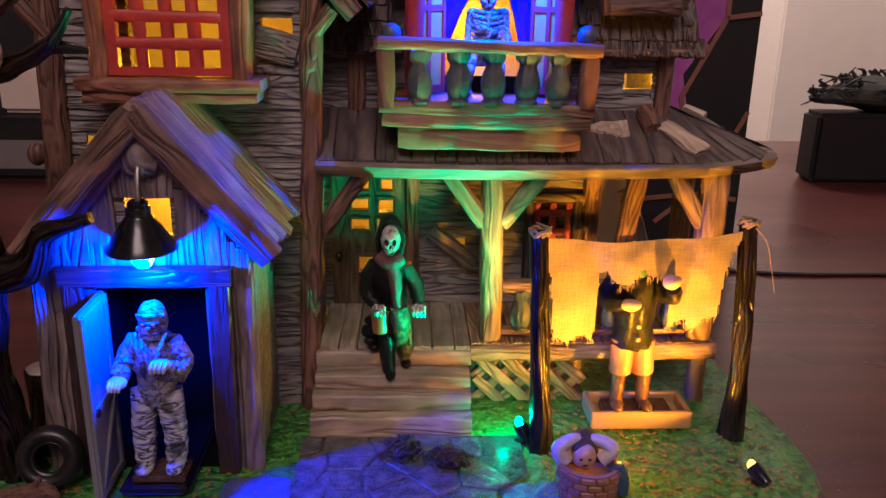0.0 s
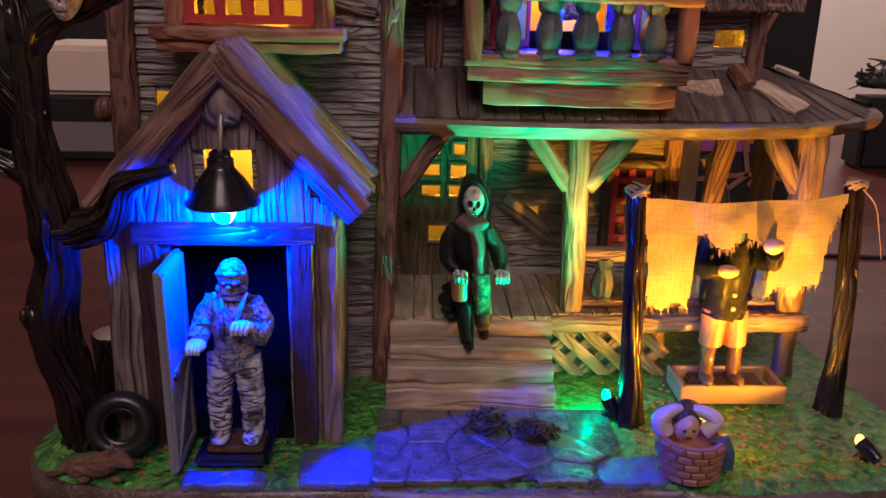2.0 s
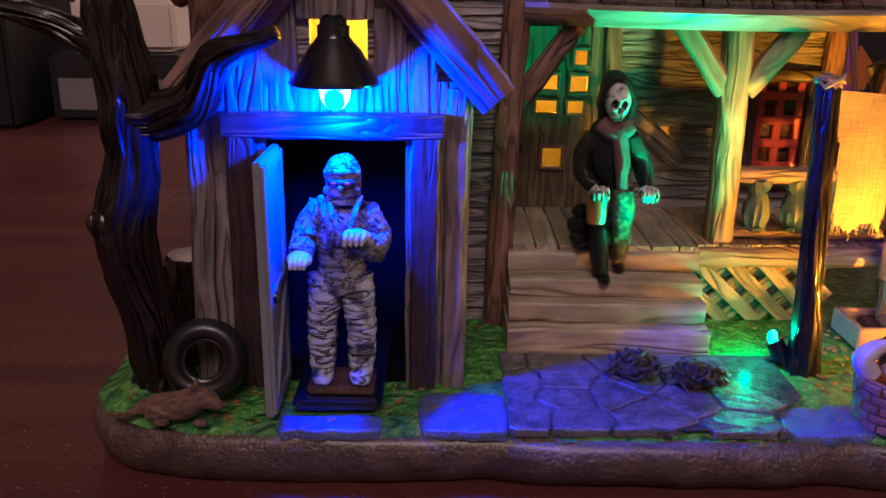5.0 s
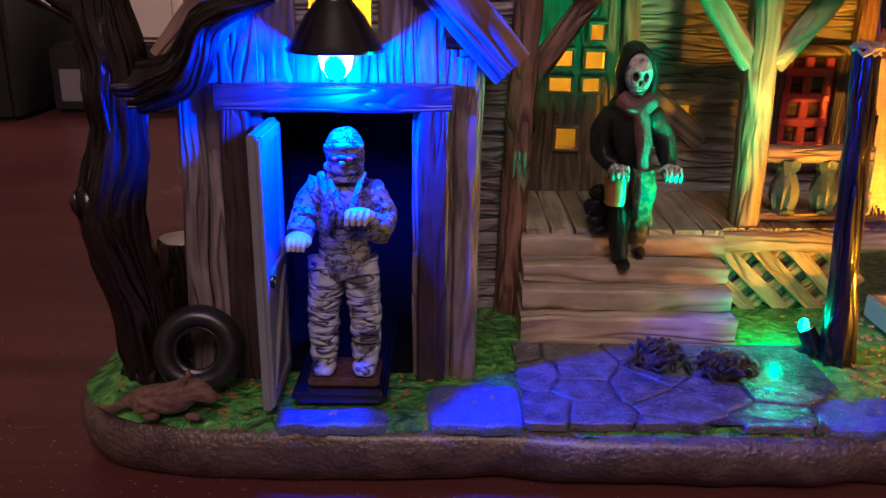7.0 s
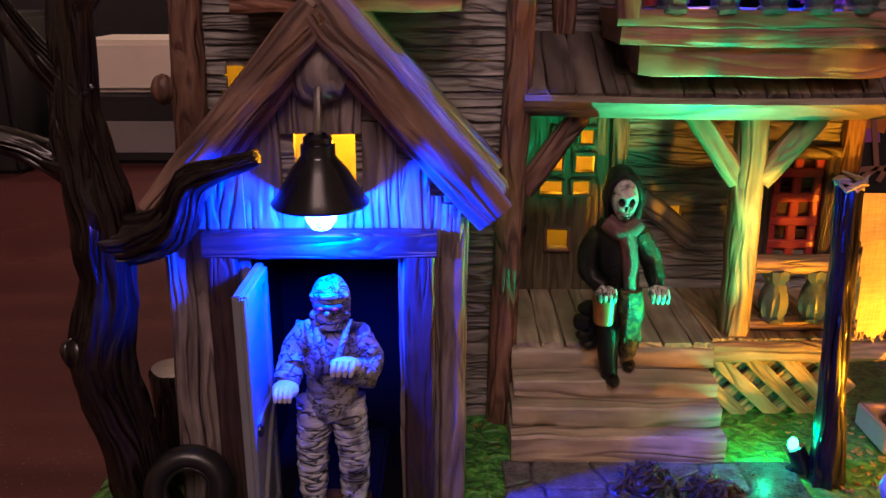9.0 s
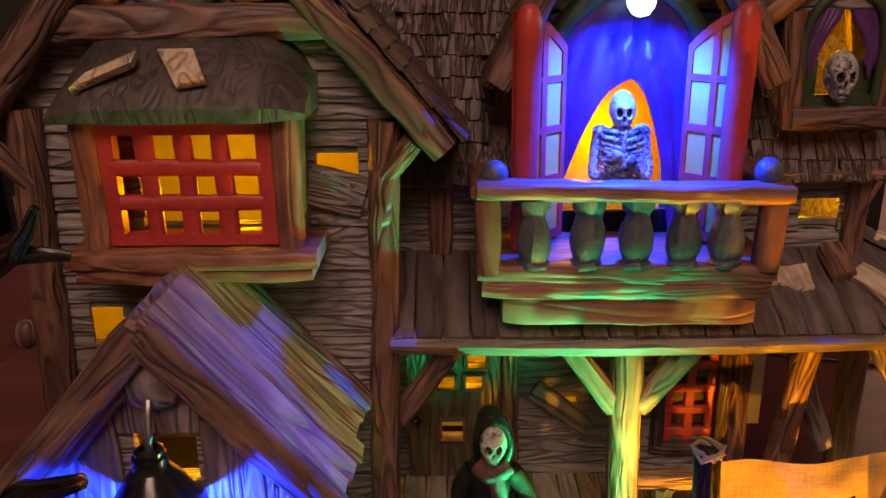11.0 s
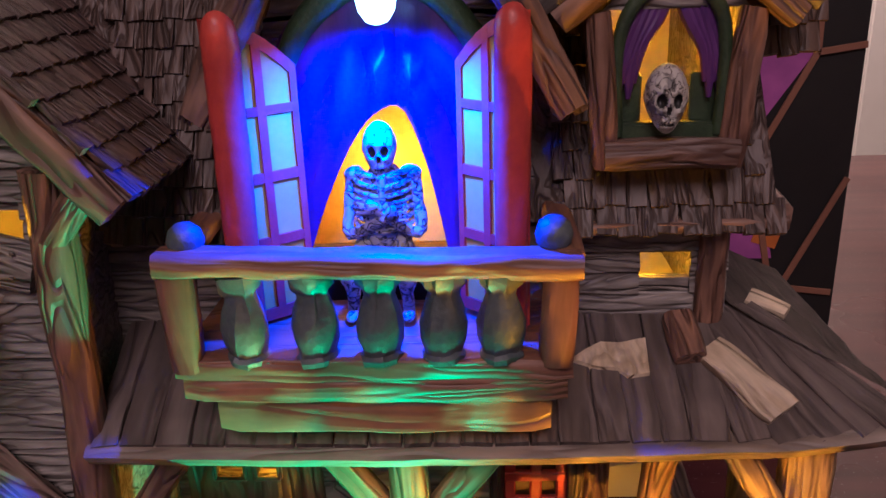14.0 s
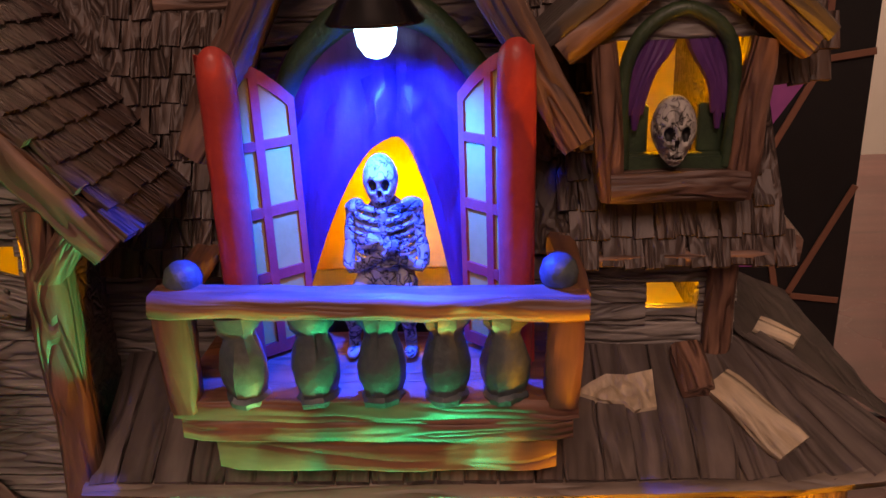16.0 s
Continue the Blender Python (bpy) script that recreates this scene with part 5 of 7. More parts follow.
tube(bm, [(0.80, 31.6, 17.9), (1.30, 31.55, 19.2), (2.1, 31.5, 20.05), (3.05, 31.5, 20.35), (4.0, 31.5, 20.05), (4.75, 31.55, 19.2), (5.25, 31.6, 17.9)], [0.2, 0.26, 0.3, 0.3, 0.3, 0.26, 0.2], 12, rough=0.2)
smooth(part("arch_band", bm, GREEN_ARCH, gab, "dark green arch band"))
bm = bmesh.new()
for pts in ([(0.0, 15.4), (0.75, 15.4), (0.9, 18.3), (1.6, 19.7), (0.6, 19.6)], [(6.1, 15.4), (5.35, 15.4), (5.2, 18.3), (4.5, 19.7), (5.5, 19.6)], [(0.6, 19.5), (1.6, 19.6), (3.05, 20.4), (4.5, 19.6), (5.5, 19.5), (3.05, 24.2)], [(0.0, 12.6), (0.75, 12.6), (0.75, 15.5), (0.0, 15.5)], [(5.4, 12.6), (6.1, 12.6), (6.1, 15.5), (5.4, 15.5)]):
    prism(bm, pts, 32.1, 32.3)
part("gable_wall", bm, GREY_WOOD, gab)
# black panel closing the view between the balusters
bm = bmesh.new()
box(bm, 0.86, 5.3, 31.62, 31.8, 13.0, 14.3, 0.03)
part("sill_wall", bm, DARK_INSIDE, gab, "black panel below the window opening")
bm = bmesh.new()
box(bm, 0.5, 5.6, 34.7, 34.9, 13.9, 19.2, 0.03)
part("backing", bm, AMBER_SHEET, gab, "amber backing sheet behind the window")
for s in (-1, 1):
    bm = bmesh.new()
    beam(bm, (3.05 + s * 0.1, 30.5, 24.4), (3.05 + s * 3.5, 30.5, 17.95), 0.7, 0.7, n=12, rough=0.1)
    smooth(part("bargeboard", bm, BROWN_SLOPE, gab), 50)
    bm = bmesh.new()
    beam(bm, (3.05 + s * 0.1, 32.2, 24.7), (3.05 + s * 3.7, 32.2, 17.9), 0.3, 3.8, n=8, rough=0.05, bev=0.05)
    part("roof", bm, SHINGLE, gab)


def shutter(x_out, x_in, y_out, y_in, label):
    """An opened arched shutter: thick rounded leading edge, yellow panes between red bars."""
    t = thing("shutter", (x_in, y_in, 13.8), label, "shutter", "balcony shutters")
    a, b = Vector((x_out, y_out, 0)), Vector((x_in, y_in, 0))
    d = (b - a)

    def top(k):
        return 19.75 - 0.95 * k ** 2.0
    nseg = 6
    nrm = Vector((d.y, -d.x, 0)).normalized() * (0.10 if x_out < x_in else -0.10)
    for k0, k1 in ((0, 0.13), (0.5, 0.6), (0.92, 1.0)):
        bm = bmesh.new()
        loft(bm, [[a + d * k + nrm * s + Vector((0, 0, 13.8)) for k, s in ((k0, -1), (k1, -1), (k1, 1), (k0, 1))], [a + d * k + nrm * s + Vector((0, 0, top(k))) for k, s in ((k0, -1), (k1, -1), (k1, 1), (k0, 1))]])
        part("mullion", bm, RED_PAINT, t)
    for z0, z1 in ((13.8, 14.05), (15.35, 15.55), (16.65, 16.85), (17.95, 18.12)):
        bm = bmesh.new()
        loft(bm, [[a + d * k + nrm * 0.95 * s + Vector((0, 0, z)) for z, s in ((z0, -1), (z1, -1), (z1, 1), (z0, 1))] for k in (0.1, 0.95)])
        part("glazing_bar", bm, RED_PAINT, t)
    bm = bmesh.new()
    loft(bm, [[a + d * (i / nseg) + nrm * 0.97 * s + Vector((0, 0, z)) for z, s in ((top(i / nseg) - 0.25, -1), (top(i / nseg) + 0.02, -1), (top(i / nseg) + 0.02, 1), (top(i / nseg) - 0.25, 1))] for i in range(nseg + 1)])
    part("top_rail", bm, RED_PAINT, t)
    for k0, k1 in ((0.12, 0.5), (0.6, 0.92)):
        for z0, z1 in ((14.0, 15.4), (15.5, 16.7), (16.8, 18.0), (18.1, None)):
            bm = bmesh.new()
            loft(bm, [[a + d * k + nrm * 0.4 * s + Vector((0, 0, z)) for k, z, s in ((k0, z0, w), (k1, z0, w), (k1, z1 or top(k1) - 0.2, w), (k0, z1 or top(k0) - 0.2, w))] for w, s in ((-1, -1), (1, 1))])
            part("pane", bm, PANE_YELLOW, t)
    bm = bmesh.new()
    sx = 0.28 if x_out < x_in else -0.28
    tube(bm, [(x_out + sx, y_out, 13.8), (x_out + sx, y_out, 15.5), (x_out + sx + 0.02, y_out, 17.5), (x_out + sx + 0.04, y_out, 19.5), (x_out + sx + 0.04, y_out + 0.03, 19.78)], [0.31, 0.31, 0.33, 0.33, 0.16], 14, rough=0.10)
    smooth(part("stile", bm, RED_PAINT, t, "thick rounded red edge"))


shutter(-0.02, 1.32, 30.05, 31.15, "arched red shutter with yellow panes, swung open")
shutter(5.70, 4.48, 29.95, 31.05, "arched red shutter with yellow panes, swung open")

# ---- balcony ----
balc = thing("balcony", (2.8, 30, 12.2), "brown wooden balcony with fat blue-grey balusters", "balcony")
bm = bmesh.new()
beam(bm, (-1.0, 28.95, 15.66), (6.62, 28.95, 15.48), 0.42, 0.75, n=22, rough=0.06)
smooth(part("top_rail", bm, BROWN_RAIL, balc), 50)
for x in (-0.85, 6.4):
    bm = bmesh.new()
    beam(bm, (x, 29.0, 15.55), (x, 32.0, 15.55), 0.6, 0.4, ref=(0, 0, 1), n=8, rough=0.05)
    smooth(part("side_rail", bm, BROWN_RAIL, balc), 50)
    bm = bmesh.new()
    beam(bm, (x + (0.15 if x < 0 else -0.2), 29.0, 13.5), (x + (0.1 if x < 0 else -0.15), 29.0, 15.45), 0.62, 0.6, n=6, rough=0.05)
    smooth(part("corner_post", bm, BROWN_RAIL, balc), 50)
    bm = bmesh.new()
    lathe(bm, (x + (0.3 if x < 0 else -0.25), 29.3), [(0.14, 15.6), (0.32, 15.78), (0.35, 15.95), (0.29, 16.15), (0.16, 16.26), (0.04, 16.29)], 16)
    smooth(part("ball_finial", bm, BLUE_GREY, balc, "blue-grey ball finial"))
for x in (0.42, 1.74, 2.95, 4.12, 5.18):
    smooth(part("baluster", turned(x, 29.05, 13.62, 15.4, 0.44), BLUE_GREY, balc))
for i, (z0, z1, x0, x1, y) in enumerate(((13.3, 13.72, -0.92, 6.5, 28.8), (12.82, 13.32, -0.82, 6.4, 28.85))):
    bm = bmesh.new()
    beam(bm, (x0, (y + 32.2) / 2, (z0 + z1) / 2), (x1, (y + 32.2) / 2, (z0 + z1) / 2 - 0.08), z1 - z0, 32.2 - y, n=20, rough=0.06, bev=0.06)
    smooth(part("floor_beam", bm, BROWN_RAIL, balc), 45)
bm = bmesh.new()
beam(bm, (-0.32, 30.5, 12.45), (6.12, 30.5, 12.4), 0.85, 2.9, n=18, rough=0.05, bev=0.05)
smooth(part("lower_beam", bm, BROWN_RAIL, balc), 45)

# ---- the dormer ----
dorm = thing("dormer", (8.5, 31.5, 16.6), "small gabled brown dormer with torn purple curtains", "dormer window")
for a, b, w in (((7.35, 31.4, 16.6), (7.1, 31.4, 19.6), 0.5), ((9.75, 31.4, 16.6), (10.0, 31.4, 19.6), 0.55)):
    bm = bmesh.new()
    beam(bm, a, b, w, 0.5, n=6, rough=0.05)
    smooth(part("post", bm, BROWN_POST, dorm), 50)
bm = bmesh.new()
beam(bm, (7.28, 31.3, 16.88), (9.85, 31.3, 16.86), 0.58, 0.55, n=8, rough=0.06)
smooth(part("sill", bm, DARK_TRIM_RED, dorm), 50)
for s in (-1, 1):
    bm = bmesh.new()
    beam(bm, (8.55 + s * 0.1, 31.25, 21.2), (8.55 + s * 2.25, 31.25, 19.45), 0.62, 0.55, n=8, rough=0.06)
    smooth(part("bargeboard", bm, BROWN_SLOPE, dorm), 50)
    bm = bmesh.new()
    beam(bm, (8.55 + s * 0.1, 32.6, 21.75), (8.55 + s * 2.55, 32.6, 19.65), 0.35, 3.4, n=6, rough=0.08, bev=0.08)
    smooth(part("roof", bm, BAY_ROOF, dorm), 45)
    bm = bmesh.new()
    x0 = 8.55 + s * 1.3
    box(bm, min(x0, x0 + s * 0.15), max(x0, x0 + s * 0.15), 31.5, 33.8, 16.6, 19.6, 0.03)
    part("cheek", bm, GREY_WOOD, dorm)
bm = bmesh.new()
prism(bm, [(7.2, 19.6), (9.95, 19.6), (8.55, 21.0)], 31.45, 31.65)
part("gable_panel", bm, GREY_WOOD, dorm)
bm = bmesh.new()
tube(bm, [(7.55, 31.45, 17.2), (7.5, 31.45, 18.8), (7.8, 31.4, 19.7), (8.55, 31.38, 20.15), (9.3, 31.4, 19.7), (9.55, 31.45, 18.8), (9.5, 31.45, 17.2)], [0.13, 0.13, 0.15, 0.15, 0.15, 0.13, 0.13], 10, rough=0.1)
smooth(part("arch_band", bm, GREEN_ARCH, dorm, "dark green arch band"))
bm = bmesh.new()
box(bm, 7.5, 9.6, 31.4, 31.7, 17.0, 17.45, 0.05, rough=0.03)
part("inner_sill", bm, GREEN_ARCH, dorm)
for x0, x1 in ((7.45, 8.05), (9.0, 9.6)):
    bm = bmesh.new()
    box(bm, x0, x1, 31.72, 31.9, 17.4, 18.35, 0.03, rough=0.03)
    part("inner_panel", bm, GREEN_ARCH, dorm)
for s in (-1, 1):
    for k in range(5):
        xa, xb = 8.55 + s * (0.10 + 0.13 * k), 8.55 + s * (0.62 + 0.10 * k)
        bm = bmesh.new()
        tube(bm, [(xa, 31.62, 19.95), (8.55 + s * (0.3 + 0.13 * k), 31.6, 19.45), (xb, 31.58, 18.85 - 0.1 * (k % 3)), (xb + s * 0.06, 31.6, 18.2 - 0.3 * (k % 2))], [0.14, 0.17, 0.15, 0.05], 8, rough=0.2, freq=2.0)
        smooth(part("curtain_strip", bm, CURTAIN, dorm, "torn purple curtain strip"))
bm = bmesh.new()
for p in ((8.55, 21.25), (8.25, 21.0), (8.85, 21.0), (8.55, 20.75)):
    blob(bm, (p[0], 30.98, p[1]), (0.16, 0.08, 0.2), 2)
smooth(part("red_boss", bm, SCARF, dorm))


def skull_shape(r):
    """A skull's skin about the origin: domed brow, hollow sockets and cheeks, a narrow jaw with a row of teeth."""
    bm2 = bmesh.new()
    bmesh.ops.create_icosphere(bm2, subdivisions=5, radius=1)
    for v in bm2.verts:
        u = v.co.copy()
        if u.z < 0.0:
            u.x *= 1 - 0.27 * min(1, -u.z * 1.15) ** 1.2
        if u.z < -0.3 and u.y > -0.2:
            u.y -= 0.35 * min(1, -u.z - 0.3)
        if u.y < 0:
            u.y -= 0.10 * math.exp(-((u.z - 0.26) / 0.10) ** 2) * math.exp(-(u.x / 0.6) ** 2)
            for s in (-1, 1):
                e = math.hypot(u.x - s * 0.36, (u.z - 0.0) * 1.05)
                if e < 0.27:
                    u.y += 0.40 * (1 - (e / 0.27) ** 2)
                u.y -= 0.10 * math.exp(-((u.x - s * 0.52) / 0.14) ** 2 - ((u.z + 0.32) / 0.10) ** 2)
                u.y += 0.20 * math.exp(-((u.x - s * 0.45) / 0.12) ** 2 - ((u.z + 0.56) / 0.14) ** 2)
            if abs(u.x) < 0.13 and -0.42 < u.z < -0.14:
                u.y += 0.24
            if abs(u.x) < 0.36 and -0.88 < u.z < -0.52:
                u.y += 0.07 * math.cos(u.x * 36) + (0.14 if -0.72 < u.z < -0.67 else -0.06)
        v.co = Vector((u.x * r * 0.80, u.y * r * 0.92, u.z * r * 1.27))
    for f in bm2.faces:
        q = f.calc_center_median() / r
        x, z = q.x / 0.80, q.z / 1.27
        dark = q.y < 0 and (any(math.hypot(x - ex, z) < 0.21 for ex in (-0.35, 0.35)) or (abs(x) < 0.10 and -0.42 < z < -0.15) or (abs(x) < 0.28 and -0.725 < z < -0.67))
        f.material_index = 1 if dark else 0
        f.smooth = True
    return bm2


def skull(c, r, label):
    t = thing("skull", c, label, "skull")
    bm = bmesh.new()
    add_to(bm, skull_shape(r), None, 0, Matrix.Translation(c))
    part("head", bm, [SKULL_BONE, SOCKET], t)


skull((8.42, 31.2, 17.97), 0.52, "grey-white skull with black sockets resting in the dormer window")

# ---- figures (each one plain mesh) ----


def figure(name, label, bm, mats):
    ob = smooth(part(name, bm, mats), 60)
    return tagged(ob, label, "figurine")


def wrap_limb(bm, pts, radii, mi, n=12):
    tube(bm, pts, radii, max(n, 18), mi, 0.24, 3.4)


def mummy():
    bm = bmesh.new()
    y = 24.55
    for s, foot in ((-1, -8.5), (1, -7.5)):
        wrap_limb(bm, [(foot, y - 0.1, 2.45), (foot + 0.02, y, 3.2), (foot - s * 0.02, y - 0.05, 3.9), (-8.0 + s * 0.36, y + 0.05, 5.0)], [0.28, 0.34, 0.36, 0.44], 0)
        blob(bm, (foot, y - 0.35, 2.42), (0.3, 0.5, 0.2), 3, 0.05, 2.5)
    wrap_limb(bm, [(-8.0, y + 0.05, 4.7), (-8.0, y + 0.05, 5.4), (-7.95, y + 0.05, 6.2), (-7.9, y + 0.05, 6.85)], [0.56, 0.56, 0.68, 0.55], 3, 16)
    wrap_limb(bm, [(-8.42, y, 6.8), (-8.78, y - 0.05, 6.25), (-8.88, y - 0.35, 5.85), (-8.85, y - 0.8, 5.75)], [0.34, 0.32, 0.28, 0.22], 3)
    blob(bm, (-8.86, y - 0.98, 5.74), (0.29, 0.28, 0.18), 3, 0.06, 2.0, 2)
    for k in range(4):
        tube(bm, [(-9.02 + k * 0.11, y - 1.1, 5.84), (-9.02 + k * 0.11, y - 1.3, 5.78), (-9.01 + k * 0.10, y - 1.34, 5.62)], [0.06, 0.06, 0.045], 7, 2)
    wrap_limb(bm, [(-7.42, y, 6.8), (-7.08, y - 0.05, 6.15), (-7.12, y - 0.45, 5.82), (-7.42, y - 0.75, 6.15)], [0.34, 0.32, 0.28, 0.24], 3)
    blob(bm, (-7.5, y - 0.88, 6.3), (0.34, 0.24, 0.2), 3, 0.07, 2.0, 2)
    for k in range(4):
        tube(bm, [(-7.72 + k * 0.14, y - 1.0, 6.44), (-7.74 + k * 0.14, y - 1.16, 6.36), (-7.76 + k * 0.13, y - 1.18, 6.18)], [0.07, 0.07, 0.05], 7, 2)
    blob(bm, (-7.9, y - 0.02, 7.5), (0.45, 0.46, 0.62), 4, 0.05, 3.0, 3)
    tube(bm, [(-8.30, y - 0.24, 7.70), (-7.9, y - 0.46, 7.75), (-7.50, y - 0.24, 7.70)], [0.07, 0.08, 0.07], 8, 3, 0.1)
    tube(bm, [(-8.28, y - 0.24, 7.28), (-7.9, y - 0.46, 7.22), (-7.52, y - 0.24, 7.28)], [0.11, 0.12, 0.11], 8, 3, 0.1)
    tube(bm, [(-8.18, y - 0.40, 7.50), (-7.9, y - 0.50, 7.50), (-7.62, y - 0.40, 7.50)], [0.09, 0.09, 0.09], 8, 4)
    blob(bm, (-7.9, y - 0.55, 7.38), (0.08, 0.07, 0.09), 3, 0, 1, 3)
    for x0, x1, zb in ((-8.42, -8.15, 5.9), (-8.25, -7.98, 6.0), (-7.45, -7.72, 6.35)):
        tube(bm, [(x0, y - 0.25, 7.10), ((x0 + x1) / 2, y - 0.62, 6.75), (x1, y - 0.70, 6.3), (x1 - 0.05, y - 0.68, zb)], [0.10, 0.11, 0.10, 0.06], 10, 3, 0.25, 5.0, 0.6)
    for z, r in ((7.05, 0.34), (7.22, 0.40), (7.58, 0.43), (7.74, 0.38), (7.88, 0.28)):
        torus(bm, (-7.9, y - 0.05, z), r, 0.035, (0.15 - (z % 0.3), -0.15, 1), 20, 6, 3)
    rw2 = random.Random(12)

    def wraps(p, q, r0, r1, step, mi=0):
        p, q = Vector(p), Vector(q)
        n = int((q - p).length / step)
        for j in range(n):
            k = (j + 0.5) / n
            ax = (q - p).normalized() + Vector((rw2.uniform(-0.35, 0.35), rw2.uniform(-0.35, 0.35), rw2.uniform(-0.35, 0.35)))
            torus(bm, p.lerp(q, k) + Vector((rw2.uniform(-0.02, 0.02), rw2.uniform(-0.02, 0.02), 0)), (r0 + (r1 - r0) * k) * 0.97, 0.05, ax, 18, 6, mi, squash=1.9)
    for sgn, foot in ((-1, -8.5), (1, -7.5)):
        wraps((foot, y - 0.1, 2.6), (foot - sgn * 0.01, y - 0.03, 3.9), 0.30, 0.37, 0.15)
        wraps((foot - sgn * 0.02, y - 0.05, 3.9), (-8.0 + sgn * 0.36, y + 0.05, 4.9), 0.37, 0.44, 0.15)
    wraps((-8.0, y + 0.05, 4.9), (-7.95, y + 0.05, 6.3), 0.56, 0.66, 0.2, 3)
    wraps((-7.95, y + 0.05, 6.3), (-7.9, y + 0.05, 6.9), 0.66, 0.52, 0.2, 3)
    for a, c in (((-8.45, y, 6.75), (-8.78, y - 0.05, 6.25)), ((-8.8, y - 0.1, 6.15), (-8.87, y - 0.7, 5.78)), ((-7.4, y, 6.75), (-7.08, y - 0.05, 6.2)), ((-7.1, y - 0.35, 5.85), (-7.4, y - 0.72, 6.1))):
        wraps(a, c, 0.32, 0.27, 0.16, 3)
    for dx in (-0.15, 0.15):
        blob(bm, (-7.9 + dx, y - 0.53, 7.50), (0.085, 0.05, 0.05), 2, mi=1)
    return figure("mummy_figurine", "bandage-wrapped mummy figurine standing on the sled base", bm, [BANDAGE, mottled("red_eye_paint", (0.42, 0.02, 0.03), (0.55, 0.04, 0.05), 2.0, 0.4, 0.1), mottled("pale_bandaged_hand_paint", (0.36, 0.36, 0.35), (0.60, 0.60, 0.58), 4.0, 0.5, 0.5), PALE_BANDAGE, SOCKET])


sled = thing("sled_base", (-8.1, 25, 1.7), "black rounded plastic sliding base below the mummy", "base")
bm = bmesh.new()
box(bm, -9.2, -6.95, 23.45, 28.5, 1.72, 2.02, 0.12)
bmesh.ops.bevel(bm, geom=[e for e in bm.edges if abs((e.verts[0].co - e.verts[1].co).z) > 0.05], offset=0.3, segments=3, affect="EDGES", clamp_overlap=True)
smooth(part("plate", bm, BLACK_METAL, sled))
bm = bmesh.new()
box(bm, -8.85, -7.15, 23.85, 25.1, 2.0, 2.24, 0.06, rough=0.03)
smooth(part("foot_pad", bm, BOOT, sled, "brown foot pad"))
mummy()


def hooded():
    bm = bmesh.new()
    y = 28.85
    wrap_limb(bm, [(-0.62, y - 0.15, 3.55), (-0.72, y, 4.5), (-0.75, y + 0.1, 5.6)], [0.24, 0.3, 0.42], 0)
    wrap_limb(bm, [(-0.1, y + 0.55, 3.75), (-0.05, y + 0.35, 4.6), (-0.3, y + 0.15, 5.7)], [0.24, 0.28, 0.42], 2)
    blob(bm, (-0.58, y - 0.32, 3.56), (0.2, 0.42, 0.16), 3)
    blob(bm, (0.0, y + 0.4, 3.72), (0.2, 0.4, 0.16), 3)
    wrap_limb(bm, [(-0.5, y + 0.1, 5.3), (-0.5, y + 0.1, 6.4), (-0.62, y + 0.1, 7.4), (-0.62, y + 0.1, 8.2)], [0.54, 0.54, 0.68, 0.46], 0, 16)
    rag = random.Random(8)
    for k in range(16):
        a = rag.uniform(0, 6.28)
        px, py = -0.4 + 0.42 * math.cos(a), y + 0.1 + 0.36 * math.sin(a)
        zb = rag.uniform(4.3, 5.1)
        tube(bm, [(px, py, 5.9), (px + rag.uniform(-0.1, 0.1), py - 0.08, 5.4), (px + rag.uniform(-0.2, 0.25), py - 0.05, zb)], [0.16, 0.17, 0.05], 7, 2 if px > -0.45 else 0, 0.2, 3.0, 0.5)
    wrap_limb(bm, [(-1.08, y + 0.05, 7.85), (-1.42, y, 7.1), (-1.28, y - 0.3, 6.6), (-1.0, y - 0.55, 6.42)], [0.32, 0.32, 0.27, 0.19], 0)
    wrap_limb(bm, [(-0.05, y + 0.05, 7.85), (0.3, y, 7.2), (0.42, y - 0.2, 6.7), (0.42, y - 0.5, 6.38)], [0.30, 0.30, 0.26, 0.19], 0)
    for c in ((-0.98, y - 0.68, 6.35), (0.45, y - 0.62, 6.3)):
        blob(bm, c, (0.27, 0.20, 0.22), 3, 0.10, 3.5, 6)
        for k in range(4):
            fx = c[0] - 0.2 + k * 0.13
            tube(bm, [(fx, c[1] - 0.16, c[2] + 0.14), (fx + 0.01, c[1] - 0.26, c[2] + 0.0), (fx + 0.02, c[1] - 0.2, c[2] - 0.22)], [0.06, 0.065, 0.04], 7, 6, 0.15, 5.0)
    tube(bm, [(-0.95, y - 0.42, 6.15), (-0.95, y - 0.42, 5.35)], [0.36, 0.27], 14, 4)
    tube(bm, [(-1.0, y - 0.30, 8.25), (-0.6, y - 0.48, 8.0), (-0.15, y - 0.35, 8.2)], [0.24, 0.28, 0.22], 10, 3, 0.2, 2.5)
    tube(bm, [(-0.5, y - 0.5, 8.0), (-0.35, y - 0.62, 7.1), (-0.3, y - 0.6, 6.4)], [0.24, 0.24, 0.16], 10, 3, 0.25, 2.5)
    tube(bm, [(-0.3, y - 0.55, 6.4), (-0.2, y - 0.45, 5.6), (-0.15, y - 0.3, 4.9)], [0.3, 0.34, 0.2], 10, 2, 0.3, 2.5)
    blob(bm, (-0.60, y + 0.12, 8.92), (0.50, 0.50, 0.66), 4, 0.05, 2.5, 0, lambda u: 1 + 0.22 * max(0, u.z) ** 3)
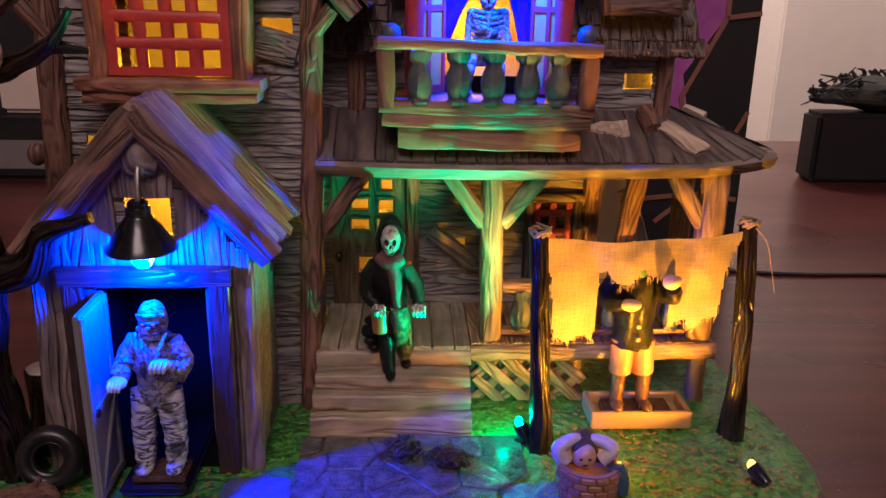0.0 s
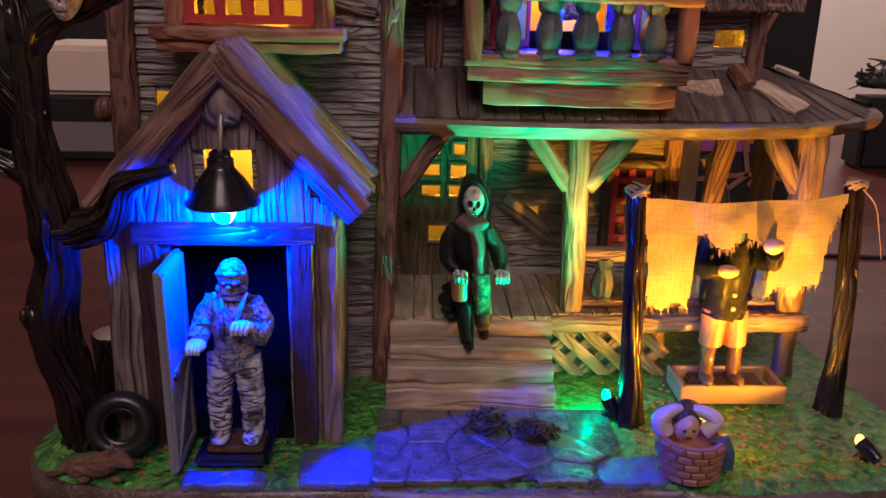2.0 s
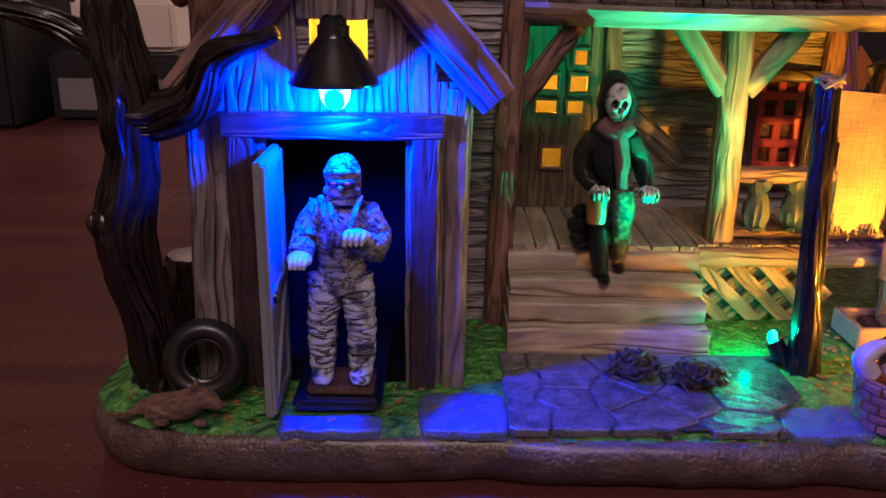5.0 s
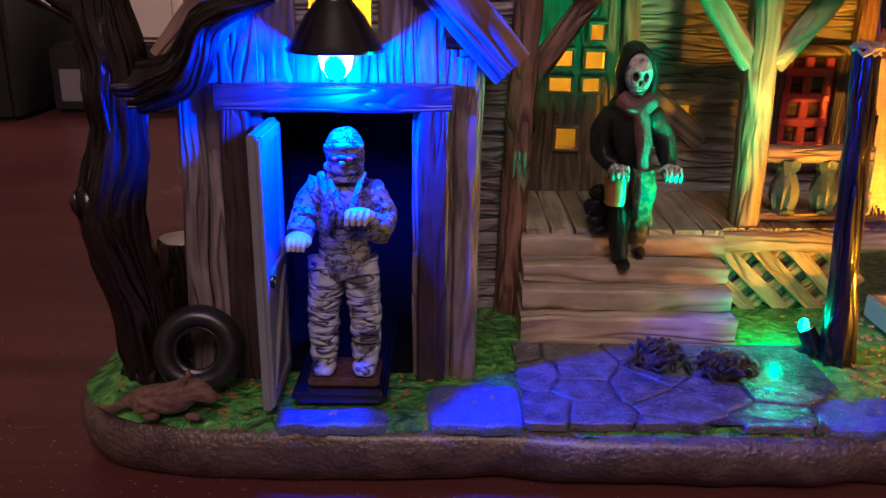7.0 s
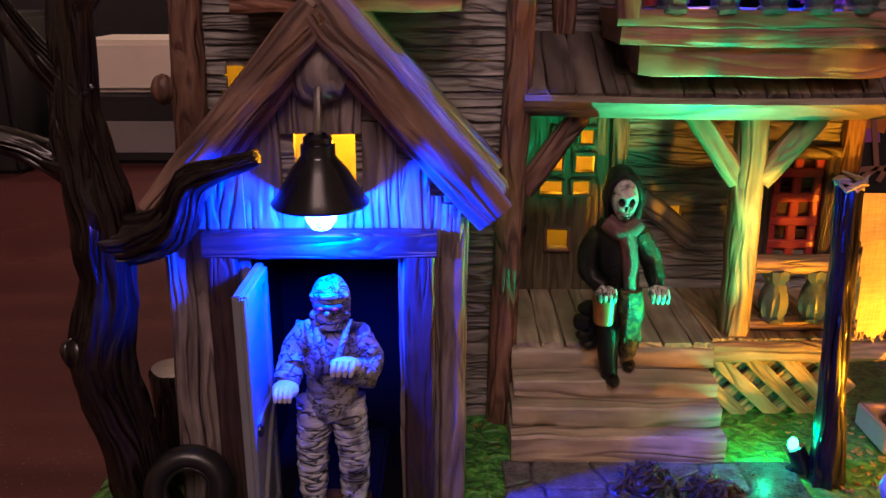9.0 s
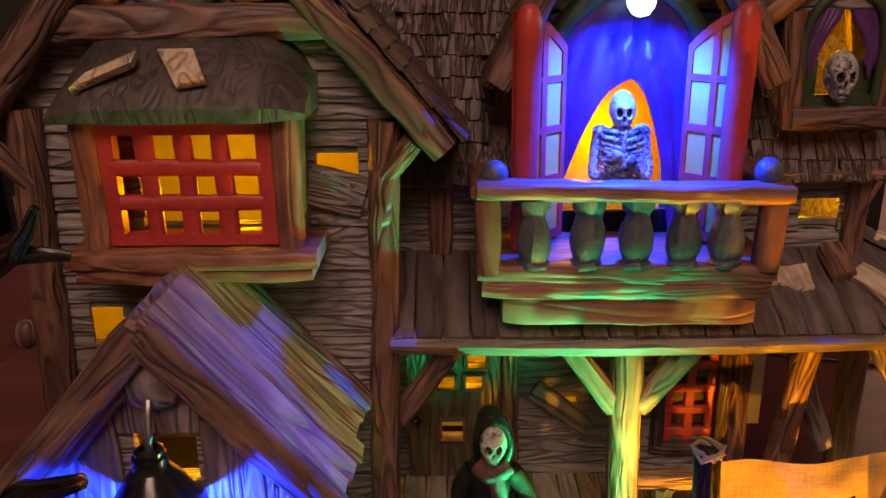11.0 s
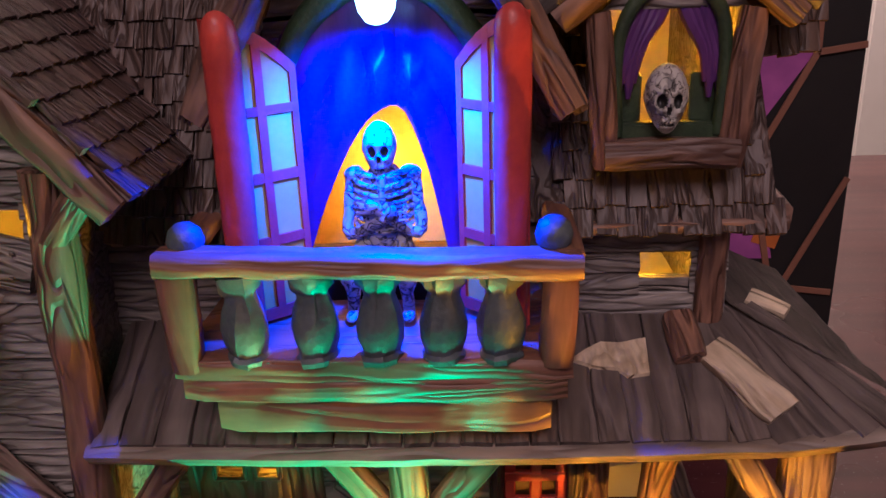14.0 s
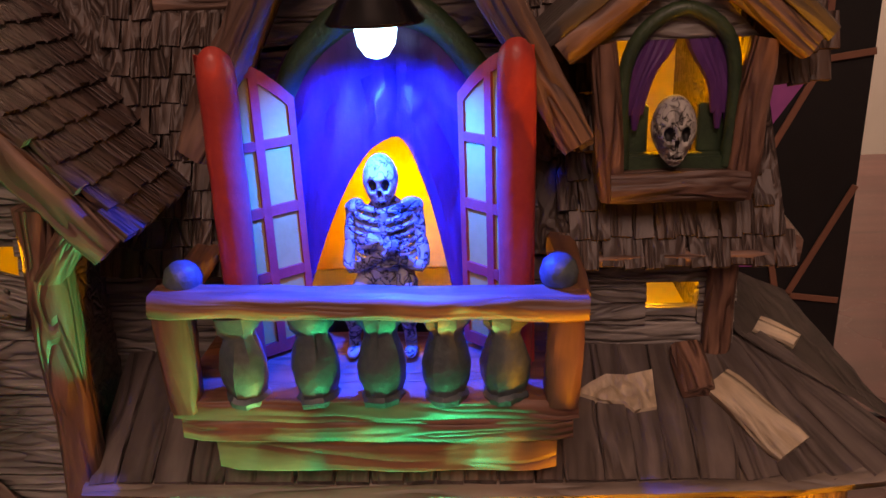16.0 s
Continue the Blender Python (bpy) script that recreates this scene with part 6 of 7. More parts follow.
    tube(bm, [(-0.98, y - 0.22, 8.35), (-1.02, y - 0.30, 8.85), (-0.85, y - 0.33, 9.35), (-0.55, y - 0.36, 9.52), (-0.26, y - 0.33, 9.32), (-0.12, y - 0.30, 8.85), (-0.2, y - 0.22, 8.3)], [0.09, 0.10, 0.10, 0.09, 0.10, 0.10, 0.09], 10, 0, 0.2, 3.0)
    head = skull_shape(0.46)
    for f in head.faces:
        f.material_index = 5 if f.material_index else 1
    add_to(bm, head, None, 0, pose(-0.57, y - 0.30, 8.84))
    for k, (px, pz) in enumerate(((-1.25, 5.45), (-1.38, 5.05), (-1.30, 4.65), (-1.1, 4.85), (-1.15, 4.4))):
        blob(bm, (px, y + 0.35, pz), (0.28, 0.2, 0.24), 3, 0.10, 3.0)
    return figure("hooded_figurine", "black hooded skull-faced figurine with a maroon scarf and bucket", bm, [BLACK_CLOTH, SKULL_BONE, mottled("black_and_gold_trouser_paint", (0.010, 0.010, 0.009), (0.22, 0.15, 0.05), 9.0, 0.35, 1.0, span=(0.46, 0.58)), SCARF, ORANGE_PAINT, SOCKET, HAND_BONE])


hooded()


def monster():
    bm = bmesh.new()
    y = 28.35
    for s, fx in ((-1, 8.0), (1, 9.0)):
        wrap_limb(bm, [(fx, y, 2.5), (fx - s * 0.02, y + 0.05, 3.2), (8.5 + s * 0.42, y + 0.05, 3.85)], [0.24, 0.27, 0.30], 2)
        tube(bm, [(8.5 + s * 0.42, y + 0.05, 3.75), (8.48 + s * 0.38, y + 0.05, 4.4), (8.45 + s * 0.34, y + 0.05, 5.1)], [0.42, 0.44, 0.46], 12, 1, 0.06)
        blob(bm, (fx + s * 0.04, y - 0.3, 2.5), (0.26, 0.46, 0.2), 3, 0.03, 1, 2)
    wrap_limb(bm, [(8.42, y + 0.05, 4.9), (8.42, y + 0.05, 6.0), (8.4, y + 0.05, 7.2), (8.35, y + 0.05, 7.8)], [0.76, 0.70, 0.84, 0.6], 0, 16)
    wrap_limb(bm, [(7.7, y, 7.5), (7.3, y - 0.1, 6.9), (7.4, y - 0.6, 6.75), (7.75, y - 0.9, 6.85)], [0.4, 0.38, 0.33, 0.26], 0)
    blob(bm, (7.95, y - 1.0, 6.83), (0.38, 0.24, 0.25), 3, 0.08, 2.0, 3)
    wrap_limb(bm, [(8.95, y, 7.4), (9.35, y - 0.5, 7.1), (9.4, y - 1.1, 7.25), (9.28, y - 1.45, 7.6)], [0.4, 0.36, 0.32, 0.24], 0)
    blob(bm, (9.22, y - 1.5, 7.9), (0.34, 0.22, 0.26), 3, 0.08, 2.0, 3)
    tube(bm, [(8.35, y, 7.6), (8.35, y - 0.05, 8.0)], [0.36, 0.34], 12, 4)
    blob(bm, (8.3, y - 0.15, 7.75), (0.46, 0.46, 0.62), 4, 0.04, 2, 4)
    for z in (5.4, 5.9):
        blob(bm, (8.4, y - 0.78, z), (0.09, 0.06, 0.09), 2, mi=3)
    return figure("monster_figurine", "green monster figurine in a black jacket and orange trousers", bm, [BLACK_CLOTH, ORANGE_PAINT, BOOT, SKIN, GREEN_SKIN])


tray = thing("wooden_tray", (8.8, 28.5, 1.7), "tan rectangular tray base below the monster", "tray")
bm = bmesh.new()
box(bm, 7.0, 10.7, 27.65, 29.3, 1.7, 1.95, 0.04)
part("tray_bottom", bm, TRAY_PAINT, tray)
for x0, x1, y0, y1 in ((7.0, 10.7, 27.6, 27.8), (7.0, 10.7, 29.2, 29.4), (6.95, 7.15, 27.6, 29.4), (10.55, 10.75, 27.6, 29.4)):
    bm = bmesh.new()
    box(bm, x0, x1, y0 + (0.01 if x1 - x0 < 1 else 0), y1, 1.72, 2.42, 0.04)
    part("tray_side", bm, TRAY_PAINT, tray)
bm = bmesh.new()
box(bm, 7.5, 10.1, 27.95, 29.0, 1.95, 2.32, 0.06)
part("foot_pad", bm, BOOT, tray)
monster()


def skeleton():
    bm = bmesh.new()
    x, y = 2.90, 31.25
    for s in (-1, 1):
        lx = x - 0.66 if s < 0 else x + 0.43
        wrap_limb(bm, [(lx + s * 0.03, y - 0.5, 13.75), (lx, y - 0.5, 14.2), (lx, y - 0.55, 14.6), (x + s * 0.35, y, 15.3)], [0.12, 0.13, 0.2, 0.18], 0)
        blob(bm, (lx, y - 0.62, 14.62), (0.2, 0.18, 0.22), 3, 0.08, 3.0, 2)
        blob(bm, (lx + s * 0.03, y - 0.7, 13.82), (0.14, 0.32, 0.1), 2)
        wrap_limb(bm, [(x + s * 0.60, y + 0.05, 16.60), (x + s * 0.68, y, 16.0), (x + s * 0.70, y - 0.2, 15.4), (x - s * 0.12, y - 0.46, 15.92 + s * 0.08)], [0.17, 0.13, 0.12, 0.11], 0)
        blob(bm, (x - s * 0.22, y - 0.48, 16.0 + s * 0.08), (0.24, 0.1, 0.15), 3, 0.1, 4.0)
        for k in range(4):
            tube(bm, [(x - s * 0.3, y - 0.54, 16.1 + s * 0.08 - k * 0.08), (x - s * 0.5, y - 0.46, 16.16 + s * 0.08 - k * 0.1)], [0.04, 0.03], 6)
        blob(bm, (x + s * 0.56, y + 0.05, 16.6), (0.22, 0.2, 0.16), 3, 0.04, 2.0)
    tube(bm, [(x, y + 0.12, 14.9), (x, y + 0.1, 15.6), (x, y + 0.13, 16.25), (x, y + 0.05, 16.72)], [0.44, 0.46, 0.60, 0.25], 18, 0, 0.10, 2.0, 0.75)
    for k in range(6):
        z = 15.55 + k * 0.18
        for s in (-1, 1):
            tube(bm, [(x, y - 0.32, z - 0.08), (x + s * 0.34, y - 0.3, z), (x + s * 0.56, y - 0.05, z + 0.06), (x + s * 0.5, y + 0.2, z + 0.1)], [0.06, 0.065, 0.065, 0.05], 6)
    for s in (-1, 1):
        tube(bm, [(x, y - 0.3, 16.6), (x + s * 0.35, y - 0.22, 16.66), (x + s * 0.56, y, 16.66)], [0.07, 0.07, 0.08], 6)
        blob(bm, (x + s * 0.25, y + 0.05, 14.95), (0.34, 0.2, 0.26), 3, 0.06, 3.0)
    tube(bm, [(x, y - 0.3, 15.5), (x, y - 0.34, 16.6)], [0.07, 0.09], 8)
    tube(bm, [(x, y, 16.5), (x, y, 16.9)], [0.16, 0.15], 8)

    head = skull_shape(0.43)
    for f in head.faces:
        f.material_index = 1 if f.material_index else 2
    add_to(bm, head, None, 0, pose(x - 0.02, y - 0.05, 17.13))
    return figure("skeleton_figurine", "bony skeleton figurine with folded hands behind the balcony rail", bm, [BONE, SOCKET, SKULL_BONE])


skeleton()


# ---- garden things ----
def spot(x, y, z, aim, mat, label):
    t = thing("garden_spot", (x, y, 1.6), label, "spotlight", "garden spots")
    d = (Vector(aim) - Vector((x, y, z))).normalized()
    c = Vector((x, y, z))
    bm = bmesh.new()
    tube(bm, [c - d * 0.75, c - d * 0.4, c - d * 0.05], [0.2, 0.26, 0.27], 14)
    smooth(part("housing", bm, BLACK_METAL, t, "black housing"))
    bm = bmesh.new()
    tube(bm, [(x, y, 1.55), c - d * 0.5], [0.2, 0.14], 10)
    smooth(part("stake", bm, BLACK_METAL, t))
    bm = bmesh.new()
    blob(bm, c + d * 0.06, (0.14, 0.14, 0.2), 3)
    smooth(part("led", bm, mat, t, "lit led"))


spot(4.15, 27.0, 2.35, (0.6, 29.6, 9.5), LED_GREEN, "small black garden spot with a lit green led")
spot(6.6, 24.5, 2.95, (7.9, 27.2, 10.4), LED_AMBER, "small black garden spot with a lit amber led")
spot(11.75, 24.3, 2.2, (11.0, 26.0, 3.0), LED_AMBER, "small black garden spot with a lit amber led")

banner = thing("torn_banner", (8, 27, 1.6), "torn linen cloth strung between two bark poles", "banner")
for name, pts in (("pole", [(4.9, 26.5, 1.5), (4.75, 26.55, 4.0), (4.6, 26.65, 7.0), (4.45, 26.75, 9.75)]), ("pole", [(12.1, 27.15, 1.5), (12.15, 27.25, 4.0), (12.1, 27.5, 7.0), (11.95, 27.7, 9.9)])):
    bm = bmesh.new()
    tube(bm, pts, [0.5, 0.33, 0.32, 0.30], 36, 0, 0.16, 1.6, ridge=0.06)
    smooth(part(name, bm, BARK, banner, "knotted bark pole"))
bm = bmesh.new()
NX, NZ = 96, 60
rndc = random.Random(2)
fray = [rndc.uniform(-0.12, 0.12) for _ in range(NX + 1)]


def cloth_low(x):
    """How far down the torn cloth hangs at x."""
    pts = [(4.6, 9.3), (4.72, 8.6), (4.9, 7.9), (4.98, 6.4), (5.05, 5.9), (5.4, 5.75), (5.68, 5.55), (6.0, 5.9), (6.26, 5.9), (6.5, 5.5), (6.6, 5.7), (6.62, 7.6), (6.64, 8.3), (6.87, 8.4), (7.04, 7.95), (7.47, 7.72), (7.8, 7.78),
           (8.02, 8.15), (8.18, 8.45), (8.33, 8.0), (8.8, 7.93), (9.18, 7.9), (9.2, 6.0), (9.5, 6.1), (9.82, 6.32), (10.09, 5.8), (10.63, 6.35), (11.04, 6.4), (11.24, 8.1), (11.41, 8.65), (11.8, 9.3)]
    for (a, za), (b, zb) in zip(pts, pts[1:]):
        if a <= x <= b:
            return za + (zb - za) * (x - a) / (b - a)
    return 9.4


grid = {}
for i in range(NX + 1):
    x = 4.55 + (11.85 - 4.55) * i / NX
    for k in range(NZ + 1):
        z = 9.55 - 4.3 * k / NZ
        if z > cloth_low(x) + fray[i] * 0.6:
            sag = 0.22 * math.sin(math.pi * i / NX)
            y = 26.7 + (x - 4.5) * 0.125 + 0.12 * math.sin(x * 1.9 + z * 0.4) + 0.05 * noise.noise(Vector((x * 1.5, 0, z * 1.5))) - 0.15 - 0.12 * math.exp(-((x - 8.3) / 1.1) ** 2) * min(1, (9.55 - z))
            grid[i, k] = bm.verts.new((x, y, z - sag * max(0, 1 - k / 25)))
for (i, k) in list(grid):
    if all((i + a, k + b) in grid for a in (0, 1) for b in (0, 1)):
        bm.faces.new((grid[i, k], grid[i + 1, k], grid[i + 1, k + 1], grid[i, k + 1]))
bmesh.ops.delete(bm, geom=[v for v in bm.verts if not v.link_faces], context="VERTS")
bmesh.ops.solidify(bm, geom=list(bm.faces), thickness=0.03)
smooth(part("cloth", bm, CLOTH, banner, "frayed unbleached linen"), 60)
bm = bmesh.new()
for j in range(150):
    x = rndc.uniform(4.9, 11.6)
    z = cloth_low(x) + 0.06
    y = 26.55 + (x - 4.5) * 0.125 + 0.12 * math.sin(x * 1.9 + z * 0.4) - 0.12 * math.exp(-((x - 8.3) / 1.1) ** 2) * min(1, max(0, 9.55 - z))
    a = Vector((x, y, z))
    b = a + Vector((rndc.uniform(-0.07, 0.07), rndc.uniform(-0.05, 0.05), -rndc.uniform(0.08, 0.3)))
    tube(bm, [a, a.lerp(b, 0.5) + Vector((rndc.uniform(-0.03, 0.03), 0, 0)), b], [0.014, 0.012, 0.006], 4)
tagged(part("fringe", bm, CLOTH, banner, "fine frayed threads"), kind="stuff")
for c in ((4.45, 26.7, 9.72), (11.95, 27.65, 9.8)):
    bm = bmesh.new()
    for j in range(9):
        a = rndc.uniform(0, 6.28)
        p = Vector(c)
        tube(bm, [p + Vector((math.cos(a) * 0.3, math.sin(a) * 0.3, -0.1)), p + Vector((math.cos(a + 1) * 0.34, math.sin(a + 1) * 0.34, 0.1)), p + Vector((math.cos(a + 2) * 0.4, math.sin(a + 2) * 0.36, rndc.uniform(-0.2, 0.25)))], [0.06, 0.06, 0.03], 5)
    part("tie", bm, CLOTH, banner, "pale thread ties")
bm = bmesh.new()
tube(bm, [(12.1, 27.4, 9.7), (12.5, 27.2, 9.2), (12.75, 27.1, 8.2), (12.95, 27.1, 7.4)], [0.03, 0.025, 0.02, 0.015], 5)
part("loose_thread", bm, CLOTH, banner)

tree = thing("bare_tree", (-13.4, 25, 1.6), "gnarled bare tree with glossy dark brown bark", "tree")
bm = bmesh.new()
tube(bm, [(-12.85, 25.0, 1.4), (-12.8, 24.8, 2.4), (-12.95, 24.6, 4.2), (-13.25, 24.4, 6.1), (-12.95, 24.6, 8.0), (-12.95, 24.6, 9.6), (-13.1, 24.6, 10.9), (-13.15, 24.6, 12.2), (-13.0, 24.6, 14.2)], [0.95, 0.68, 0.70, 0.72, 0.60, 0.66, 0.58, 0.50, 0.44], 56, 0, 0.16, 1.1, ridge=0.055)
blob(bm, (-13.6, 24.05, 6.4), (0.42, 0.35, 0.4), 3, 0.1, 1.5)
for p in ((-13.7, 24.7), (-12.2, 24.5), (-12.8, 24.1)):
    tube(bm, [(-12.8, 24.8, 2.4), ((p[0] - 12.8) / 2, (p[1] + 24.8) / 2 - 0.1, 1.85), (p[0], p[1], 1.5)], [0.5, 0.35, 0.15], 10, 0, 0.2)
smooth(part("trunk", bm, BARK, tree), 60)
for pts, r in (([(-12.9, 24.6, 8.9), (-12.1, 24.55, 8.95), (-11.3, 24.4, 9.35), (-10.75, 24.2, 10.3), (-10.0, 24.0, 10.65), (-9.2, 23.9, 10.95)], [0.6, 0.55, 0.5, 0.36, 0.24, 0.17]),
               ([(-13.0, 24.6, 10.4), (-13.9, 24.6, 10.8), (-14.9, 24.5, 11.2), (-16.2, 24.4, 11.6)], [0.5, 0.36, 0.3, 0.22]),
               ([(-13.0, 24.6, 14.0), (-12.3, 24.6, 14.7), (-11.4, 24.55, 15.05), (-10.4, 24.2, 15.5), (-9.7, 24.0, 15.9)], [0.44, 0.34, 0.3, 0.26, 0.2]),
               ([(-9.8, 24.05, 15.8), (-9.4, 23.8, 16.3), (-9.05, 23.66, 16.8)], [0.2, 0.15, 0.1]), ([(-9.9, 24.1, 15.75), (-9.4, 24.2, 15.75), (-8.85, 24.3, 15.65)], [0.2, 0.16, 0.1]),
               ([(-13.0, 24.6, 14.0), (-13.4, 24.7, 15.6), (-13.2, 24.9, 17.2)], [0.44, 0.3, 0.2]), ([(-12.95, 24.5, 12.0), (-13.9, 24.4, 13.2), (-14.6, 24.2, 14.6)], [0.42, 0.28, 0.15])):
    bm = bmesh.new()
    tube(bm, pts, r, 40, 0, 0.2, 1.5, ridge=0.06)
    smooth(part("limb", bm, BARK, tree), 60)
skull((-11.6, 23.95, 15.55), 0.6, "white skull with black sockets hung on the branch")

tyre = thing("tyre", (-11.4, 24.0, 1.8), "old black tyre leaning against the trunk", "tyre")
bm = bmesh.new()
torus(bm, (-11.42, 24.05, 2.88), 0.78, 0.28, (0.1, -1, 0.25), 36, 14, squash=1.25)
smooth(part("tread", bm, RUBBER, tyre))
bm = bmesh.new()
torus(bm, (-11.42, 23.95, 2.90), 0.55, 0.09, (0.1, -1, 0.25), 32, 8)
smooth(part("bead", bm, RUBBER, tyre))

bm = bmesh.new()
tube(bm, [(-12.95, 23.2, 1.9), (-12.6, 23.15, 2.02), (-12.15, 23.1, 2.08), (-11.7, 23.05, 2.18), (-11.35, 23.0, 2.34), (-11.05, 22.95, 2.3), (-10.75, 22.92, 2.18)], [0.10, 0.27, 0.35, 0.36, 0.31, 0.22, 0.08], 24, 0, 0.16, 4.0)
blob(bm, (-12.35, 22.92, 2.05), (0.30, 0.2, 0.26), 4, 0.12, 4.0)
for dy in (-0.16, 0.16):
    blob(bm, (-11.42, 23.0 + dy, 2.66), (0.07, 0.09, 0.13), 3)
tube(bm, [(-12.8, 23.2, 2.0), (-13.25, 23.1, 1.8), (-13.6, 23.25, 1.78)], [0.14, 0.09, 0.04], 8)
for x in (-12.25, -11.3):
    blob(bm, (x, 22.85, 1.76), (0.2, 0.12, 0.09), 3)
tagged(smooth(part("rat_figure", bm, RAT_FUR), 60), "brown moulded rat crouching on the grass", "rat figure")

stump = thing("log_stump", (-12.4, 26.6, 1.6), "sawn log stump with a pale top", "stump")
bm = bmesh.new()
lathe(bm, (-12.4, 26.6), [(0.85, 1.4), (0.66, 2.2), (0.62, 3.4), (0.64, 4.7), (0.58, 4.8)], 18, rough=0.08)
smooth(part("log", bm, BARK, stump), 60)
bm = bmesh.new()
lathe(bm, (-12.4, 26.6), [(0.58, 4.78), (0.57, 4.84), (0.3, 4.86), (0.05, 4.86)], 18, rough=0.03)
smooth(part("sawn_top", bm, LOG_TOP, stump, "pale sawn top"))

for cx, cy, s in ((-0.1, 25.95, 0.9), (1.45, 25.35, 0.85)):
    bm = bmesh.new()
    rb = random.Random(int(cx * 10) + 40)
    blob(bm, (cx, cy, 1.85), (0.6 * s, 0.45 * s, 0.35 * s), 3, 0.12, 2)
    for j in range(46):
        a, e = rb.uniform(0, 6.28), rb.uniform(0.1, 1.4)
        c = Vector((cx + math.cos(a) * math.cos(e) * 0.7 * s, cy + math.sin(a) * math.cos(e) * 0.5 * s, 1.8 + math.sin(e) * 0.42 * s))
        tube(bm, [c, c + Vector((rb.uniform(-0.2, 0.2), rb.uniform(-0.2, 0.2), 0.16)), c + Vector((rb.uniform(-0.3, 0.3), rb.uniform(-0.3, 0.1), rb.uniform(-0.05, 0.2))), c + Vector((rb.uniform(-0.35, 0.35), rb.uniform(-0.3, 0.1), -0.1))], [0.06, 0.065, 0.06, 0.03], 5)
    tagged(smooth(part("tangled_plant", bm, BUSH), 60), "dark tangled withered plant beside the steps", "plant", "withered plants by the steps")

basket = thing("basket", (6.0, 23.5, 1.6), "round brown woven basket standing on the grass", "basket")
bm = bmesh.new()
lathe(bm, (5.95, 23.5), [(0.82, 1.6), (0.9, 1.7), (0.98, 2.5), (1.0, 2.95), (0.85, 2.95), (0.8, 2.5)], 20)
smooth(part("shell", bm, BASKET, basket))
for r in range(5):
    for j in range(14):
        a = 2 * math.pi * (j + 0.5 * (r % 2)) / 14
        rad = 0.90 + 0.024 * r
        c = Vector((5.95 + rad * math.cos(a), 23.5 + rad * math.sin(a), 1.8 + r * 0.25))
        bm = bmesh.new()
        tng = Vector((-math.sin(a), math.cos(a), 0)) * 0.19
        beam(bm, c - tng, c + tng, 0.2, 0.14, ref=(math.cos(a), math.sin(a), 0), n=1, rough=0.02)
        part("weave", bm, BASKET, basket)
bm = bmesh.new()
blob(bm, (5.75, 23.45, 3.2), (0.38, 0.38, 0.44), 4, 0.03, 2, 1)
blob(bm, (5.76, 23.58, 3.36), (0.44, 0.36, 0.36), 3, 0.08, 3, 2)
tube(bm, [(5.2, 23.6, 2.95), (4.95, 23.6, 3.35), (5.3, 23.7, 3.6), (5.6, 23.8, 3.6)], [0.28, 0.26, 0.22, 0.2], 10, 0, 0.1)
tube(bm, [(6.35, 23.6, 2.95), (6.7, 23.6, 3.3), (6.4, 23.7, 3.55), (6.0, 23.8, 3.6)], [0.28, 0.26, 0.22, 0.2], 10, 0, 0.1)
tube(bm, [(5.5, 23.9, 3.4), (5.9, 23.95, 3.6), (6.2, 23.9, 3.4)], [0.26, 0.3, 0.26], 10, 2, 0.15)
tube(bm, [(6.75, 23.2, 2.95), (6.95, 23.1, 2.5), (6.98, 23.1, 2.0)], [0.26, 0.24, 0.2], 10, 3, 0.1)
for dx in (-0.14, 0.14):
    blob(bm, (5.72 + dx, 23.08, 3.26), (0.06, 0.04, 0.05), 2, mi=4)
blob(bm, (5.72, 23.07, 3.05), (0.1, 0.04, 0.03), 2, mi=4)
figure("basket_figurine", "small figurine with arms behind its head rising from the basket", bm, [LILAC, SKIN, BUSH, mottled("blue_sleeve_paint", (0.03, 0.07, 0.12), (0.06, 0.12, 0.18), 1.5, 0.4, 0.4), SOCKET])

# fallen leaves on the moulded grass
bm = bmesh.new()
rl = random.Random(77)
for j in range(380):
    x, y = rl.uniform(4.5, 13.6), rl.uniform(23.0, 29.5)
    if rl.random() < 0.12:
        x, y = rl.uniform(-13.5, -3.8), rl.uniform(23.0, 25.2)
    z, a, s = ground_height(x, y) + 0.08, rl.uniform(0, 6.28), rl.uniform(0.05, 0.12)
    u, v = Vector((math.cos(a), math.sin(a), rl.uniform(-0.2, 0.2))) * s, Vector((-math.sin(a), math.cos(a), rl.uniform(-0.2, 0.2))) * s * 0.55
    c = Vector((x, y, z))
    ring = [c + u, c + v, c - u, c - v]
    loft(bm, [[p - Vector((0, 0, 0.05)) for p in ring], ring])
tagged(part("fallen_leaves", bm, LEAF), "ochre and brown moulded leaves strewn over the grass", "leaves", kind="stuff")


# ---- things on the far side of the table ----
cable = bmesh.new()
tube(cable, [(16, 51.5, 0.13), (24, 49.5, 0.13), (34, 49.2, 0.13), (60, 46.5, 0.13)], [0.13, 0.13, 0.13, 0.13], 10)
tagged(smooth(part("cable", cable, BLACK_PLASTIC)), "thin black cable lying across the table", "cable")
bx = thing("black_box", (42, 78, 0), "black plastic box standing on the table", "box")
bm = bmesh.new()
box(bm, 37.6, 62, 75, 78.5, 0, 6.5, 0.4)
part("case", bm, BLACK_PLASTIC, bx)
bm = bmesh.new()
rf = random.Random(4)
blob(bm, (45, 77, 8.0), (7.5, 2.6, 1.7), 3, 0.8, 0.3)
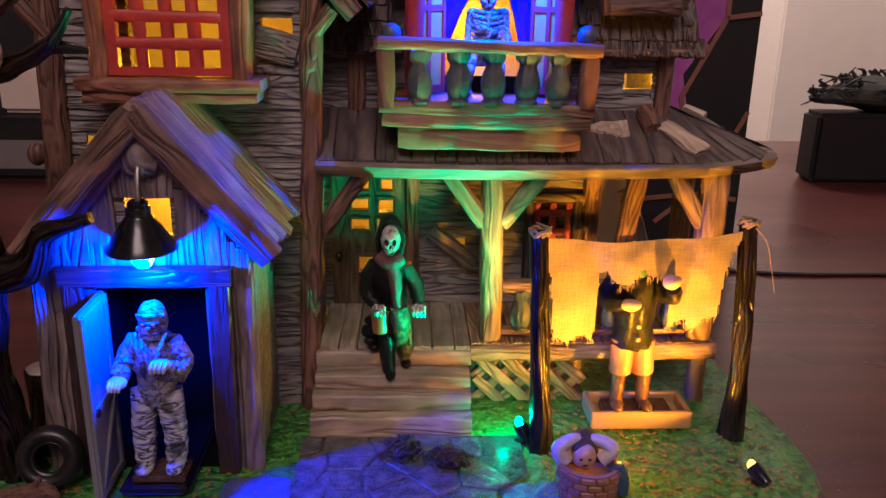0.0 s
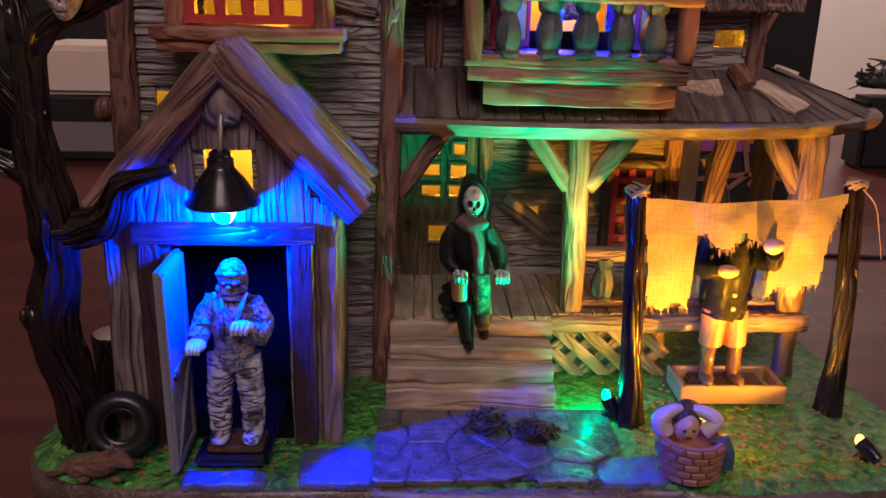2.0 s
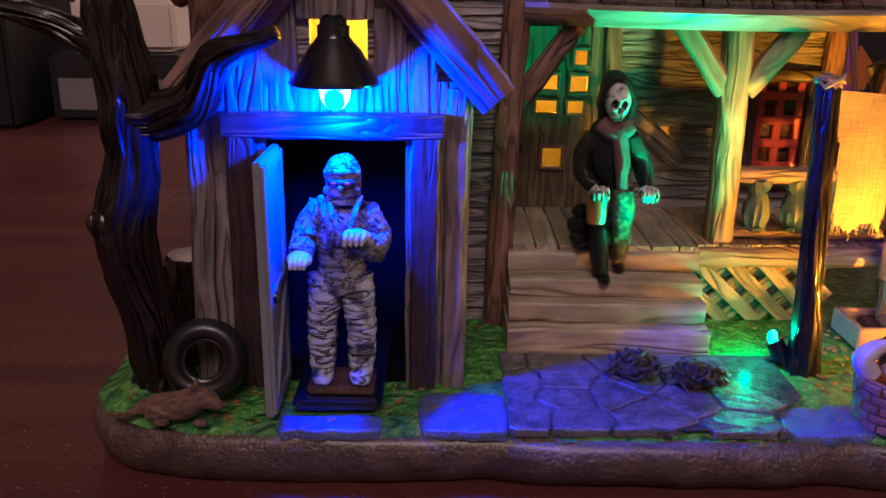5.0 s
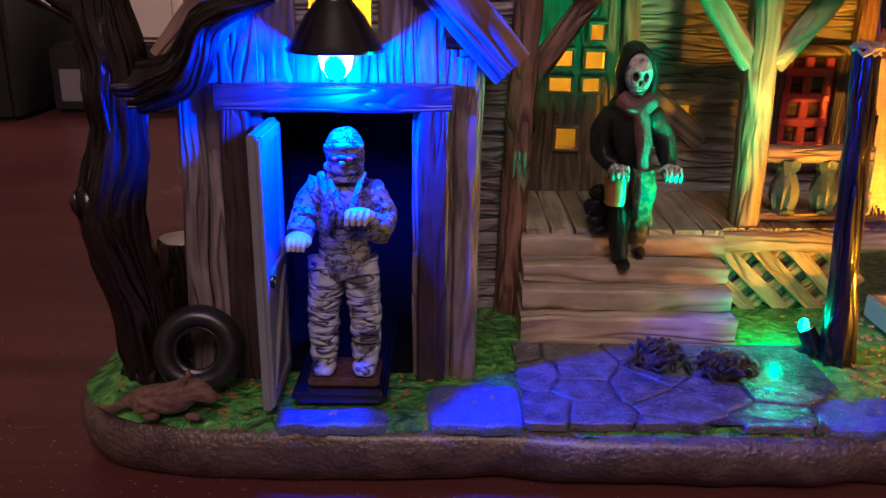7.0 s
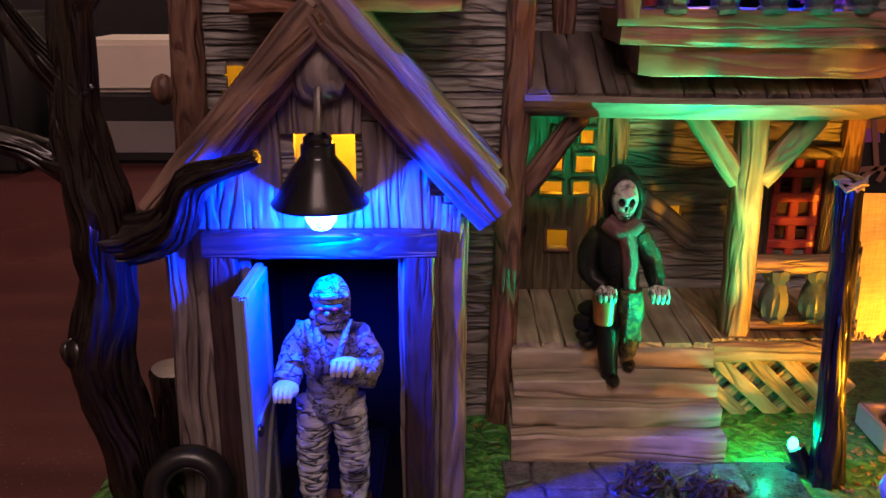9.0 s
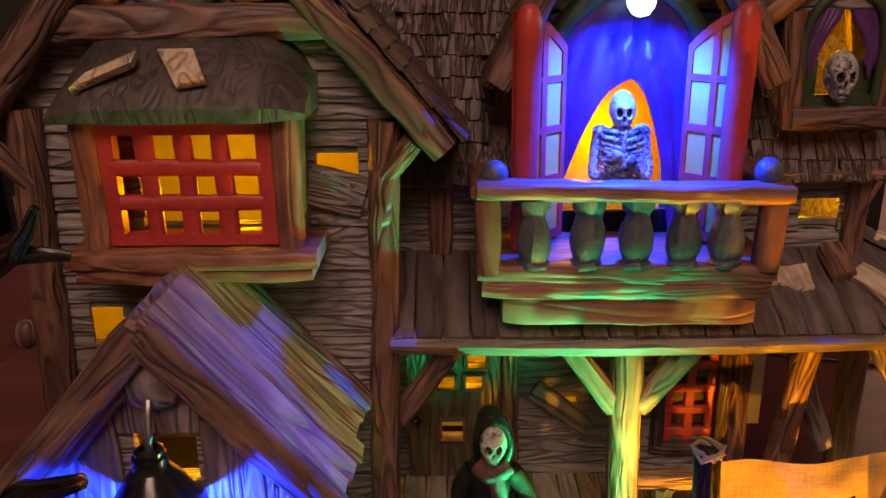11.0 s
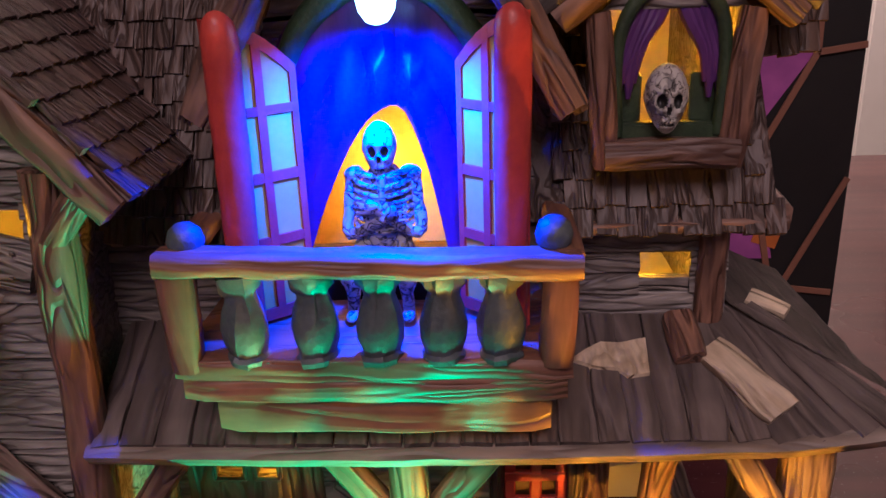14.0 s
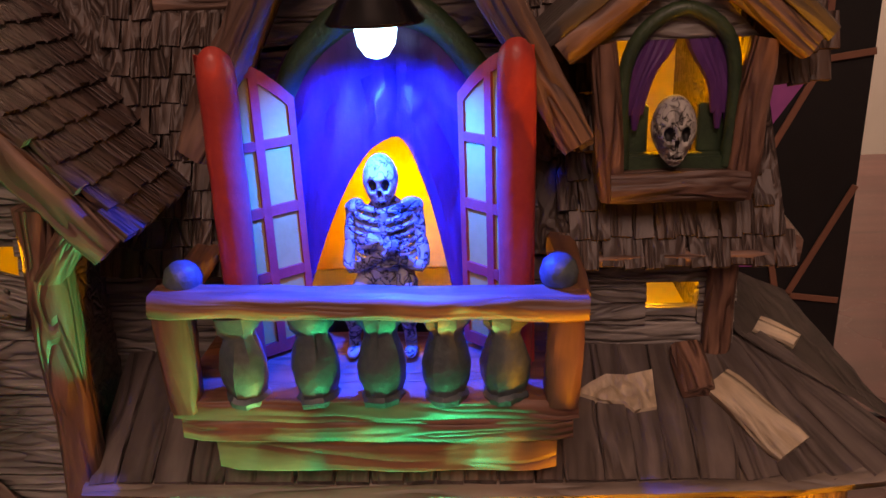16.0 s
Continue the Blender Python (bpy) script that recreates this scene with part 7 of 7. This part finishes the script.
for j in range(120):
    a, e = rf.uniform(0, 6.28), rf.uniform(-0.3, 1.2)
    c = Vector((45 + 7 * math.cos(a) * math.cos(e), 77 + 2.6 * math.sin(a) * math.cos(e), 8.0 + 1.7 * math.sin(e)))
    tube(bm, [c, c + Vector((rf.uniform(-1, 1), rf.uniform(-0.6, 0.6), rf.uniform(0, 0.8))), c + Vector((rf.uniform(-1.6, 1.6), rf.uniform(-1, 1), rf.uniform(-0.6, 1.2)))], [0.2, 0.14, 0.05], 4)
tagged(part("furry_toy", bm, FUR), "dark furry toy lying on the black box", "toy")
card = thing("printed_box", (20, 55, 0), "black printed box with purple panel and salmon web lines", "box")
bm = bmesh.new()
box(bm, -6, 22.8, 55, 66, 0, 34, 0.2)
part("carton", bm, BLACK_PLASTIC, card)
bm = bmesh.new()
prism(bm, [(8, 5.5), (19.4, 5.5), (18.0, 12), (20.4, 15.6), (20.0, 33), (8, 33)], 54.9, 55.0)
part("purple_panel", bm, PURPLE_PRINT, card)
for a, b in (((19.4, 4.0), (18.0, 10.5)), ((18.0, 10.5), (20.5, 15.6)), ((20.5, 15.6), (22.7, 15.9)), ((20.5, 15.6), (20.2, 33)), ((19.6, 3.2), (22.6, 9.6)), ((17.0, 2.0), (19.4, 4.0)), ((19.4, 4.0), (22.5, 3.6)), ((14, 3.4), (19.4, 4.0))):
    bm = bmesh.new()
    beam(bm, (a[0], 54.85, a[1]), (b[0], 54.85, b[1]), 0.34, 0.12, n=1, rough=0)
    part("web_line", bm, SALMON_PRINT, card)
bm = bmesh.new()
prism(bm, [(18.3, 6.4), (19.5, 6.0), (19.9, 7.4), (18.9, 8.6)], 54.86, 54.96)
part("orange_mark", bm, ORANGE_PRINT, card)
# furniture and pale boxes on the far side, beyond the tower
cab = thing("dark_cabinet", (-60, 100, -75), "low black cabinet behind the table", "cabinet")
bm = bmesh.new()
box(bm, -140, -20, 103, 140, -75, 32, 1.0)
part("carcass", bm, DARK_CLOTH, cab)
for x0, x1, y0, y1, z0, z1, mt, nm, lb, ct in ((-36.0, -27.5, 76, 84, 5.6, 9.8, CREAM_CARD, "cream_box", "small cream cardboard box on a black stand", "box"), (-37.5, -26.5, 74, 86, 0, 5.5, BLACK_PLASTIC, "black_stand", "black plastic stand on the table", "stand"),
                                              (-60, -38.5, 70, 82, 0, 12, BLACK_PLASTIC, "black_case", "black plastic case on the table", "case")):
    t = thing(nm, ((x0 + x1) / 2, y0, z0), lb, ct)
    bm = bmesh.new()
    box(bm, x0, x1, y0, y1, z0, z1, 0.4)
    part("body", bm, mt, t)
    if nm == "black_case":
        bm = bmesh.new()
        box(bm, x0 + 1.5, x1 - 1.5, y0 - 0.2, y0 - 0.01, 2.0, 10.5, 0.1)
        part("front_panel", bm, DARK_CLOTH, t)
    if nm == "black_stand":
        bm = bmesh.new()
        box(bm, x0 + 0.8, x1 - 0.6, y0 - 0.15, y0, 1.0, 3.6, 0.1)
        part("grey_panel", bm, GREY_PLASTIC, t)
col = bmesh.new()
box(col, 88, 130, 200, 230, -75, 180, 0.5)
tagged(part("wall_pier", col, WALL_PAINT), kind="structure")

# pale broken laths on the tower roof
for a, b, w in (((-5.7, 30.55, 21.85), (-4.75, 30.75, 20.75), 0.4), ((-5.5, 30.95, 21.6), (-4.55, 31.05, 20.55), 0.34), ((-5.35, 30.4, 21.45), (-4.95, 31.2, 21.05), 0.26)):
    bm = bmesh.new()
    beam(bm, a, b, w, 0.2, ref=(0.75, 0, 0.66), n=6, rough=0.08)
    smooth(part("pale_lath", bm, PALE_PLANK, RIGHT_SLOPE, "pale broken lath"), 45)

# ---- the tower's shingles, last ----
TM = shingle_meshes(0.46, 0.56, PURPLE_SHINGLE)
upv = Vector((-5.85, 0, 6.8)).normalized()
lay_shingles(RIGHT_SLOPE, Vector((-1.42, 29.15, 16.92)), (0, 1, 0), upv, 7.6, 8.4, TM, 0.46, 0.56)
